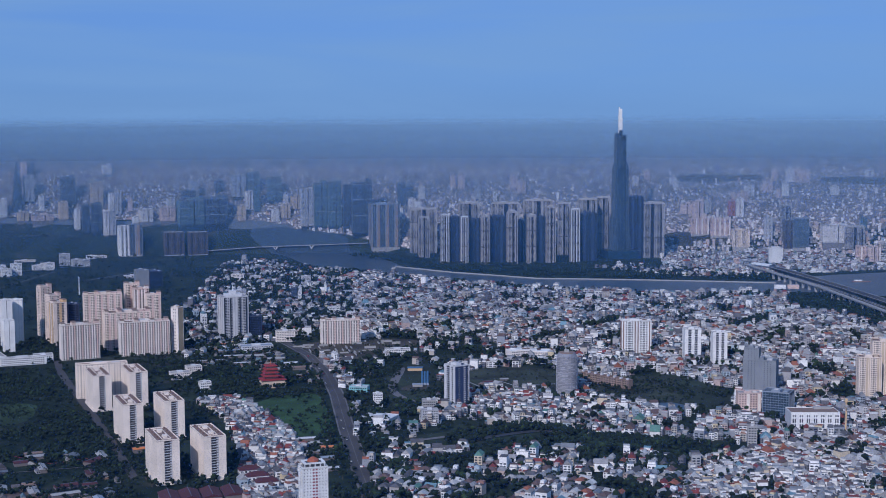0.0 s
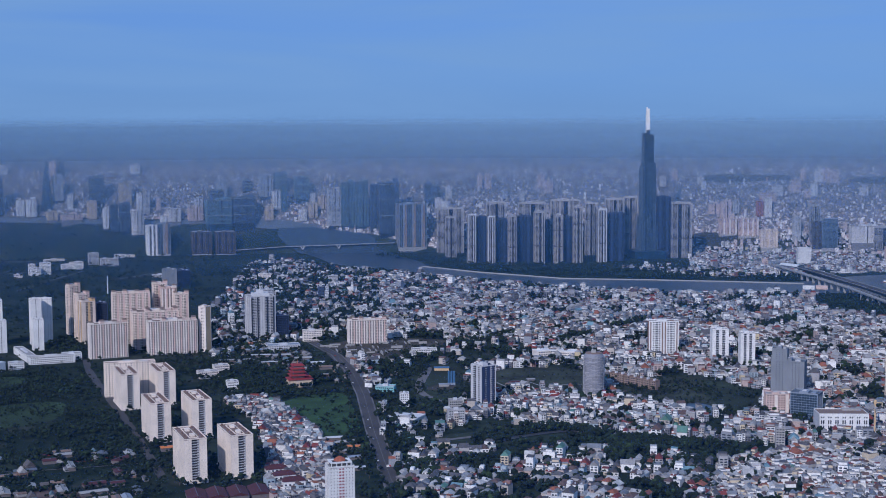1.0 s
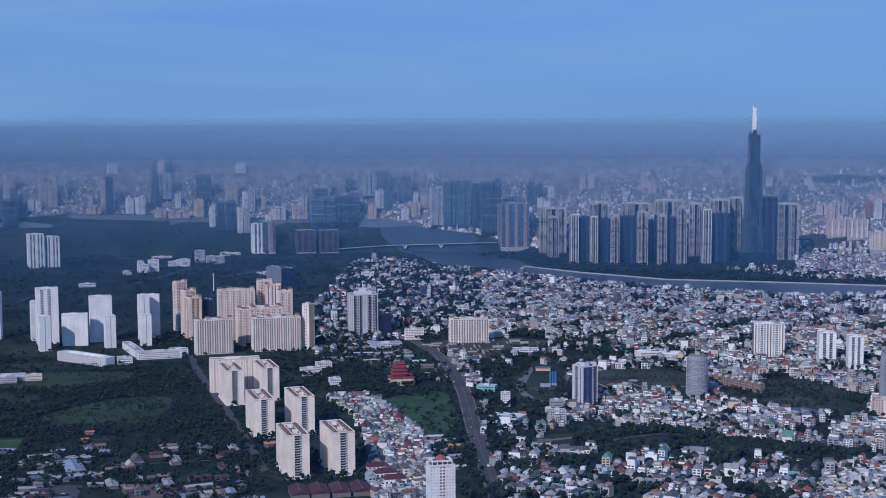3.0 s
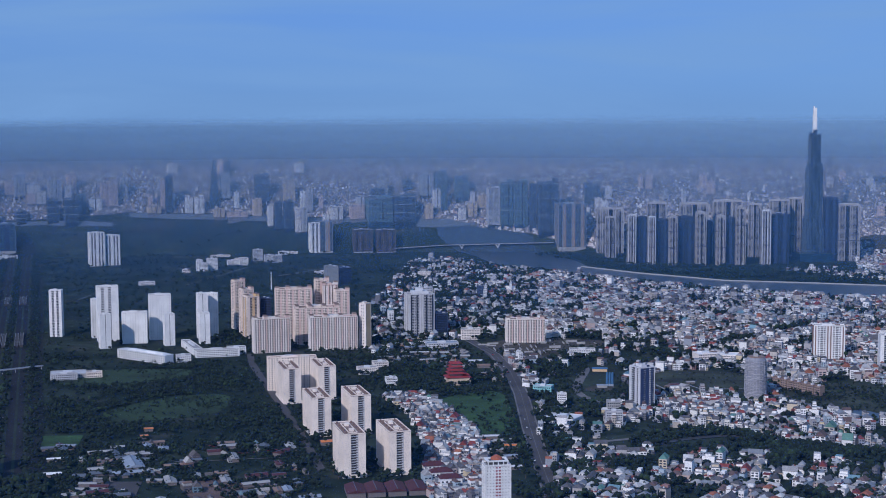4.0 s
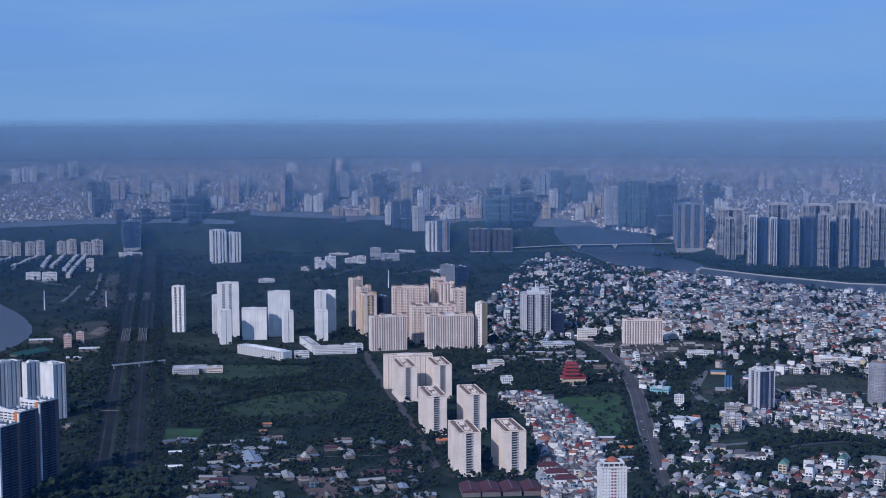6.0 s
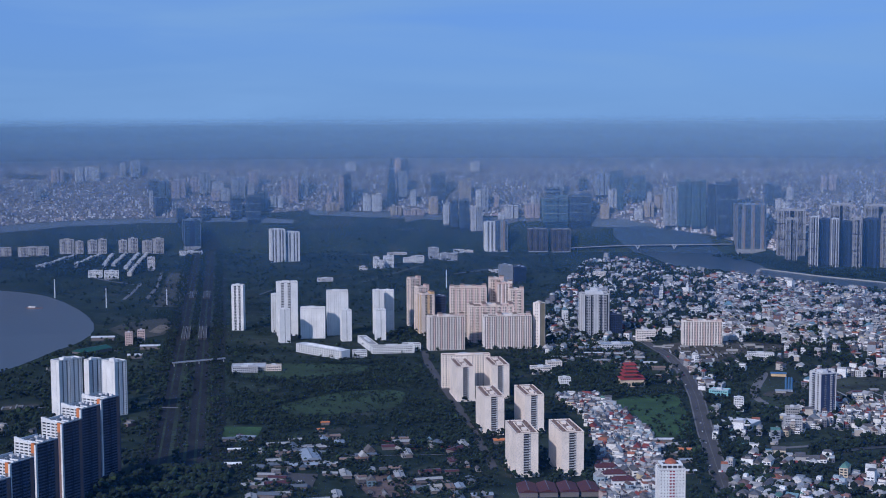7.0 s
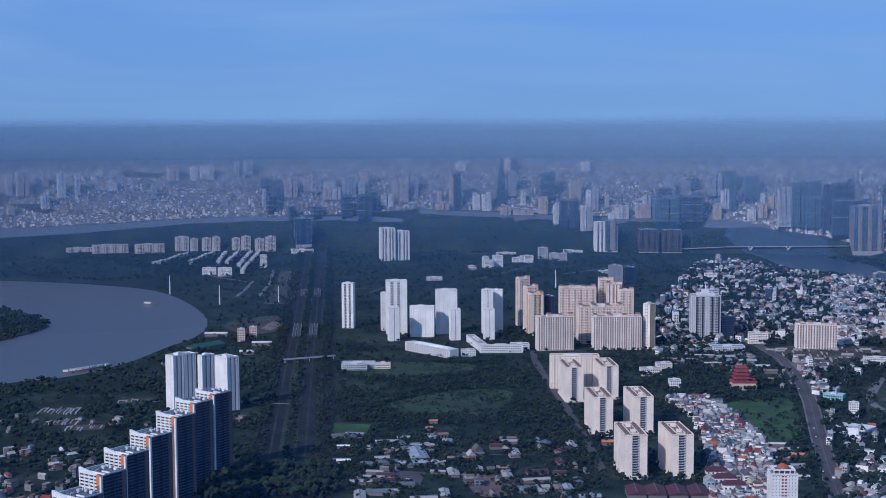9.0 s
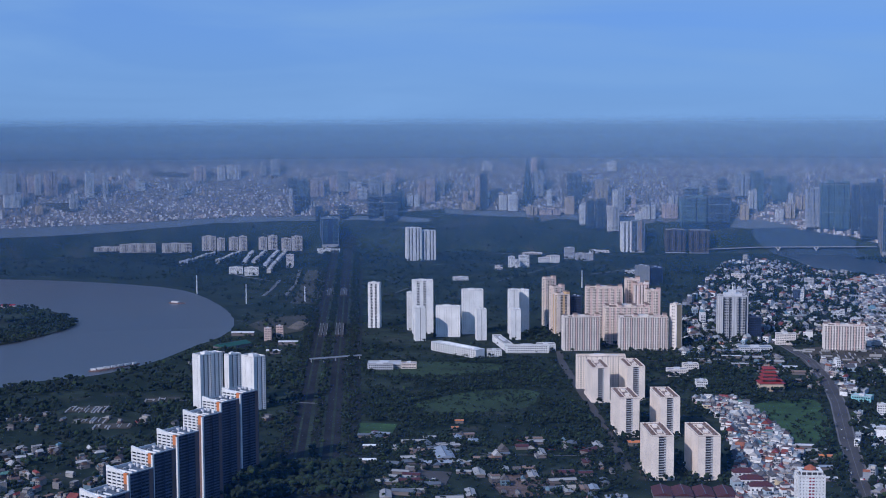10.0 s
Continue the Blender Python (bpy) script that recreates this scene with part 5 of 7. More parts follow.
def plots(poly, wide, deep, street, keep, blocked=True, leafy=1.0):
    """House plots along short streets whose direction changes from quarter to quarter: rows of x, y, turn."""
    xs, ys = [p[0] for p in poly], [p[1] for p in poly]
    seeds = rng.uniform((min(xs), min(ys)), (max(xs), max(ys)), (max(4, int((max(xs) - min(xs)) * (max(ys) - min(ys)) / 60000)), 2))
    found = []
    for k, (sx, sy) in enumerate(seeds):
        turn = rng.uniform(-0.6, 0.6)
        reach = 420
        rows = np.arange(-reach, reach, deep * 2 + street)
        cols = np.arange(-reach, reach, wide)
        u, v = np.meshgrid(cols, rows)
        for side in (0, deep * 1.02):
            a, b = u.ravel() + rng.normal(0, 0.7, u.size), v.ravel() + side + rng.normal(0, 1.8, u.size)
            x, y = sx + a * math.cos(turn) - b * math.sin(turn), sy + a * math.sin(turn) + b * math.cos(turn)
            near = ((x[:, None] - seeds[:, 0]) ** 2 + (y[:, None] - seeds[:, 1]) ** 2).argmin(1) == k
            patch = leafiness(x, y)
            ok = near & inside(poly, x, y) & (rng.random(x.size) < keep * np.clip(1.1 - 1.05 * leafy * np.maximum(0, patch - 0.15), 0.0, 1)) & clear_of_sites(x, y)
            if blocked:
                ok &= ~inside(SPARSE, x, y) | (rng.random(x.size) < 0.2)
                ok &= ~inside(SPARSE_NORTH, x, y) | (rng.random(x.size) < 0.36)
                for p in BLOCKED:
                    ok &= ~inside(p, x, y)
            found.append(np.stack([x[ok], y[ok], turn + rng.normal(0, 0.09, ok.sum()) + np.where(rng.random(ok.sum()) < 0.22, math.pi / 2, 0.0)], 1))
    return np.concatenate(found)


def boxes_mesh(name, c, mat_of, mats, backs=True):
    """Many upright boxes in one mesh: rows of x, y, turn, offset x, offset y, half width, half depth, z0, z1."""
    n = len(c)
    sx, sy = np.array([-1, 1, 1, -1] * 2), np.array([-1, -1, 1, 1] * 2)
    lx, ly = c[:, 3, None] + sx * c[:, 5, None], c[:, 4, None] + sy * c[:, 6, None]
    co, si = np.cos(c[:, 2, None]), np.sin(c[:, 2, None])
    z = np.where(np.arange(8) < 4, c[:, 7, None], c[:, 8, None])
    v = np.stack([c[:, 0, None] + lx * co - ly * si, c[:, 1, None] + lx * si + ly * co, z], -1).reshape(-1, 3)
    quad = np.array([(4, 5, 6, 7), (0, 1, 5, 4), (1, 2, 6, 5), (2, 3, 7, 6), (3, 0, 4, 7)])
    quad = quad if backs else quad[[0, 1, 2, 4]]
    f = (quad[None] + 8 * np.arange(n)[:, None, None]).reshape(-1, 4)
    return mesh_arrays(name, v, f, np.repeat(mat_of, len(quad)), mats)


def mesh_arrays(name, v, f, mat_of, mats):
    me = bpy.data.meshes.new(name)
    k = f.shape[1]
    me.vertices.add(len(v))
    me.vertices.foreach_set("co", np.ascontiguousarray(v, np.float32).ravel())
    me.loops.add(f.size)
    me.loops.foreach_set("vertex_index", np.ascontiguousarray(f, np.int32).ravel())
    me.polygons.add(len(f))
    me.polygons.foreach_set("loop_start", np.arange(0, f.size, k, dtype=np.int32))
    me.polygons.foreach_set("loop_total", np.full(len(f), k, np.int32))
    for m in mats:
        me.materials.append(m)
    me.polygons.foreach_set("material_index", np.ascontiguousarray(mat_of, np.int32))
    me.polygons.foreach_set("use_smooth", np.zeros(len(f), bool))
    me.update(calc_edges=True)
    return me


def many_houses(name, p, label, tall=1.0, wall="house_wall", size=1.0):
    """Rows of narrow town houses in one mesh: body, set-back top storey, roof slab, window openings and tanks."""
    n = len(p)
    hw, hd = rng.uniform(2.2, 3.1, n), rng.uniform(4.4, 6.6, n)
    big = rng.random(n) < 0.11
    hw, hd = np.where(big, hw * (2.0 if size < 1.25 else 1.15), hw) * size, np.where(big, hd * 1.15, hd) * (0.5 + 0.5 * size)
    h = rng.choice([4.2, 7.2, 10.4, 13.6, 17], n, p=[0.28, 0.42, 0.22, 0.07, 0.01]) * tall * rng.uniform(0.9, 1.1, n) * np.where(big & (rng.random(n) < 0.35), 1.7, 1.0)
    base = land_of(p)
    zero = np.zeros(n)
    rows, mats = [], []

    def add(mask, ox, oy, bw, bd, z0, z1, mat):
        q = np.stack([p[:, 0], p[:, 1], p[:, 2], zero + ox, zero + oy, zero + bw, zero + bd, base + z0, base + z1], 1)[mask]
        rows.append(q)
        mats.append(np.full(len(q), mat))

    every = np.ones(n, bool)
    add(every, 0, 0, hw, hd, -3, h, 0)
    add(every, 0, 0, hw + 0.12, hd + 0.12, h, h + 0.35, 1)
    back = rng.random(n) < 0.36
    shift = rng.uniform(-0.4, 0.4, n) * hd
    add(back, 0, shift, hw * 0.85, hd * 0.5, h + 0.35, h + 3.2, 0)
    add(back, 0, shift, hw * 0.95, hd * 0.56, h + 3.2, h + 3.5, 1)
    tank = rng.random(n) < 0.3
    add(tank, hw * 0.4, hd * 0.7, zero + 0.7, zero + 0.7, h + 0.35, h + 2.4, 1)
    lean = rng.random(n) < 0.45
    ox, oy = rng.uniform(-1, 1, n) * hw, rng.choice([-1, 1], n) * (hd + 0.6)
    low = np.minimum(h * 0.6, rng.uniform(2.6, 4.5, n))
    add(lean, ox, oy, hw * 0.7, zero + 1.9, -1, low, 0)
    add(lean, ox, oy, hw * 0.76, zero + 2.1, low, low + 0.25, 1)
    panes = []
    for level in range(5):
        has = h > level * 3.25 + 3
        for side in (-1,):
            for o in (-0.48, 0.48):
                panes.append(np.stack([p[:, 0], p[:, 1], p[:, 2], o * hw, side * (hd + 0.06), hw * 0.32, base + level * 3.25 + 0.9, base + level * 3.25 + 2.7], 1)[has])
    window_panes(name.replace("houses", "windows").replace("sheds", "shed_windows"), np.concatenate(panes))
    c, m = np.concatenate(rows), np.concatenate(mats)
    top = ~back & (rng.random(n) < 0.82)
    pitched(name.replace("houses", "roofs").replace("sheds", "shed_roofs"), p[top], hw[top] + 0.3, hd[top] + 0.3, (base + h)[top] + 0.35)
    ob = new(name, boxes_mesh(name, c, m, [M[wall], M["house_roof" if wall != "shed_wall" else wall]]))
    tagged(ob, label, "houses", kind="stuff")


def window_panes(name, c):
    """Dark window panes on house fronts and backs: rows of x, y, turn, offset x, offset y, half width, z0, z1."""
    n = len(c)
    lx, ly = c[:, 3, None] + np.array([-1, 1, 1, -1]) * c[:, 5, None], c[:, 4, None] + np.zeros(4)
    co, si = np.cos(c[:, 2, None]), np.sin(c[:, 2, None])
    z = np.stack([c[:, 6], c[:, 6], c[:, 7], c[:, 7]], 1)
    v = np.stack([c[:, 0, None] + lx * co - ly * si, c[:, 1, None] + lx * si + ly * co, z], -1).reshape(-1, 3)
    f = np.arange(4 * n).reshape(-1, 4)
    tagged(new(name, mesh_arrays(name, v, f, np.zeros(n), [M["glass"]])), "dark windows of town houses", "windows", kind="stuff")


def pitched(name, p, hw, hd, z):
    """Pitched roofs over house plots, in one mesh."""
    n = len(p)
    lx = np.stack([-hw, hw, hw, -hw, -hw * 0, hw * 0], 1)
    inset = rng.choice([1.0, 0.55], n, p=[0.8, 0.2])
    ly = np.stack([-hd, -hd, hd, hd, -hd * inset, hd * inset], 1)
    rise = hw * rng.uniform(0.6, 1.05, n)
    lz = np.stack([z, z, z, z, z + rise, z + rise], 1)
    co, si = np.cos(p[:, 2, None]), np.sin(p[:, 2, None])
    v = np.stack([p[:, 0, None] + lx * co - ly * si, p[:, 1, None] + lx * si + ly * co, lz], -1).reshape(-1, 3)
    tri = np.array([(0, 1, 4), (1, 2, 5), (1, 5, 4), (2, 3, 5), (3, 0, 4), (3, 4, 5)])
    f = (tri[None] + 6 * np.arange(n)[:, None, None]).reshape(-1, 3)
    tagged(new(name, mesh_arrays(name, v, f, np.zeros(len(f)), [M["house_roof" if "shed" not in name else "shed_wall"]])), "pitched red, brown and grey roofs of town houses", "roofs", kind="stuff")


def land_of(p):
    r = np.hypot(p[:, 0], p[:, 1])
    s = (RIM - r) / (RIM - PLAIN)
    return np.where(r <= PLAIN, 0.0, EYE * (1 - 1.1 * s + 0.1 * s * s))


ICO_V, ICO_F = None, None


def crown_shape():
    bm = bmesh.new()
    bmesh.ops.create_icosphere(bm, subdivisions=1, radius=1.0)
    v = np.array([q.co[:] for q in bm.verts])
    f = np.array([[q.index for q in fc.verts] for fc in bm.faces])
    bm.free()
    return v, f


def wood(name, x, y, label, size=1.0, clumps=3):
    """Many tree crowns, each of a few uneven leafy clumps, in one mesh."""
    v0, f0 = np.array(ICO_V), np.array(ICO_F)
    vs, fs, k = [], [], 0
    n = len(x)
    base = land_of(np.stack([x, y], 1))
    r = rng.uniform(1.8, 5.2, n) * size
    for c in range(clumps):
        rr = r * rng.uniform(0.4, 0.78, n)
        cx, cy = x + rng.normal(0, 0.6, n) * r, y + rng.normal(0, 0.6, n) * r
        cz = base + r * rng.uniform(0.8, 1.7, n)
        v = v0[None] * (rr[:, None, None] * rng.uniform(0.6, 1.25, (n, len(v0), 1))) * np.array([1, 1, 0.85]) + np.stack([cx, cy, cz], 1)[:, None]
        vs.append(v.reshape(-1, 3))
        fs.append((f0[None] + k + len(v0) * np.arange(n)[:, None, None]).reshape(-1, 3))
        k += n * len(v0)
    v, f = np.concatenate(vs), np.concatenate(fs)
    tagged(new(name, mesh_arrays(name, v, f, np.zeros(len(f)), [M["leaves"]])), label, "trees", kind="stuff")


def scatter(poly, count, avoid=()):
    xs, ys = [p[0] for p in poly], [p[1] for p in poly]
    x, y = rng.uniform(min(xs), max(xs), count * 3), rng.uniform(min(ys), max(ys), count * 3)
    ok = inside(poly, x, y) & clear_of_sites(x, y, 26) & (rng.random(count * 3) < np.clip(0.6 + 0.75 * np.sin(x * 0.019 + 2 * np.sin(y * 0.012)) * np.sin(y * 0.023 + 1), 0.12, 1))
    for p in avoid:
        ok &= ~inside(p, x, y)
    return x[ok][:count], y[ok][:count]


SPORTS = [(-770, 1690), (-715, 1725), (-735, 1808), (-805, 1798)]
ICO_V, ICO_F = crown_shape()
town = plots(HOUSING, 7.2, 14.0, 9.0, 0.86)
many_houses("town_houses", town, "dense rows of narrow white and grey town houses with mixed roofs", 1.05, size=1.22)
villas = plots(VILLAS, 12.5, 15.0, 10.0, 1.0, False)
villas = villas[np.argsort(np.hypot(villas[:, 0], villas[:, 1]))]
many_houses("villa_houses", villas[115:], "detached and paired villas with white gables and red roofs", 0.95, "villa_wall", 1.7)
many_houses("red_row_houses", plots(RED_ROWS, 7.5, 12.0, 7.0, 1.0, False, 0.2), "tight rows of white town houses with red and grey roofs", 0.95, "villa_wall", 1.25)
many_houses("dense_houses", plots(DENSE_ROOFS, 6.4, 10.0, 4.5, 1.0, False, 0.45), "crowded low houses under pale grey and white metal roofs", 0.62, "villa_wall", 1.12)
north = plots(NORTH_MIX, 13.0, 19.0, 16.0, 0.62, False)
many_houses("north_mixed_houses", north, "loose rows of pale houses and workshops among trees", 1.0, size=1.6)
many_houses("row_houses", plots(HOUSE_ROW, 6.6, 11, 5, 1.0, False, 0.0), "rows of pale grey town houses beside a meadow", 0.66)
many_houses("north_bank_houses", plots(HOUSING_NORTH, 7.5, 16, 8, 0.75), "dense low houses on the far river bank", 0.9)
many_houses("west_houses", plots(HOUSING_WEST, 7, 14, 8, 0.5, False), "loose rows of houses among trees", 0.7, "shed_wall")
many_houses("bank_houses", plots(BANK_WEST, 30, 26, 40, 0.16, False), "scattered pale houses among trees on the bank", 0.55, "shed_wall")
many_houses("sheds", plots(SHEDS, 9, 12, 14, 0.08, False), "crowded low sheds and workshops with grey and rusty roofs", 0.45, "shed_wall")

NORTH_BANK = [(-300, 4380), (-140, 4180), (-100, 4070), (30, 3910), (255, 3760), (480, 3715), (700, 3690), (860, 3660), (930, 3790), (700, 3960), (560, 4080), (300, 4090), (60, 4130), (-80, 4260), (-200, 4440)]
wood("north_bank_trees", *scatter(NORTH_BANK, 2200), "dark trees along the far river bank", 1.3)
many_houses("north_shore_houses", plots([(430, 4000), (560, 4080), (860, 3900), (860, 3760), (640, 3800)], 11, 17, 10, 0.6, False), "low white houses at the foot of the towers", 0.8)
wood("west_wood", *scatter(WOOD_WEST, 3400, (AVENUE, SPORTS, WEST_MEADOW, WEST_CLEARING)), "dense dark green woodland on waste land", 0.78)
wood("lane_wood", *scatter(WOOD_LANE, 2400, (AVENUE, LANE, SPORTS, SHEDS, WEST_MEADOW, WEST_CLEARING)), "dark green trees and scrub beside the lane", 0.8)
wood("north_trees", *scatter(NORTH_MIX, 2600, (ROAD, RUINS)), "dark garden trees and groves between houses", 1.5, 2)
ESTATE = [(-800, 2480), (-700, 2420), (-520, 2480), (-440, 2520), (-470, 2760), (-560, 2820), (-700, 2860), (-840, 2860)]
wood("estate_trees", *scatter(ESTATE, 900), "dark trees round the foot of the cream estate", 1.0, 2)
wood("villa_trees", *scatter(VILLAS, 1500), "dark garden trees between villas", 1.35, 2)
ROAD_SIDE = [(-189, 1802), (-164, 1890), (-130, 1878), (-86, 1543), (-133, 1536), (-156, 1686)]
wood("road_side_trees", *scatter(ROAD_SIDE, 260, (ROAD,)), "dark trees between the road and low yards", 1.0, 2)
wood("slab_trees", *scatter(SLAB_GREEN, 1500, (LANE, MEADOW, HOUSE_ROW)), "dark trees and scrub round the slab blocks")
many_houses("yard_sheds", plots([(-480, 2610), (-335, 2630), (-225, 2410), (-195, 2260), (-250, 2250), (-330, 2390), (-420, 2420)], 11, 13, 10, 0.42, False), "low grey and pale roofs of yards beside the road", 0.42, "shed_wall")
wood("pagoda_trees", *scatter(PAGODA_GROVE, 1300), "grove of dark trees round the pagoda")
TRACK_SIDE = [(-105, 2110), (-104, 2420), (-10, 2430), (0, 2190), (-30, 2100)]
wood("grove", *scatter(GROVE_MID, 240, (TRACK_SIDE,)), "grove of trees by the road")
GROVE_BUSH = [(-149, 2130), (-94, 2428), (-70, 2424), (-78, 2260), (-72, 2180), (-100, 2060), (-123, 2058)]
GROVE_EAST = [(-62, 2180), (-40, 2125), (0, 2195), (-12, 2330), (-30, 2345), (-18, 2260), (-16, 2205)]
wood("yard_bushes", *scatter(GROVE_EAST, 120), "scattered bushes round a builders' yard", 0.5)
wood("track_bushes", *scatter(GROVE_BUSH, 260), "low dark bushes between a road and a track", 0.7)
wood("canal_trees", *scatter(CANAL_BELT, 1500, (CANAL_SIDE, [(-40, 1800), (-40, 1900), (2, 1900), (2, 1770)])), "belt of dark trees along a canal")
def garden_trees(count):
    x, y = scatter(HOUSING, count, (RIVER, ROAD, MEADOW, VACANT, VACANT_EAST, GROVE_MID, CANAL_BELT, CANAL_BANK, RUINS, NORTH_MIX, VILLAS))
    keep = rng.random(len(x)) < (1 - 0.75 * inside(DENSE_ROOFS, x, y)) * np.clip(0.22 + 0.75 * (leafiness(x, y) + 0.05) + 0.5 * inside(SPARSE, x, y), 0.2, 1)
    return x[keep], y[keep]


wood("street_trees", *garden_trees(24000), "street and garden trees between houses", 1.4, 2)
wood("bank_trees", *scatter(BANK_WEST, 3500, (AVENUE, [(-1250, 1690), (-1265, 1800), (-1190, 1780), (-1170, 1690)], [(-1150, 1600), (-1170, 1700), (-1090, 1710), (-1070, 1600)], [(-1180, 1790), (-1190, 1890), (-1130, 1890), (-1110, 1790)])), "dark trees along the river bank", 1.25, 2)
wood("islet_trees", *scatter(ISLET, 900), "dark trees on the river point", 1.2)
wood("meadow_bushes", *scatter(MEADOW, 110), "bushes and young trees in an overgrown meadow", 0.7)
wood("ruin_scrub", *scatter(RUINS, 90), "scrub between ruined walls", 0.6)
wood("vacant_scrub", *scatter(VACANT_EAST, 380, (POND,)), "low scrub on vacant building land", 0.7)
wood("field_scrub", *scatter(VACANT, 120), "low scrub on a vacant field", 0.4)
wood("bridge_trees", *scatter(EAST_BELT, 700), "dark trees beneath the bridge approach", 1.3)
wood("meadow_scrub", *scatter([(-830, 1930), (-740, 2110), (-600, 2150), (-560, 1950), (-660, 1880), (-730, 1840)], 620), "low bushes in a clearing", 0.55, 2)
wood("clearing_scrub", *scatter([(-1000, 2260), (-880, 2310), (-730, 2330), (-700, 2210), (-830, 2120), (-930, 2110)], 420), "low bushes beside a school", 0.5, 2)
wood("shed_trees", *scatter(SHEDS, 900), "trees between sheds", 0.8)
wood("open_land_scrub", *scatter(OPEN_LAND, 3600, (AVENUE, WEST_RIVER)), "scrub and small trees on open land", 1.2, 2)


FAR_PARKS = ([(752, 4676), (898, 4649), (1065, 4624), (1056, 4641), (848, 4685), (763, 4692)], [(1233, 4576), (1337, 4540), (1433, 4511), (1438, 4529), (1326, 4567), (1248, 4585)],
             [(-2542, 4028), (-2440, 4082), (-2431, 4104), (-2548, 4045)], [(-2804, 3745), (-2687, 3791), (-2663, 3818), (-2720, 3808)], [(703, 4474), (781, 4450), (916, 4446), (902, 4471), (762, 4505), (711, 4502)])
for park in FAR_PARKS:
    sheet("far_park", park, M["field"], "dark belt of trees in the hazy far city", "park", up=1.6)


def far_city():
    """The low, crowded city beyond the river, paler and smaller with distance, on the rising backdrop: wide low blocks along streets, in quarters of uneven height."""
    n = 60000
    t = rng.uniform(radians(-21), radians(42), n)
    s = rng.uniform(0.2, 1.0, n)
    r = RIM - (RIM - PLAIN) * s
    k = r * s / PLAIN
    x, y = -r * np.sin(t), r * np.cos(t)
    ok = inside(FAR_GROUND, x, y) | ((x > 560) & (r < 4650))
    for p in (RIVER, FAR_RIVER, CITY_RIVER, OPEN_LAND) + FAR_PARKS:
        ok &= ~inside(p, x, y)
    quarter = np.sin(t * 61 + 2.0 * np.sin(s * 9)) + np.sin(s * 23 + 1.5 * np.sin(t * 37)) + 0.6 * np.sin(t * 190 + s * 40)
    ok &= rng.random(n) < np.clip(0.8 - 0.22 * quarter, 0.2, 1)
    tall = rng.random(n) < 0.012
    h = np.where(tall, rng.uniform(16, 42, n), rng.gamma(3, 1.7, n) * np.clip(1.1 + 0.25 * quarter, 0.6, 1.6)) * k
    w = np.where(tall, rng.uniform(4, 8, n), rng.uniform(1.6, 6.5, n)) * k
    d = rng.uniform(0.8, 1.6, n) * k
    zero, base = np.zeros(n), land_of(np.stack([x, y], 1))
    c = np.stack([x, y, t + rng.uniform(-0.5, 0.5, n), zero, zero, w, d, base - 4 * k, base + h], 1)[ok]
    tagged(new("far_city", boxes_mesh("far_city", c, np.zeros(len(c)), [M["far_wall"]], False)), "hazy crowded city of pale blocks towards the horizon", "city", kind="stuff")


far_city()


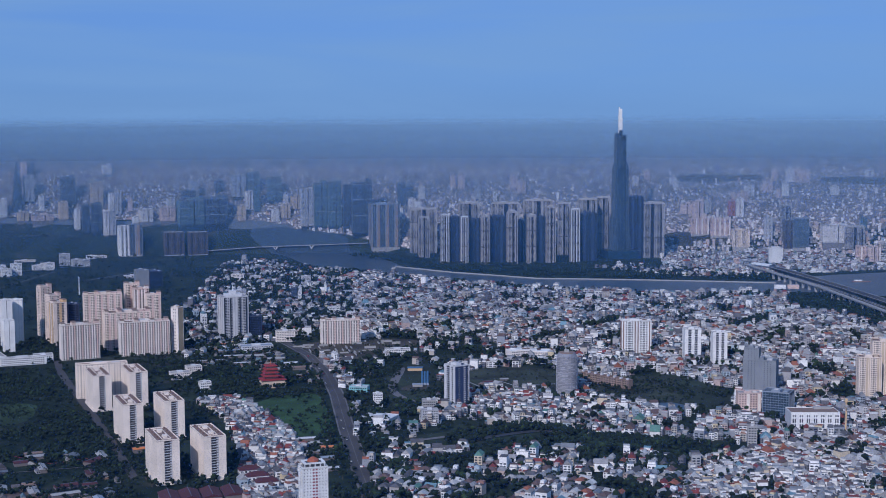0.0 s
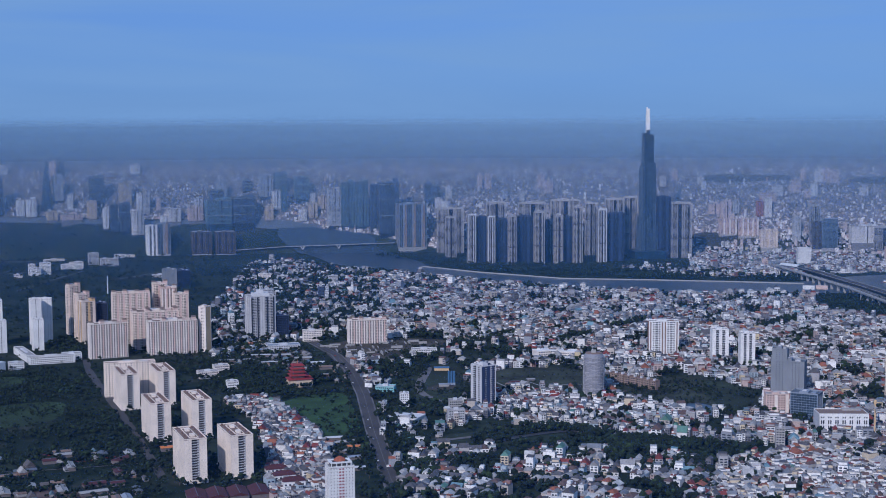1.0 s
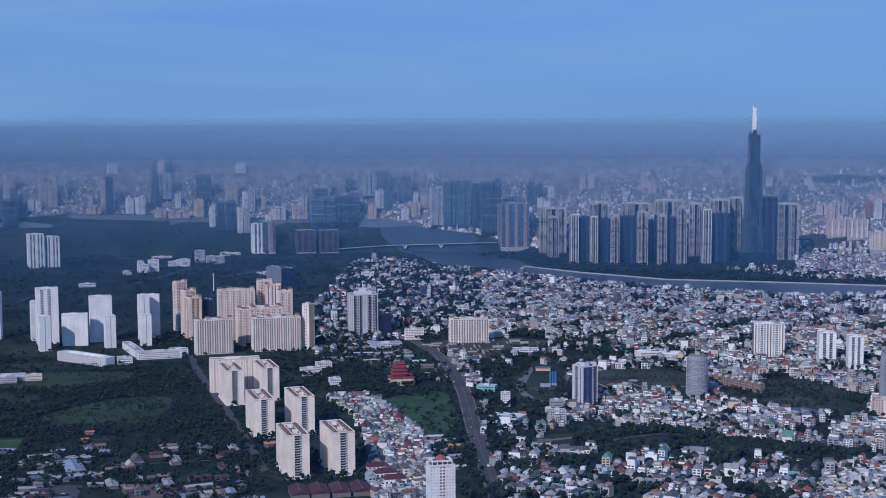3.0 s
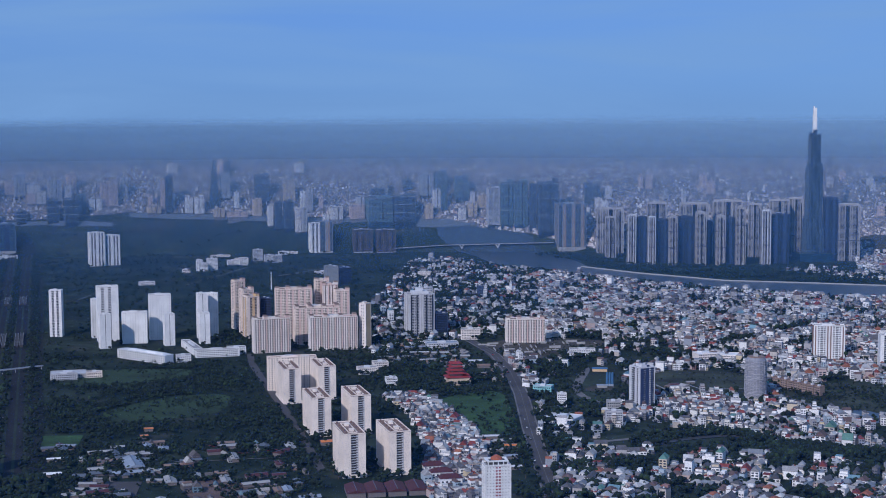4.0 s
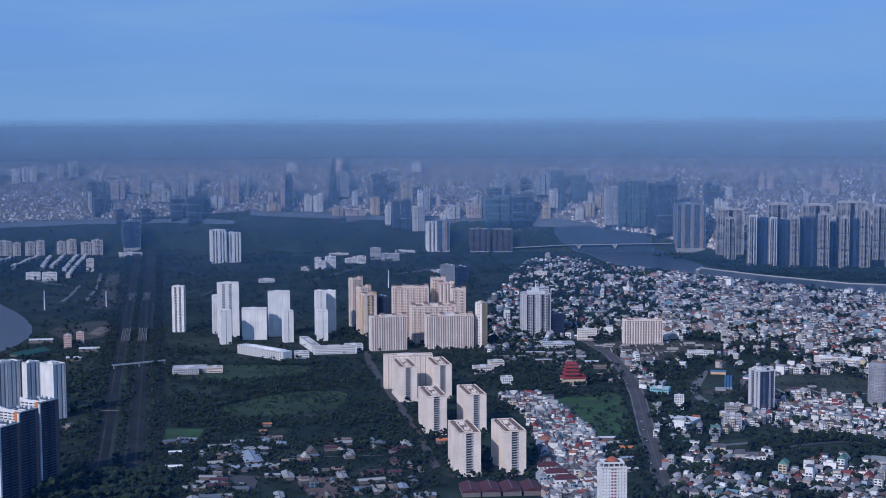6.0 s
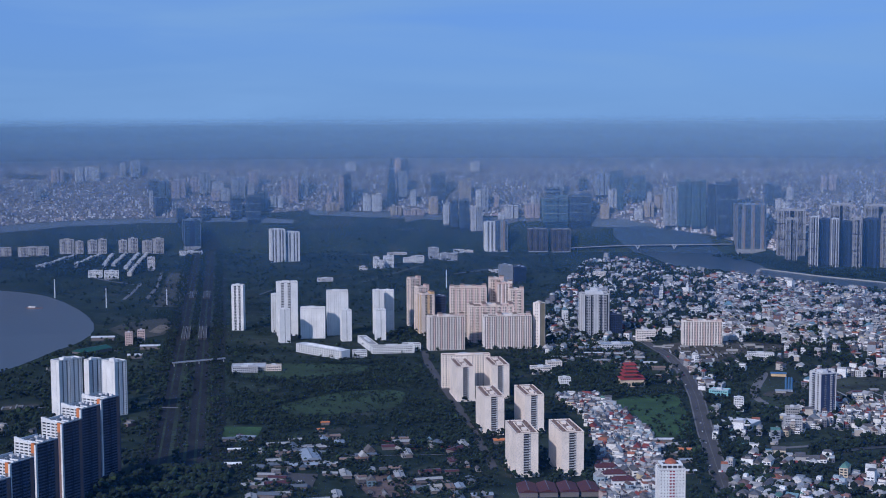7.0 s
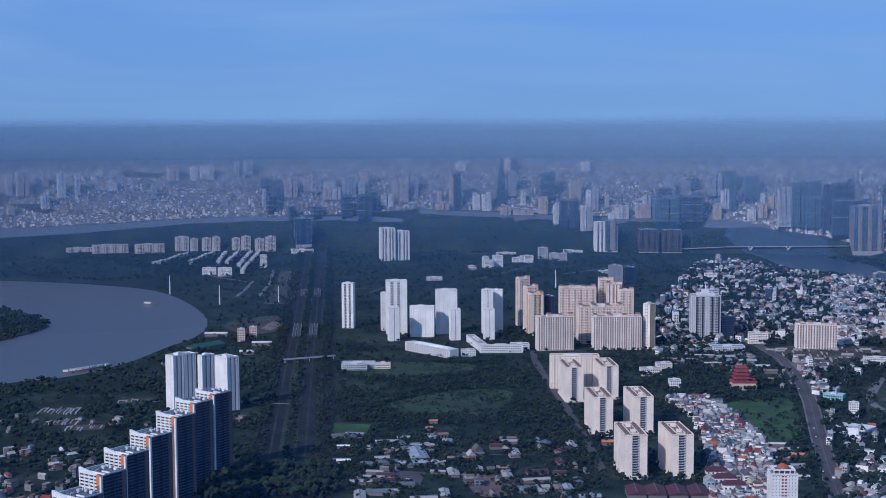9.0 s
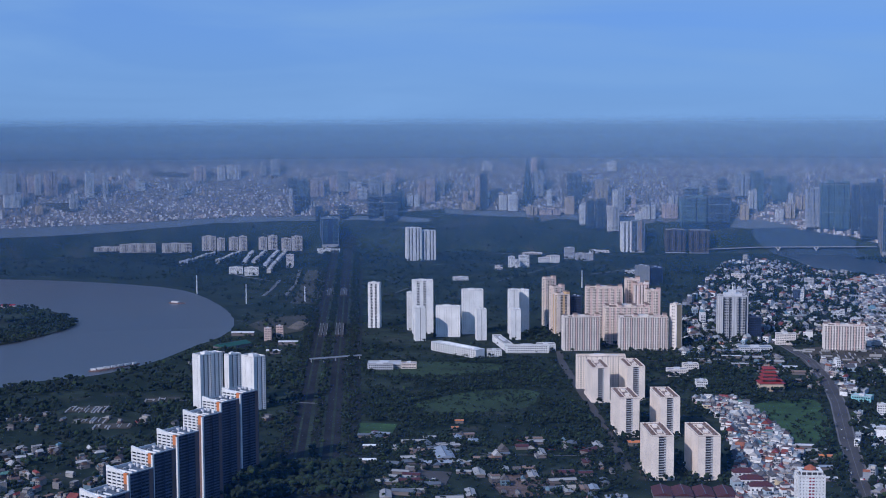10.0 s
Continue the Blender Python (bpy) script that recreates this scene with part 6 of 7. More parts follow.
# ---- the stepped row beside the avenue ----
def avenue_block(x, y):
    """A tall block with a white slanted crown, an orange corner and dark blue balconies along its side."""
    ob = thing("apartment_block", x, y, -15, "tall dark blue apartment block with white slanted crown and orange corner", "building", "stepped avenue blocks")
    w, d, h, f = 30.0, 31.0, 99.0, -19.0
    r = f + d
    block(ob, 0, f + d / 2, w, d, h, "avenue_dark", roof=False)
    part("lower_end_wall", Build().box(-w / 2, f - 0.9, 0, w / 2 - 6, f - 0.1, h - 24), M["brown"], ob, "dark brown lower end wall")
    for i in range(23, 30):
        part("end_balcony", Build().box(-w / 2, f - 0.9, i * 3.3 - 0.2, w / 2 - 6, f - 0.1, i * 3.3 + 1.5, 0, True), M["white"], ob)
    for k in range(4):
        part("end_pier", Build().box(-w / 2 + k * 6.6, f - 1.1, h - 24, -w / 2 + k * 6.6 + 1.4, f - 0.05, h), M["white"], ob)
    part("corner_recess", Build().box(w / 2 - 6, f - 0.8, 0, w / 2 - 1.4, f + 0.2, h - 9), M["brown"], ob, "brown recessed corner")
    part("corner_strip", Build().box(w / 2 - 6, f - 1.2, h - 9, w / 2 - 1.4, f + 0.2, h + 1.2), M["orange"], ob, "orange corner panel")
    part("corner_edge", Build().box(w / 2 - 1.4, f - 1.3, 0, w / 2 + 0.9, f + 1.0, h), M["white"], ob, "white corner edge")
    part("roof_slab", Build().box(-w / 2, f, h - 0.3, w / 2, r, h + 0.2), M["metal_roof"], ob)
    crown = Build()
    y0, y1 = f - 1.2, f + 1.2
    crown.v += [(-w / 2, y0, h), (w / 2 - 6, y0, h), (w / 2 - 6, y0, h + 1.2), (-w / 2, y0, h + 5.5), (-w / 2, y1, h), (w / 2 - 6, y1, h), (w / 2 - 6, y1, h + 1.2), (-w / 2, y1, h + 5.5)]
    crown.f += [(0, 1, 2, 3), (7, 6, 5, 4), (3, 2, 6, 7), (0, 3, 7, 4), (1, 5, 6, 2)]
    crown.m += [0] * 5
    part("slanted_crown", crown, M["white"], ob, "white slanted roof crown")
    part("roof_beam", Build().box(-w * 0.1, f + 1, h + 1.6, w / 2 + 3, f + 2.6, h + 2.8, 0, True).box(w * 0.2, f + 8, h + 1.6, w / 2 + 2, f + 9.4, h + 2.8, 0, True), M["white"], ob)
    part("lower_band", Build().box(-w / 2 - 0.3, f - 1.5, h - 27, w / 2 - 6, f - 0.2, h - 22.6, 0, True), M["rust_brown"], ob, "rust-brown band under the white end wall")
    part("side_parapet", Build().box(-w / 2, f + 1.2, h, -w / 2 + 0.8, r, h + 2.4).box(w / 2 - 0.6, f + 1.2, h, w / 2, r, h + 1.2), M["pale_grey"], ob)
    gen = random.Random(8)
    for k in range(20):
        cx, cy, a = gen.uniform(-w * 0.44, w * 0.40), gen.uniform(f + 3, r - 2), gen.uniform(0.5, 2.0)
        part("roof_unit", Build().box(cx - a, cy - a * 0.8, h + 0.2, cx + a, cy + a * 0.8, h + gen.uniform(1.2, 3.4)), M[gen.choice(["pale_grey", "grey", "white", "metal_roof"])], ob)
    part("stair_block", Build().box(-w / 2 + 1, r, 0, w / 2 - 14, r + 8, h - 4), M["brown"], ob, "brown recessed stair block")
    return ob


first_block = avenue_block(-710, 1042)
for x, y in ((-736, 1122), (-757, 1197), (-776, 1275), (-800, 1368), (-819, 1443), (-823, 1498)):
    copy_thing(first_block, pose(x, y, 0, 0, 0, -15))


# ---- carriageways, trees and bridges ----
def strip(name, pts, wide, mat, label, category, up=0.8, kind="structure"):
    """A road strip of even width along a line of points."""
    v, f = [], []
    for i, (x, y) in enumerate(pts):
        a, b = Vector(pts[max(0, i - 1)]), Vector(pts[min(len(pts) - 1, i + 1)])
        side = (b - a).normalized()
        side = Vector((side.y, -side.x)) * wide / 2
        z = land(math.hypot(x, y)) + up
        v += [(x - side.x, y - side.y, z), (x + side.x, y + side.y, z)]
        if i:
            f.append((2 * i - 2, 2 * i - 1, 2 * i + 1, 2 * i))
    me = bpy.data.meshes.new(name)
    me.from_pydata(v, [], f)
    me.materials.append(mat)
    return tagged(new(name, me), label, category, kind=kind)


AV0, AV1 = Vector((-690, 1409)), Vector((-1880, 4100))
AV_SIDE = Vector((AV1 - AV0).normalized().yx)
AV_SIDE.y = -AV_SIDE.y


def along(offset, start=0.0, end=1.0, n=24):
    return [tuple(AV0 + (AV1 - AV0) * (start + (end - start) * i / n) + AV_SIDE * offset) for i in range(n + 1)]


for off, wide in ((-31, 8), (-19, 9), (14, 9), (27, 8)):
    strip("carriageway", along(off), wide, M["avenue_asphalt"], "grey asphalt carriageway of the avenue", "road", 0.9)
for off, wide in ((-25, 3.4), (-11, 6), (7, 4), (20.5, 3.6), (34, 5)):
    strip("median", along(off), wide, M["scrub"], "green planted strip between carriageways", "verge", 0.8)
for s0, s1, off in ((0.40, 0.455, -16), (0.40, 0.455, 17), (0.615, 0.66, -14), (0.615, 0.66, 19)):
    deck = thing("flyover", *(AV0 + (AV1 - AV0) * s0 + AV_SIDE * off), 0, "pale concrete flyover deck on the avenue", "bridge", "avenue flyovers")
    way = (AV1 - AV0) * (s1 - s0)
    n = way.normalized()
    for o in (-4.5, 4.5):
        q = Vector((n.y, -n.x)) * o
        ang = math.degrees(math.atan2(n.y, n.x))
        part("deck", Build().box(0, -3.2, 1, way.length, 3.2, 4.5, 0, True), M["asphalt"], deck, m=pose(q.x, q.y, 0, 0, 0, ang))
        part("barrier", Build().box(0, -3.3, 4.5, way.length, -2.9, 5.6).box(0, 2.9, 4.5, way.length, 3.3, 5.6), M["concrete"], deck, m=pose(q.x, q.y, 0, 0, 0, ang))


crossing = thing("footbridge", -1076, 2206, 0, "thin pale footbridge across the avenue on piers", "bridge")
span = Vector((-1006, 2273)) - Vector((-1076, 2206))
turn = math.degrees(math.atan2(span.y, span.x))
part("deck", Build().box(0, -2.2, 6.5, span.length, 2.2, 7.4, 0, True), M["roof_grey"], crossing, m=pose(0, 0, 0, 0, 0, turn))
part("railing", Build().box(0, -2.2, 7.4, span.length, -2.0, 8.6).box(0, 2.0, 7.4, span.length, 2.2, 8.6), M["steel"], crossing, m=pose(0, 0, 0, 0, 0, turn))
for u in (0.03, 0.27, 0.5, 0.73, 0.97):
    part("pier", Build().box(-0.6, -1.2, 0, 0.6, 1.2, 6.5), M["concrete"], crossing, m=pose(span.x * u, span.y * u, 0, 0, 0, turn))


def rows_of_trees():
    xs, ys = [], []
    for off in (-53, -47, -41, -37, -5, -1, 3, 39, 44, 49, 54):
        for x, y in along(off, n=250):
            if rng.random() < 0.8:
                xs.append(x + rng.normal(0, 1.6)), ys.append(y + rng.normal(0, 1.6))
    for off in (-36, 33):
        for x, y in along(off, 0, 0.45, n=130):
            if rng.random() < 0.6:
                xs.append(x + rng.normal(0, 1.2)), ys.append(y + rng.normal(0, 1.2))
    return np.array(xs), np.array(ys)


NEAR_AVENUE = [(-767, 1359), (-806, 1493), (-773, 1534), (-698, 1561), (-622, 1411)]
# Dense trees added to darken this end of the avenue.
wood("avenue_grove", *scatter(NEAR_AVENUE, 420), "dense dark trees over the near end of the avenue", 1.5)
wood("avenue_trees", *rows_of_trees(), "dark rows of trees between the avenue's carriageways", 0.95, 2)


def viaduct(name, pts, wide, z, mat, label, gap=38.0):
    """A bridge deck on piers along a line of points."""
    ob = thing(name, pts[0][0], pts[0][1], 0, label, "bridge")
    x0, y0 = pts[0]
    for (ax, ay), (bx, by) in zip(pts, pts[1:]):
        length, ang = math.hypot(bx - ax, by - ay), math.degrees(math.atan2(by - ay, bx - ax))
        at = pose(ax - x0, ay - y0, 0, 0, 0, ang)
        part("deck", Build().box(-0.5, -wide / 2, z - 1.8, length + 0.5, wide / 2, z, 0, True), mat, ob, m=at)
        part("parapet", Build().box(0, -wide / 2, z, length, -wide / 2 + 0.5, z + 1.2).box(0, wide / 2 - 0.5, z, length, wide / 2, z + 1.2), M["concrete"], ob, m=at)
        for k in range(max(1, int(length / gap))):
            part("pier", Build().box(-1.4, -wide * 0.3, -1, 1.4, wide * 0.3, z - 3.4).box(-1.8, -wide * 0.45, z - 3.4, 1.8, wide * 0.45, z - 1.7, 0, True), M["concrete"], ob, m=at @ pose((k + 0.5) * length / max(1, int(length / gap)), 0, 0))
    return ob


viaduct("road_bridge", [(898, 4010), (940, 3777), (984, 3392), (1006, 3156), (1022, 2960)], 26, 14, M["asphalt"], "wide road bridge over the river on concrete piers")
viaduct("rail_viaduct", [(858, 3928), (871, 3808), (922, 3394), (946, 2952), (953, 2787)], 11, 17, M["concrete"], "grey rail viaduct beside the road bridge")
viaduct("ramp", [(880, 3950), (905, 3700), (955, 3380), (972, 3100), (985, 2900)], 8, 11, M["asphalt"], "narrow slip road beside the bridge")


def far_bridge():
    """A thin white bridge across the river bend, with two pairs of slanted piers."""
    ob = thing("river_bridge", -500, 4480, 0, "thin pale bridge over the river bend with slanted piers", "bridge")
    pts = [(-757, 4440), (-598, 4474), (-333, 4508), (-245, 4516)]
    for (ax, ay), (bx, by) in zip(pts, pts[1:]):
        za, zb = land(math.hypot(ax, ay)) + 9, land(math.hypot(bx, by)) + 9
        length, ang = math.hypot(bx - ax, by - ay), math.degrees(math.atan2(by - ay, bx - ax))
        tilt = math.degrees(math.atan2(zb - za, length))
        part("deck", Build().box(0, -6, -1.0, length, 6, 0.3, 0, True), M["tower_grey"], ob, m=pose(ax + 500, ay - 4480, za, 0, 0, ang) @ pose(0, 0, 0, 0, -tilt, 0))
    for x, y in ((-540, 4482), (-425, 4497)):
        z = land(math.hypot(x, y))
        for lean in (-32, 32):
            part("pier", Build().box(-1.6, -3, -2, 1.6, 3, 13, 0, True), M["grey"], ob, m=pose(x + 500, y - 4480 - 8, z - 1, 0, lean, 8))


far_bridge()


def quay():
    pts = [(-139, 4041), (25, 3886), (252, 3726), (476, 3691), (693, 3645), (864, 3601)]
    ob = thing("river_quay", 0, 0, 0, "long pale concrete quay wall along the river", "quay wall")
    for (ax, ay), (bx, by) in zip(pts, pts[1:]):
        ang, length = math.degrees(math.atan2(by - ay, bx - ax)), math.hypot(bx - ax, by - ay)
        part("wall", Build().box(0, -1.4, -1, length + 1, 1.4, 3.2), M["concrete"], ob, m=pose(ax, ay, 0, 0, 0, ang))


quay()


# ---- single landmarks ----
def pagoda(x, y):
    ob = thing("pagoda", x, y, 18, "red tiered pagoda with upturned roofs on a cream base", "pagoda")
    part("base", Build().box(-19, -15, 0, 19, 15, 8), M["tan"], ob)
    part("gallery", Build().box(-18, -14, 8, 18, 14, 13), M["tan"], ob)
    for k in range(7):
        part("window", Build().box(-17 + k * 5, -15.3, 2, -14.4 + k * 5, -14.9, 6), M["glass"], ob)
    part("lower_roof", Build().hip(-21, -16, 21, 16, 12.5, 17, 0, 0.3), M["temple_red"], ob)
    part("side_roof", Build().hip(4, -11, 18, 10, 16, 20, 0, 0.3), M["temple_red"], ob)
    size, z = 14.5, 15.0
    for k in range(4):
        part("tier", Build().box(-3 - size * 0.68, -size * 0.68, z, -3 + size * 0.68, size * 0.68, z + 3.8), M["tan"], ob)
        part("tier_roof", Build().prism([(-3 - size, -size), (-3 + size, -size), (-3 + size, size), (-3 - size, size)], z + 3.6, z + 5.8, 0, 0.66), M["temple_red"], ob)
        z += 5.3
        size *= 0.9
    part("finial", Build().prism(circle(0.7, 6, -3, 0), z, z + 7, 0, 0.1), M["orange"], ob)


pagoda(-277, 2228)


def school(x, y):
    ob = thing("school", x, y, -30, "long white four-storey school with arcaded front", "school building")
    part("core", Build().box(-62, -9, 0, 62, 9, 15), M["shade"], ob)
    for i in range(4):
        part("gallery", Build().box(-63, -10.5, i * 3.8, 63, -9, i * 3.8 + 1.3, 0, True), M["white"], ob)
    for k in range(26):
        part("pier", Build().box(-62.6 + k * 5, -10.4, 0, -61.2 + k * 5, -9, 15), M["white"], ob)
    part("end_wall", Build().box(-64, -10.6, 0, -62, 10, 16).box(62, -10.6, 0, 64, 10, 16), M["white"], ob)
    part("roof", Build().box(-64, -11, 15, 64, 11, 16.2, 0, True), M["pale_grey"], ob)
    part("roof_canopy", Build().box(-40, -5, 16.2, 52, 6, 18), M["white"], ob)


school(-862, 2385)


def low_block(x, y, rot, w, d, h, label, wall="white", roof="roof_grey", group="", name="low_building", floors=None):
    """A low flat-roofed building with window bands, parapet and rooftop boxes."""
    ob = thing(name, x, y, rot, label, "building", group)
    part("wall", Build().box(-w / 2, -d / 2, 0, w / 2, d / 2, h), M[wall], ob)
    n = floors or max(1, round(h / 3.6))
    for i in range(n):
        z = h * (i + 0.35) / n
        bands = Build()
        panes = max(3, round(w / 3.6))
        for k in range(panes):
            u = -w * 0.46 + (k + 0.5) * w * 0.92 / panes
            for y0 in (-d / 2 - 0.1, d / 2 - 0.1):
                bands.box(u - w * 0.3 / panes, y0, z, u + w * 0.3 / panes, y0 + 0.2, z + h / n * 0.42)
        part("window_band", bands, M["glass"], ob)
    part("roof", Build().box(-w / 2 - 0.3, -d / 2 - 0.3, h, w / 2 + 0.3, d / 2 + 0.3, h + 0.5, 0, True), M[roof], ob)
    part("parapet", Build().ring(-w / 2, -d / 2, w / 2, d / 2, h + 0.5, h + 1.3, 0.4), M[wall], ob)
    part("roof_box", Build().box(-w * 0.15, -d * 0.2, h + 0.5, w * 0.12, d * 0.2, h + 3.2), M["pale_grey"], ob)
    return ob


def shed(x, y, rot, w, d, h, label, roof, wall="shed_brown", group=""):
    """A long low shed under a pitched metal roof."""
    ob = thing("shed", x, y, rot, label, "shed", group)
    part("wall", Build().box(-w / 2, -d / 2, 0, w / 2, d / 2, h), M[wall], ob)
    part("roof", Build().gable(-w / 2 - 0.8, -d / 2 - 0.8, w / 2 + 0.8, d / 2 + 0.8, h, h + d * 0.16), M[roof], ob)
    part("ridge", Build().box(-w / 2 - 0.8, -0.4, h + d * 0.16 - 0.3, w / 2 + 0.8, 0.4, h + d * 0.16 + 0.25, 0, True), M["metal_roof"], ob)
    return ob


low_block(-812, 2497, 30, 16, 110, 12, "white arm of a low courtyard building")
low_block(-745, 2440, 20, 80, 14, 13, "white front of a low courtyard building with terraces")
low_block(-720, 2478, 20, 34, 24, 11, "white wing of a low courtyard building")
low_block(-790, 2382, 22, 26, 20, 11, "small white pavilion with hipped roof beside a school")
low_block(-936, 2215, 22, 58, 40, 7, "wide low grey market hall by the avenue", "concrete", "grey")
low_block(-891, 2217, 22, 26, 14, 9, "low yellow-cream building by the avenue", "cream")
low_block(-932, 2187, 22, 44, 12, 10, "low grey frontage of a market hall", "grey")
low_block(-92, 1960, -22, 46, 36, 8, "broad pale hall with white roof beside the road", "pale_grey", "pale_grey")
low_block(-134, 2185, -10, 30, 18, 8, "pale house with turquoise front beside the road", "turquoise", "grey")
low_block(-146, 2246, -10, 30, 26, 6, "low grey workshop beside the road", "grey", "concrete")
low_block(-84, 2520, 6, 46, 18, 12, "white two-part block behind building sites", "white")
low_block(-99, 2065, 5, 14, 12, 20, "slender white house with bare side wall", "white")
low_block(-22, 2040, 5, 20, 16, 15, "bare grey concrete house among villas", "concrete")
low_block(-380, 2190, 20, 18, 16, 15, "small white house alone among trees", "white")
low_block(-440, 2300, 22, 34, 20, 11, "pale housing behind the slab row", "warm_white")
low_block(-425, 2340, 22, 26, 18, 14, "pale housing behind the slab row", "warm_white")
low_block(-560, 2310, 20, 48, 18, 9, "low pale buildings between estates", "warm_white")
low_block(160, 2495, -4, 78, 30, 12, "broad white-roofed temple hall", "warm_white", "white")
low_block(135, 2480, 22, 40, 24, 16, "white-roofed side wing of a temple", "warm_white", "white")
low_block(-350, 2580, 16, 60, 26, 10, "low block with blue metal roof", "pale_grey", "steel")
for k in range(9):
    low_block(222 + k * 9, 2284 - k * 11, -40, 11, 13, 14, "unfinished brown concrete row house", "bronze", "brown", "unfinished row houses")
low_block(640, 1935, -16, 22, 18, 22, "bare grey concrete frame beside a white hall", "concrete")
low_block(405, 1800, -8, 12, 12, 27, "weathered concrete tower house above low roofs", "concrete")
def station(x, y, rot):
    ob = thing("station_hall", x, y, rot, "pale station hall with broad curved roof by the bridge", "station")
    part("hall", Build().box(-34, -11, 0, 34, 11, 15), M["steel"], ob)
    roof = Build()
    n = 10
    for i in range(n + 1):
        a = math.pi * i / n
        roof.v += [(-38, -14 * math.cos(a), 15 + 5 * math.sin(a)), (38, -14 * math.cos(a), 15 + 5 * math.sin(a))]
        if i:
            roof.f.append((2 * i - 2, 2 * i - 1, 2 * i + 1, 2 * i))
            roof.m.append(0)
    part("roof", roof, M["white"], ob)


station(905, 3915, -62)
low_block(845, 3990, -12, 16, 14, 26, "small pink round-topped pavilion", "pink", "pink")
low_block(880, 4035, -10, 36, 26, 16, "blue and white round-cornered building by the bridge foot", "steel")
for x, y in ((-312, 1549), (-290, 1556), (-267, 1563), (-244, 1570)):
    shed(x, y, 107, 40, 21, 6, "maroon metal-roofed warehouse in a row below the slabs", "maroon", group="maroon warehouses")
shed(-392, 1786, 23, 26, 12, 5, "small building under an orange tiled roof", "orange")
shed(-49, 2366, 2, 25, 11, 5, "yellow site shed under a blue metal roof", "silo_blue", "ochre")
shed(-42, 2222, 4, 16, 9, 4, "low open shed beside cement silos", "steel", "concrete")
for k in range(3):
    silo = thing("silo", -34.5 + k * 4.3, 2233, 0, "blue cement silo on a batching yard", "silo", "blue silos")
    part("body", Build().prism(circle(1.8, 12), 4, 22).prism(circle(1.8, 12), 22, 23.5, 0, 0.3), M["silo_blue"], silo)
    part("leg_frame", Build().ring(-1.9, -1.9, 1.9, 1.9, 0, 4, 0.4), M["steel"], silo)


def mast(x, y, h):
    ob = thing("mast", x, y, 0, "tall thin white lattice mast on open land", "mast", "white masts")
    part("shaft", Build().prism(circle(1.6, 6), 0, h * 0.5, 0, 0.8).prism(circle(1.28, 6), h * 0.5, h, 0, 0.7), M["white"], ob)
    for z in (0.3, 0.6, 0.9):
        part("collar", Build().prism(circle(2.0, 6), h * z, h * z + 1.2), M["pale_grey"], ob)


for x, y, h in ((-1775, 3008, 47), (-1566, 2877, 46), (-1449, 2949, 38), (-894, 3400, 48)):
    mast(x, y, h)


def tapered_tower():
    """The slim distant tower with a bulging glass body and a round landing deck."""
    ob = thing("skyscraper", -1362, 4462, 17, "slim tapering dark glass skyscraper with round sky deck", "skyscraper", z=136)
    for k in range(10):
        a, b = 17.0 - 14.5 * (k / 10) ** 1.7, 17.0 - 14.5 * ((k + 1) / 10) ** 1.7
        part("storeys", Build().prism(circle(a, 12), k * 16.4, (k + 1) * 16.4, 0, b / a), M["blue_glass"], ob)
    part("deck", Build().prism(circle(7, 12, 9, -4), 128, 130), M["pale_grey"], ob)
    part("spire", Build().prism(circle(1.6, 6), 164, 182, 0, 0.2), M["pale_grey"], ob)
    part("foundation", Build().prism(circle(11, 12), -30, 0), M["concrete"], ob)


tapered_tower()


def tower_crane(x, y, h, rot, z=0.0):
    ob = thing("tower_crane", x, y, rot, "thin ochre tower crane beside a building", "crane", z=z)
    part("mast", Build().box(-0.9, -0.9, 0, 0.9, 0.9, h), M["ochre"], ob)
    part("jib", Build().box(-12, -0.6, h - 2, 34, 0.6, h - 0.6, 0, True), M["ochre"], ob)
    part("counterweight", Build().box(-12, -1.2, h - 5, -8, 1.2, h - 2, 0, True), M["concrete"], ob)
    part("cab", Build().box(-1.5, -1.5, h, 1.5, 1.5, h + 5), M["ochre"], ob)


tower_crane(546, 1862, 46, 75)


def boat(x, y, rot, size, label):
    ob = thing("boat", x, y, rot, label, "boat")
    hull = [(-size, -size * 0.16), (size * 0.7, -size * 0.16), (size, 0), (size * 0.7, size * 0.16), (-size, size * 0.16)]
    part("hull", Build().prism(hull, 0.4, 2.6, 0, 1.05), M["brown"], ob)
    part("deck_house", Build().box(-size * 0.7, -size * 0.11, 2.6, size * 0.1, size * 0.11, 5.4), M["white"], ob)
    part("roof", Build().box(-size * 0.75, -size * 0.13, 5.4, size * 0.2, size * 0.13, 5.9, 0, True), M["pale_grey"], ob)


shed(-2051, 2633, 30, 30, 14, 7, "red-roofed pavilion on the wooded river point", "red", "warm_white")
boat(-1722, 2828, 8, 20, "dark cargo barge with white deckhouse on the river")
boat(1094, 3625, -12, 24, "white river boat with canopy near the bridge")
for k in range(7):
    boat(-1388 + k * 5, 2008 + k * 13, 30 + k * 9, 11 + k % 3, "white moored river boat by the bank")


def billboard(x, y, rot, panel):
    ob = thing("billboard", x, y, rot, "large roadside billboard on steel legs", "billboard", "bridge billboards")
    part("panel", Build().box(-14, -0.6, 12, 14, 0.6, 22, 0, True), M[panel], ob)
    part("frame", Build().ring(-14.4, -0.9, 14.4, -0.5, 11.6, 12, 0.4).box(-14.4, -0.9, 22, 14.4, 0.9, 22.5), M["steel"], ob)
    for o in (-9, 9):
        part("leg", Build().box(o - 0.6, -0.6, 0, o + 0.6, 0.6, 12), M["steel"], ob)


billboard(826, 3392, -12, "white")
billboard(858, 3392, -12, "pink")

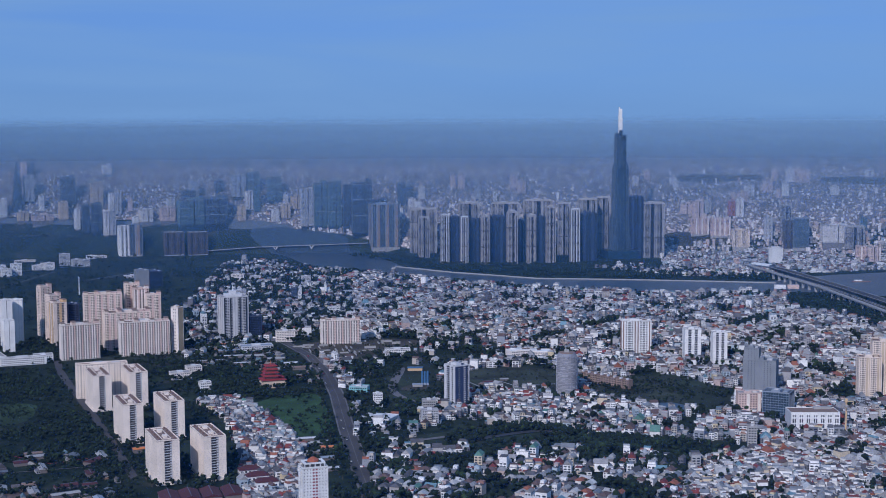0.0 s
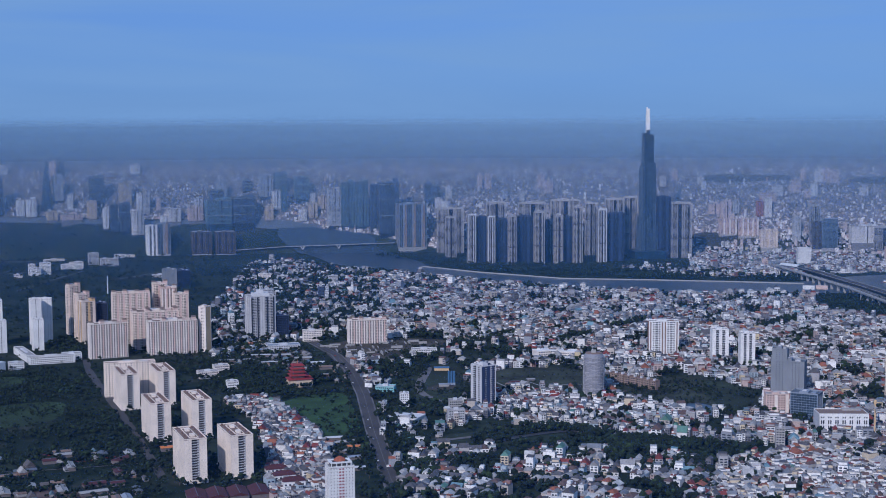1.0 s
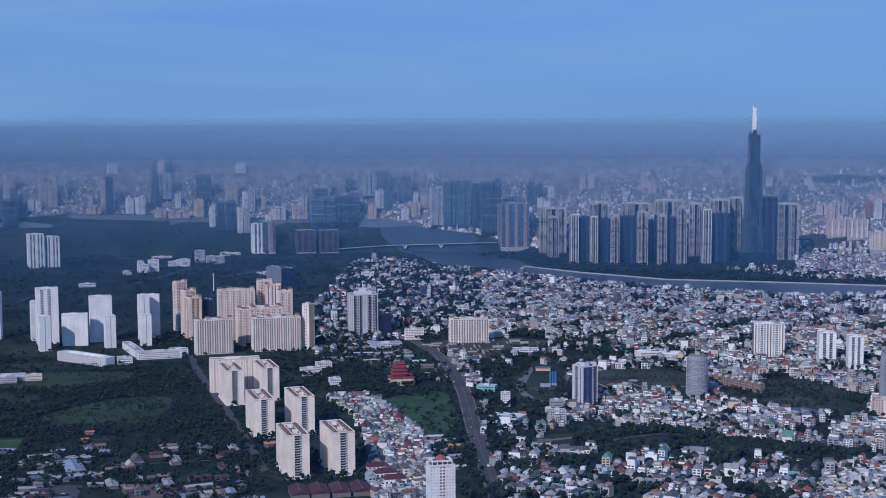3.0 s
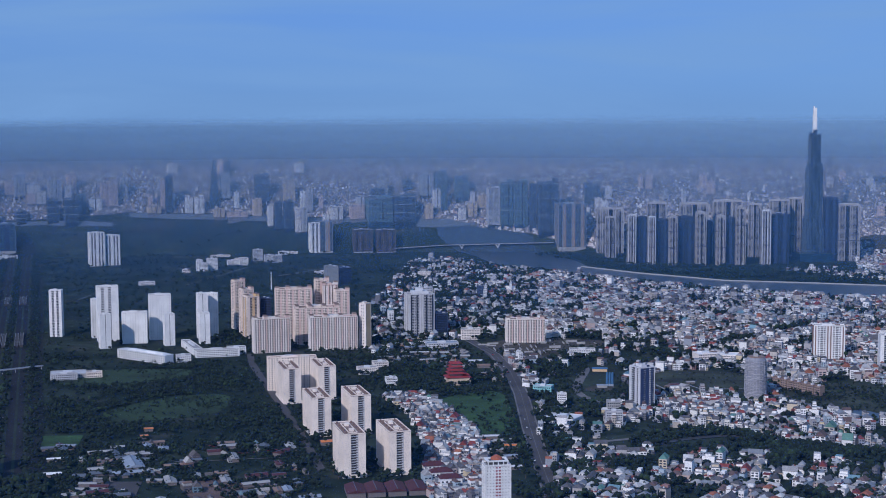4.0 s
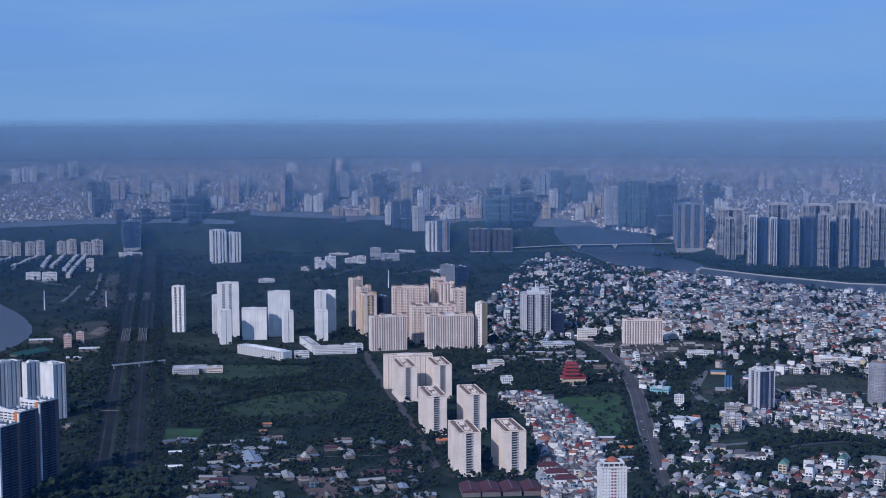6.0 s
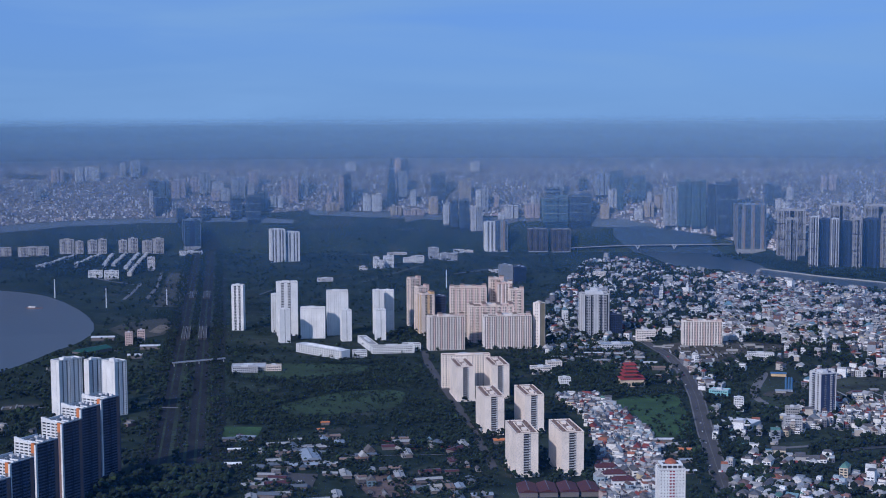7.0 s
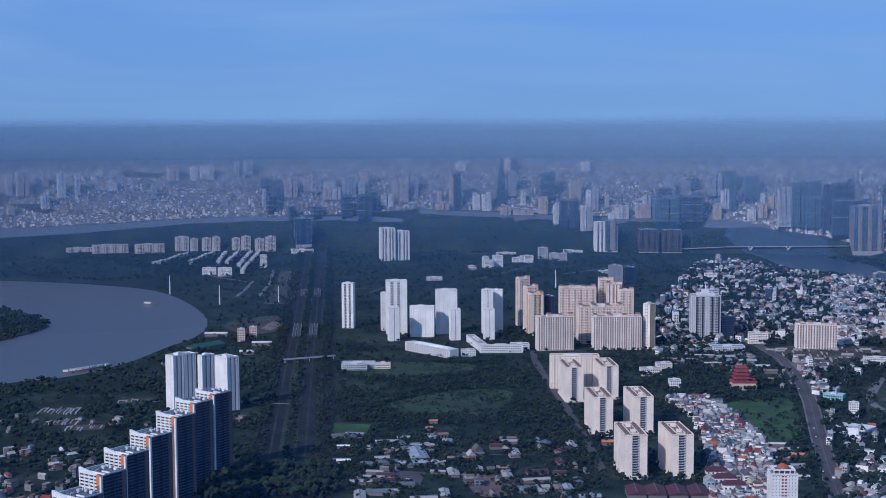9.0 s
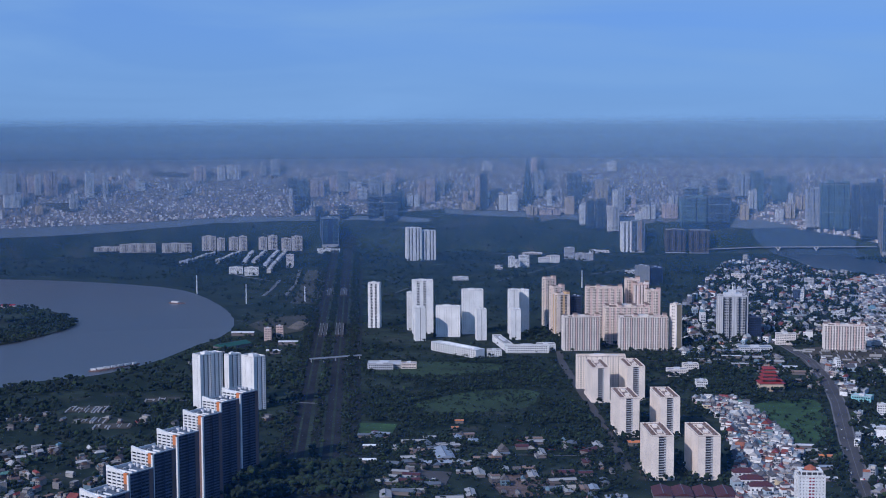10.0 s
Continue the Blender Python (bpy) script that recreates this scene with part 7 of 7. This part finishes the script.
# Low-rise estate on the open land: white terraces, villa rows and apartment blocks.
for x, y, w, h in ((-2531, 3744, 81, 12), (-2449, 3791, 112, 25), (-2344, 3853, 92, 27)):
    ob = thing("terrace_block", x, y, 33, "long pale terrace block with many bays on open land", "building", "pale terraces", land(math.hypot(x, y)))
    block(ob, 0, 0, w, 18, h, "terrace_far")
for x, y, w, h in ((-2260, 3911, 44, 43), (-2227, 3929, 24, 37), (-2192, 3948, 29, 39), (-2165, 3962, 26, 43), (-2110, 3993, 26, 37), (-2082, 4007, 30, 43), (-2042, 4024, 30, 37), (-2010, 4038, 34, 45)):
    ob = thing("apartment_block", x, y, 28, "pale stepped apartment block on open land", "building", "open land blocks", land(math.hypot(x, y)) - 2)
    block(ob, 0, 0, w, 18, h, "terrace_far")
    part("roof_tower", Build().box(-w * 0.2, -6, h, w * 0.16, 6, h + 5), M["terrace_stone"], ob)


def villa_row(ax, ay, bx, by, count, wall):
    """A straight row of narrow houses from one street corner to the other."""
    ang = math.degrees(math.atan2(by - ay, bx - ax))
    long = math.hypot(bx - ax, by - ay) / count
    for k in range(count):
        u = (k + 0.5) / count
        low_block(ax + (bx - ax) * u, ay + (by - ay) * u, ang, long * 0.9, 12, 10 + (k * 5 + count) % 4, "pale row house in a villa estate", wall, "roof_grey" if k % 3 else "grey", "villa rows", "row_house", 2)


wood("estate_hedges", *scatter([(-2560, 3700), (-2400, 3640), (-1980, 3420), (-1800, 3440), (-1830, 3660), (-1980, 4000), (-2240, 3890), (-2460, 3770)], 900), "dark trees and hedges round a villa estate", 1.5, 2)
villa_row(-1987, 3643, -2125, 3950, 9, "grey")
villa_row(-1971, 3668, -2090, 3975, 9, "terrace_stone")
villa_row(-1891, 3592, -2055, 3990, 11, "grey")
villa_row(-1819, 3475, -2030, 4000, 12, "terrace_stone")
villa_row(-2160, 3600, -2225, 3900, 7, "concrete")
villa_row(-2080, 3646, -2160, 3935, 7, "concrete")
low_block(-1900, 3434, 27, 38, 15, 18, "white corner terrace of a villa estate", "white", group="villa rows")
low_block(-1838, 3410, 25, 38, 15, 22, "white corner terrace of a villa estate", "white", group="villa rows")
low_block(-1836, 3642, 27, 21, 18, 36, "white sales block with reddish base by a villa estate", "warm_white", group="villa rows")
low_block(-2160, 3586, 27, 26, 14, 12, "pale grey unfinished house at the end of a villa row", "grey", group="villa rows")
low_block(-1915, 4075, 34, 70, 30, 12, "white pavilion with curved roof by the avenue", "white")
for x, y, rot, w, d, h, wall in ((-1207, 3831, 22, 26, 18, 22, "white"), (-1189, 3860, 22, 30, 16, 33, "white"), (-1222, 3845, 22, 18, 14, 30, "white"), (-1169, 4005, 20, 36, 18, 13, "white"), (-1136, 4000, 20, 24, 16, 21, "white"), (-1150, 4030, 20, 40, 14, 17, "warm_white"), (-1097, 4330, 16, 34, 12, 9, "white"), (-1070, 4350, 16, 30, 10, 6, "warm_white"), (-1252, 3489, 22, 42, 14, 8, "pale_grey"), (-1276, 4233, 18, 62, 8, 5, "warm_white"), (-849, 3793, 14, 50, 14, 7, "pale_grey"), (-1240, 3780, 22, 22, 14, 9, "warm_white")):
    low_block(x, y, rot, w, d, h, "low white building among trees on open land", wall, group="open land houses")
for x, y, w, d, h, wall, words in ((-360, 3344, 15, 14, 27, "deep_blue", "blue glazed office block among houses"), (-347, 3352, 8, 14, 25, "white", "white stair block beside a blue office"), (-337, 3250, 8, 10, 28, "white", "slender white tower house among low roofs"), (-287, 3320, 9, 10, 19, "cream", "cream tower house among low roofs"), (-550, 3703, 34, 16, 18, "warm_white", "pale long housing block among trees"), (-500, 3690, 30, 14, 15, "grey", "grey long housing block among trees"), (-360, 3632, 25, 16, 21, "grey", "grey mid-rise block near the river"), (-454, 3492, 8, 9, 19, "white", "slender white house alone among trees"), (-485, 3296, 32, 20, 26, "grey", "grey concrete block behind a tall tower"), (-243, 3067, 27, 18, 15, "white", "broad white hall among houses"), (-202, 3004, 20, 16, 12, "white", "square white hall among houses"), (-204, 2751, 8, 12, 16, "ochre", "small ochre-yellow house beside the road"), (-308, 2690, 38, 18, 20, "warm_white", "pale grey apartment house at a road bend"), (-20, 1947, 24, 14, 20, "grey", "bare grey house front beside villas")):
    low_block(x, y, 8, w, d, h, words, wall)
spire = thing("church_tower", -292, 3429, 8, "slim white church tower with a pointed roof", "church")
part("shaft", Build().box(-3, -3, 0, 3, 3, 22), M["white"], spire)
part("pointed_roof", Build().prism([(-3.4, -3.4), (3.4, -3.4), (3.4, 3.4), (-3.4, 3.4)], 22, 33, 0, 0.05), M["grey"], spire)
part("nave", Build().gable(-12, 3, 12, 26, 8, 15).box(-11, 4, 0, 11, 25, 8), M["warm_white"], spire)

sheet("sports_field", [(-763, 1705), (-722, 1732), (-740, 1796), (-793, 1786)], M["bright_grass"], "bright green sports field with pale border", "field", up=0.9)
sheet("building_site", rounded([(-518, 1547), (-506, 1590), (-447, 1583), (-432, 1513), (-479, 1476)]), M["pink_earth"], "pinkish bare building site with sheds", "building site", up=0.7)
sheet("curved_track", rounded([(-91, 2190), (-88, 2284), (-80, 2372), (-68, 2399), (-66, 2360), (-73, 2272), (-77, 2197), (-66, 2148), (-38, 2098), (-46, 2096), (-76, 2140)]), M["pale_road"], "curved pale concrete track", "road", up=0.8, step=0.04)

ROAD_LINE = [(-79.5, 1539), (-103.5, 1692), (-135.5, 1913), (-167, 2153), (-200, 2342), (-245, 2520), (-309, 2673)]
strip("road_median", ROAD_LINE, 0.7, M["pale_road"], "pale median line along the road", "road marking", 0.9)
for off in (-11, 11):
    strip("pavement", [(x + off * (1 if i < 5 else 0.8), y) for i, (x, y) in enumerate(ROAD_LINE)], 2.4, M["pale_road"], "pale pavement beside the road", "pavement", 0.9)


def car(kind):
    ob = thing("car", 0, 0, 0, ["white car driving on the road", "dark grey car driving on the road", "red lorry-sized van on the road"][kind], "car", "cars on the road")
    paint = M[["white", "metal_roof", "red"][kind]]
    k = 1.4 if kind == 2 else 1.0
    part("body", Build().prism([(-1, -2.2 * k), (1, -2.2 * k), (1, 2.2 * k), (-1, 2.2 * k)], 0.45, 1.1 * k, 0, 0.96), paint, ob)
    part("cabin", Build().prism([(-0.9, -1.3 * k), (0.9, -1.3 * k), (0.9, 1.0 * k), (-0.9, 1.0 * k)], 1.05 * k, 1.7 * k, 0, 0.8), M["glass"], ob)
    for sx in (-0.95, 0.95):
        for sy in (-1.4 * k, 1.4 * k):
            part("wheel", Build().box(sx - 0.12, sy - 0.34, 0, sx + 0.12, sy + 0.34, 0.68), M["dark_asphalt"], ob)
    return ob


cars = {}
for i in range(14):
    j = i % 5
    (ax, ay), (bx, by) = ROAD_LINE[j], ROAD_LINE[j + 1]
    u = rng.random()
    lane = rng.choice([-8.5, -4.5, 4.5, 8.5])
    k = int(rng.choice([0, 0, 1, 2]))
    at = pose(ax + (bx - ax) * u + lane, ay + (by - ay) * u, 1.0, 0, 0, math.degrees(math.atan2(by - ay, bx - ax)) - 90)
    if k in cars:
        copy_thing(cars[k], at)
    else:
        cars[k] = car(k)
        cars[k].matrix_basis = at

# Low ruined walls on cleared land.
for k in range(70):
    x, y = rng.uniform(-290, -60), rng.uniform(2430, 2680)
    if bool(inside(RUINS, [x], [y])[0]):
        ob = thing("ruined_wall", x, y, rng.choice([14, 104]), "low broken wall on cleared building land", "wall", "ruined walls")
        part("wall", Build().box(-rng.uniform(6, 16), -0.5, 0, rng.uniform(4, 14), 0.5, rng.uniform(2, 5)), M["concrete"], ob)

# Sheds, workshops and yards on the waste land by the avenue.
sheds_x, sheds_y = scatter(SHEDS, 60)
for k, (x, y) in enumerate(zip(sheds_x, sheds_y)):
    roof = ("roof_grey", "concrete", "metal_roof", "concrete", "maroon", "metal_roof", "roof_dirt", "steel")[k % 8]
    words = {"roof_grey": "grey", "concrete": "weathered grey", "metal_roof": "dark metal", "pale_grey": "pale metal", "maroon": "rusty red", "steel": "blue-grey metal", "roof_dirt": "rusty brown", }[roof]
    shed(x, y, rng.choice([24, 114, 30, 8]), rng.uniform(14, 34), rng.uniform(8, 13), rng.uniform(3, 5), "low workshop shed with a " + words + " roof", roof, group="workshop sheds")
strip("canal", [(36, 1838), (66, 1862), (92, 1878), (124, 1894), (168, 1892)], 12, M["silt_water"], "narrow grey canal between grassy banks", "canal", 0.8)
strip("canal_road", [(-71, 1805), (-31, 1843), (34, 1878), (94, 1901), (138, 1918)], 9, M["pale_road"], "pale concrete road along the canal", "road", 0.9)
strip("site_wall", [(-690, 1700), (-560, 1668), (-440, 1705), (-395, 1720)], 2.2, M["pale_road"], "pale path along workshop plots", "path", 0.9)
sheet("car_yard", [(-600, 1500), (-560, 1505), (-575, 1570), (-620, 1565)], M["asphalt"], "grey yard with parked cars", "yard", up=0.7)
for i in range(3):
    for j in range(5):
        copy_thing(cars[(i * 3 + j) % 2], pose(-608 + i * 11 + j * 0.4, 1506 + j * 6.2, 0.8, 0, 0, 100 + (i * 7 + j * 3) % 9))


# Long low roofs and yards between the cream estate and the road.
for x, y, rot, w, d, roof in ((-440, 2640, 10, 60, 12, "roof_grey"), (-430, 2600, 10, 46, 10, "pale_grey"), (-455, 2570, 12, 30, 11, "concrete"), (-395, 2560, 12, 44, 12, "steel"), (-340, 2500, 14, 36, 14, "roof_grey"), (-300, 2470, 14, 30, 12, "concrete"), (-390, 2500, 12, 52, 6, "pale_grey"), (-420, 2450, 12, 60, 6, "roof_grey"), (-270, 2420, 16, 26, 14, "pale_grey"), (-250, 2380, 14, 22, 12, "roof_dirt"), (-345, 2430, 14, 48, 5, "pale_grey"), (-160, 2300, 80, 34, 16, "steel"), (-128, 2330, 80, 26, 14, "roof_grey")):
    shed(x, y, rot, w, d, 4.5, "long low shed under weathered metal roofing", roof, group="nursery sheds")
for (x, y), rot, w, d, roof in zip([(-196, 1797), (-184, 1845), (-166, 1821), (-168, 1770), (-150, 1795), (-148, 1738), (-140, 1684)], (20, 12, 18, 16, 8, 20, 14), (26, 22, 30, 18, 24, 16, 20), (10, 9, 11, 8, 10, 9, 8), ("roof_grey", "pale_grey", "concrete", "roof_grey", "orange", "steel", "pale_grey")):
    shed(x, y, rot, w, d, 4.0, "low roadside shed with weathered roofing", roof, group="roadside sheds")
strip("yard_wall", [(-470, 2560), (-400, 2545), (-330, 2560), (-262, 2560)], 1.6, M["pale_road"], "long pale boundary wall along cleared land", "wall", 1.8)


# ---- fields, tracks and small works on the open land ----
sheet("brown_field", [(-1470, 2910), (-1390, 2933), (-1684, 3568), (-1755, 3592), (-1560, 3140)], M["field"], "flat brown field beside the avenue", "field", up=0.7)
sheet("sandy_ground", [(-1398, 2575), (-1282, 2453), (-1255, 2536), (-1288, 2648), (-1358, 2759), (-1410, 2673)], M["field"], "bare earth by the river bank", "field", up=0.7)
sheet("sand_yard", [(-1300, 2560), (-1268, 2545), (-1290, 2650), (-1325, 2660)], M["sand"], "pale sandy builders' yard", "yard", up=1.0)
for pts in ([(-1771, 3575), (-1640, 3290), (-1546, 3039)], [(-1706, 3323), (-1640, 3150), (-1594, 3014)], [(-1931, 3442), (-1810, 3350), (-1690, 3288)]):
    strip("field_track", pts, 9, M["pale_road"], "pale straight track across open land", "road", 1.1)
for pts in ([(-1652, 4277), (-1495, 4333)], [(-1320, 4380), (-1149, 4422)], [(-1431, 4195), (-1324, 4204)], [(-1300, 3850), (-1040, 4120)], [(-960, 3700), (-820, 4020)]):
    strip("far_track", pts, 7, M["pale_road"], "pale track on distant open land", "road", 2.6)
for a, b in (
    ((-1833, 4200), (-1493, 4328)),
    ((-1316, 4383), (-1217, 4406)),
    ((-1196, 4413), (-1149, 4422)),
    ((-1411, 4171), (-1280, 4232)),
    ((-1110, 4326), (-1051, 4365)),
    ((-1858, 4118), (-1823, 4139)),
    ((-1620, 3729), (-1593, 3754)),
    ((-1579, 4318), (-1501, 4350)),
    ((-1493, 3103), (-1479, 3205)),
    ((-1307, 3165), (-1322, 3439)),
    ((-1450, 3818), (-1264, 3946)),
    ((-938, 3749), (-850, 3854)),
    ((-1143, 3471), (-1102, 3931)),
):
    strip("far_path", [a, b], 5, M["pale_road"], "thin pale track over open land", "road", 2.2)
for x, y, h in ((-1126, 4127, 34), (-1084, 4103, 20), (-1058, 4092, 20)):
    low_block(x, y, 22, 30, 20, h, "bare grey concrete building on open land", "grey", group="open land houses")
shed(-717, 1656, 20, 26, 7, 4, "open shelter under a white sheet roof", "white", group="white shelters")
shed(-693, 1582, 20, 22, 10, 4, "open shelter under a white sheet roof", "white", group="white shelters")
shed(-613, 1642, 118, 54, 22, 5, "long shed under grey-green metal roofing", "steel")
shed(-661, 1835, 20, 12, 8, 4, "small hut with an orange tiled roof in the woods", "orange", group="orange huts")
shed(-652, 1792, 30, 9, 7, 4, "small hut with an orange tiled roof in the woods", "orange", group="orange huts")
shed(-442, 1723, 70, 26, 12, 5, "low red-roofed site hut beside the lane", "maroon")
strip("red_site_fence", [(-551, 1758), (-493, 1718), (-454, 1746)], 2.5, M["temple_red"], "low dark red fence round workshop plots", "fence", 1.4)
shed(-1290, 2311, 70, 70, 30, 6, "large shed under dark green netting", "green_net")
for x, y in ((-1264, 2407), (-1255, 2440)):
    low_block(x, y, 24, 14, 12, 24, "narrow pale block with reddish panels on the bank", "pink", group="bank blocks")
for x, y, w in ((-1204, 2376, 36), (-1184, 2276, 26), (-1343, 2451, 44)):
    shed(x, y, 20, w, 14, 6, "low white-roofed shed on the river bank", "pale_grey", group="bank sheds")
for x, y, h in ((-221, 1619, 12), (-235, 1652, 11), (-206, 1588, 13)):
    villa = thing("villa", x, y, 18, "white three-storey villa with dark red hipped roof", "house", "red-roofed villas")
    part("wall", Build().box(-13, -7, 0, 13, 7, h), M["white"], villa)
    part("roof", Build().hip(-14, -8, 14, 8, h, h + 4.5, 0, 0.25), M["maroon"], villa, "dark red tiled roof")
    for k in range(5):
        for z in (1.2, 4.6, 8.0):
            part("window", Build().box(-11.4 + k * 5, -7.15, z, -9.2 + k * 5, -6.9, z + 1.9), M["glass"], villa)
for x, y, rot, ln in ((36, 2268, -68, 62), (60, 2206, 12, 34), (92, 2262, -62, 52), (150, 2230, 8, 34)):
    strip("low_wall", [(x, y), (x + ln * math.cos(radians(rot)), y + ln * math.sin(radians(rot)))], 2.4, M["concrete"], "low pale wall across vacant land", "wall", 1.2)

for x, y, rot, w, d, roof in ((72, 2246, 14, 16, 9, "maroon"), (84, 2226, 12, 22, 8, "roof_grey"), (62, 2232, 70, 12, 7, "roof_dirt"), (100, 2270, 14, 12, 8, "concrete")):
    shed(x, y, rot, w, d, 3.2, "low weathered shed on vacant land", roof, group="vacant land sheds")

# Pale wall footings, plots and paths on the river bank.
for cx, cy, rot, rows_n, long in ((-1214, 1738, 22, 10, 62), (-1114, 1652, 24, 7, 52), (-1147, 1836, 26, 5, 50), (-1165, 1672, 22, 8, 50), (-1040, 1860, 24, 4, 34), (-1270, 1640, 24, 6, 46)):
    plot = thing("house_footings", cx, cy, rot, "pale concrete wall footings of unbuilt houses in scrub", "footings", "bank footings")
    for k in range(rows_n):
        at = -long * 0.5 + (k + rng.uniform(-0.3, 0.3)) * long / rows_n
        low, high = rng.uniform(-0.42, -0.1) * long, rng.uniform(0.0, 0.36) * long
        part("footing", Build().box(at, low, 0, at + rng.uniform(0.8, 2.6), high, rng.uniform(1.1, 2.8)), M["roof_grey"], plot)
        if k % 2:
            part("footing", Build().box(at - long / rows_n, high - 1.2, 0, at - 0.1, high, rng.uniform(1.1, 2.2)), M["roof_grey"], plot)
    part("slab", Build().box(-long * 0.5, -long * 0.3, 0, long * 0.5, long * 0.3, 0.9), M["dirt"], plot)
strip("bank_path", [(-1120, 1840), (-1010, 1870), (-900, 1890)], 6, M["pale_road"], "pale path behind the stepped blocks", "path", 1.1)
sheet("bank_grass", [(-1010, 2010), (-960, 2000), (-1010, 2140), (-1060, 2130)], M["grass"], "green clearing beside white towers", "field", up=0.7)


# ---- single houses nearest the camera ----
def house(kind):
    """A town house with its own walls, roof, windows, balcony and door, built once for each kind."""
    w, d, h, style = [(8.0, 13, 10, "gable"), (6.4, 14, 13, "flat"), (11.5, 13, 9.5, "hip"), (8.4, 12, 12, "terrace"), (12, 14, 7.5, "gable")][kind]
    labels = ["narrow pale town house with a pitched roof", "tall narrow flat-roofed town house with rooftop water tank", "detached villa with a hipped tiled roof among trees", "town house with a set-back roof terrace", "broad low house under a pitched roof"]
    ob = thing("house", 0, 0, 0, labels[kind], "house", "town houses")
    part("wall", Build().box(-w / 2, -d / 2, 0, w / 2, d / 2, h), M["one_wall"], ob)
    pane = Build().box(-0.9, -0.12, 0, 0.9, 0.1, 1.7).mesh("window", M["glass"])
    for level in range(max(2, round(h / 3.4))):
        for o in (-0.25, 0.25):
            if level * 3.4 + 2.8 < h:
                part("window", pane, None, ob, m=pose(o * w, -d / 2, level * 3.4 + 1.0))
    if style in ("gable", "hip"):
        roof = Build().gable(-d / 2 - 0.5, -w / 2 - 0.5, d / 2 + 0.5, w / 2 + 0.5, h, h + w * 0.32) if style == "gable" else Build().hip(-d / 2 - 0.6, -w / 2 - 0.6, d / 2 + 0.6, w / 2 + 0.6, h, h + w * 0.3)
        part("roof", roof, M["one_roof"], ob, m=pose(0, 0, 0, 0, 0, 90))
    else:
        part("roof", Build().box(-w / 2 - 0.2, -d / 2 - 0.2, h, w / 2 + 0.2, d / 2 + 0.2, h + 0.4), M["one_roof"], ob)
        part("top_storey", Build().box(-w * 0.42, d * (-0.1 if style == "flat" else 0.05), h + 0.4, w * 0.42, d * 0.45, h + 3.4), M["one_wall"], ob)
        tank = part("water_tank", Build().prism(circle(0.9, 8, 0, -d * 0.3), h + 0.4, h + 2.2), M["pale_grey"], ob)
        part("lid", Build().prism(circle(0.95, 8, 0, -d * 0.3), h + 2.2, h + 2.6, 0, 0.4), M["steel"], tank)
    balcony = part("balcony", Build().box(-w * 0.42, -d / 2 - 1.2, 3.2, w * 0.42, -d / 2, 3.5, 0, True), M["white"], ob)
    part("railing", Build().ring(-w * 0.42, -d / 2 - 1.2, w * 0.42, -d / 2, 3.5, 4.5, 0.12), M["pale_grey"], balcony)
    return ob


near = villas[:115]
kinds = [0, 1, 2, 3, 2, 0, 4, 4, 2, 0]
made = {}
for i, (x, y, turn) in enumerate(near):
    k = kinds[int(rng.integers(10))]
    at = pose(x, y, 0, 0, 0, math.degrees(turn))
    if k in made:
        copy_thing(made[k], at)
    else:
        made[k] = house(k)
        made[k].matrix_basis = at


# ---- single trees by the slabs and the road ----
def tree(kind):
    ob = thing("tree", 0, 0, 0, ["broad dark green street tree", "tall rounded green tree beside a building", "small bushy tree by the road"][kind] + " with dense leaves", "tree", "single trees")
    h = [5.5, 8.0, 3.5][kind]
    trunk = Build().prism(circle(0.45, 7), 0, h, 0, 0.55)
    for k in range(4):
        a = k * 1.7
        dx, dy = math.cos(a), math.sin(a)
        q = len(trunk.v)
        trunk.v += [(0.2 * dy, -0.2 * dx, h * 0.6), (-0.2 * dy, 0.2 * dx, h * 0.6), (0, 0, h * 0.7), (dx * 2.4, dy * 2.4, h * 1.15)]
        trunk.f += [(q, q + 1, q + 3), (q + 1, q + 2, q + 3), (q + 2, q, q + 3)]
        trunk.m += [0] * 3
    part("trunk", trunk, M["bark"], ob)
    v, f, n = [], [], 0
    gen = np.random.default_rng(40 + kind)
    for k in range(26):
        a, r, z = gen.uniform(0, 6.28), gen.uniform(0.5, 3.4) * h / 6, h + gen.uniform(-0.8, 3.2) * h / 6
        size = gen.uniform(0.7, 1.5) * h / 6
        q = np.array(ICO_V) * size * gen.uniform(0.55, 1.3, (len(ICO_V), 1)) + (math.cos(a) * r, math.sin(a) * r, z)
        v.append(q)
        f.append(np.array(ICO_F) + n)
        n += len(q)
    f = np.concatenate(f)
    part("crown", mesh_arrays("crown", np.concatenate(v), f, np.zeros(len(f)), [M["leaves"]]), None, ob)
    return ob


spots = []
for cx, cy in ((-340, 1653), (-288, 1672), (-428, 1862), (-377, 1884)):
    for k in range(9):
        u, side = rng.uniform(-42, 42), rng.choice([-1, 1])
        spots.append((cx - 0.4 * u + side * 19, cy + 0.92 * u + side * 8))
for k in range(26):
    spots.append((-120 - k * 3.2 + rng.uniform(-2, 2) - 6 * (k % 2), 1640 + k * 24))
    spots.append((-74 - k * 3.15 + rng.uniform(-3, 3), 1640 + k * 24))
grown = {}
for x, y in spots:
    k = int(rng.integers(3))
    at = pose(x, y, 0, 0, 0, rng.uniform(0, 360))
    if k in grown:
        copy_thing(grown[k], at)
    else:
        grown[k] = tree(k)
        grown[k].matrix_basis = at
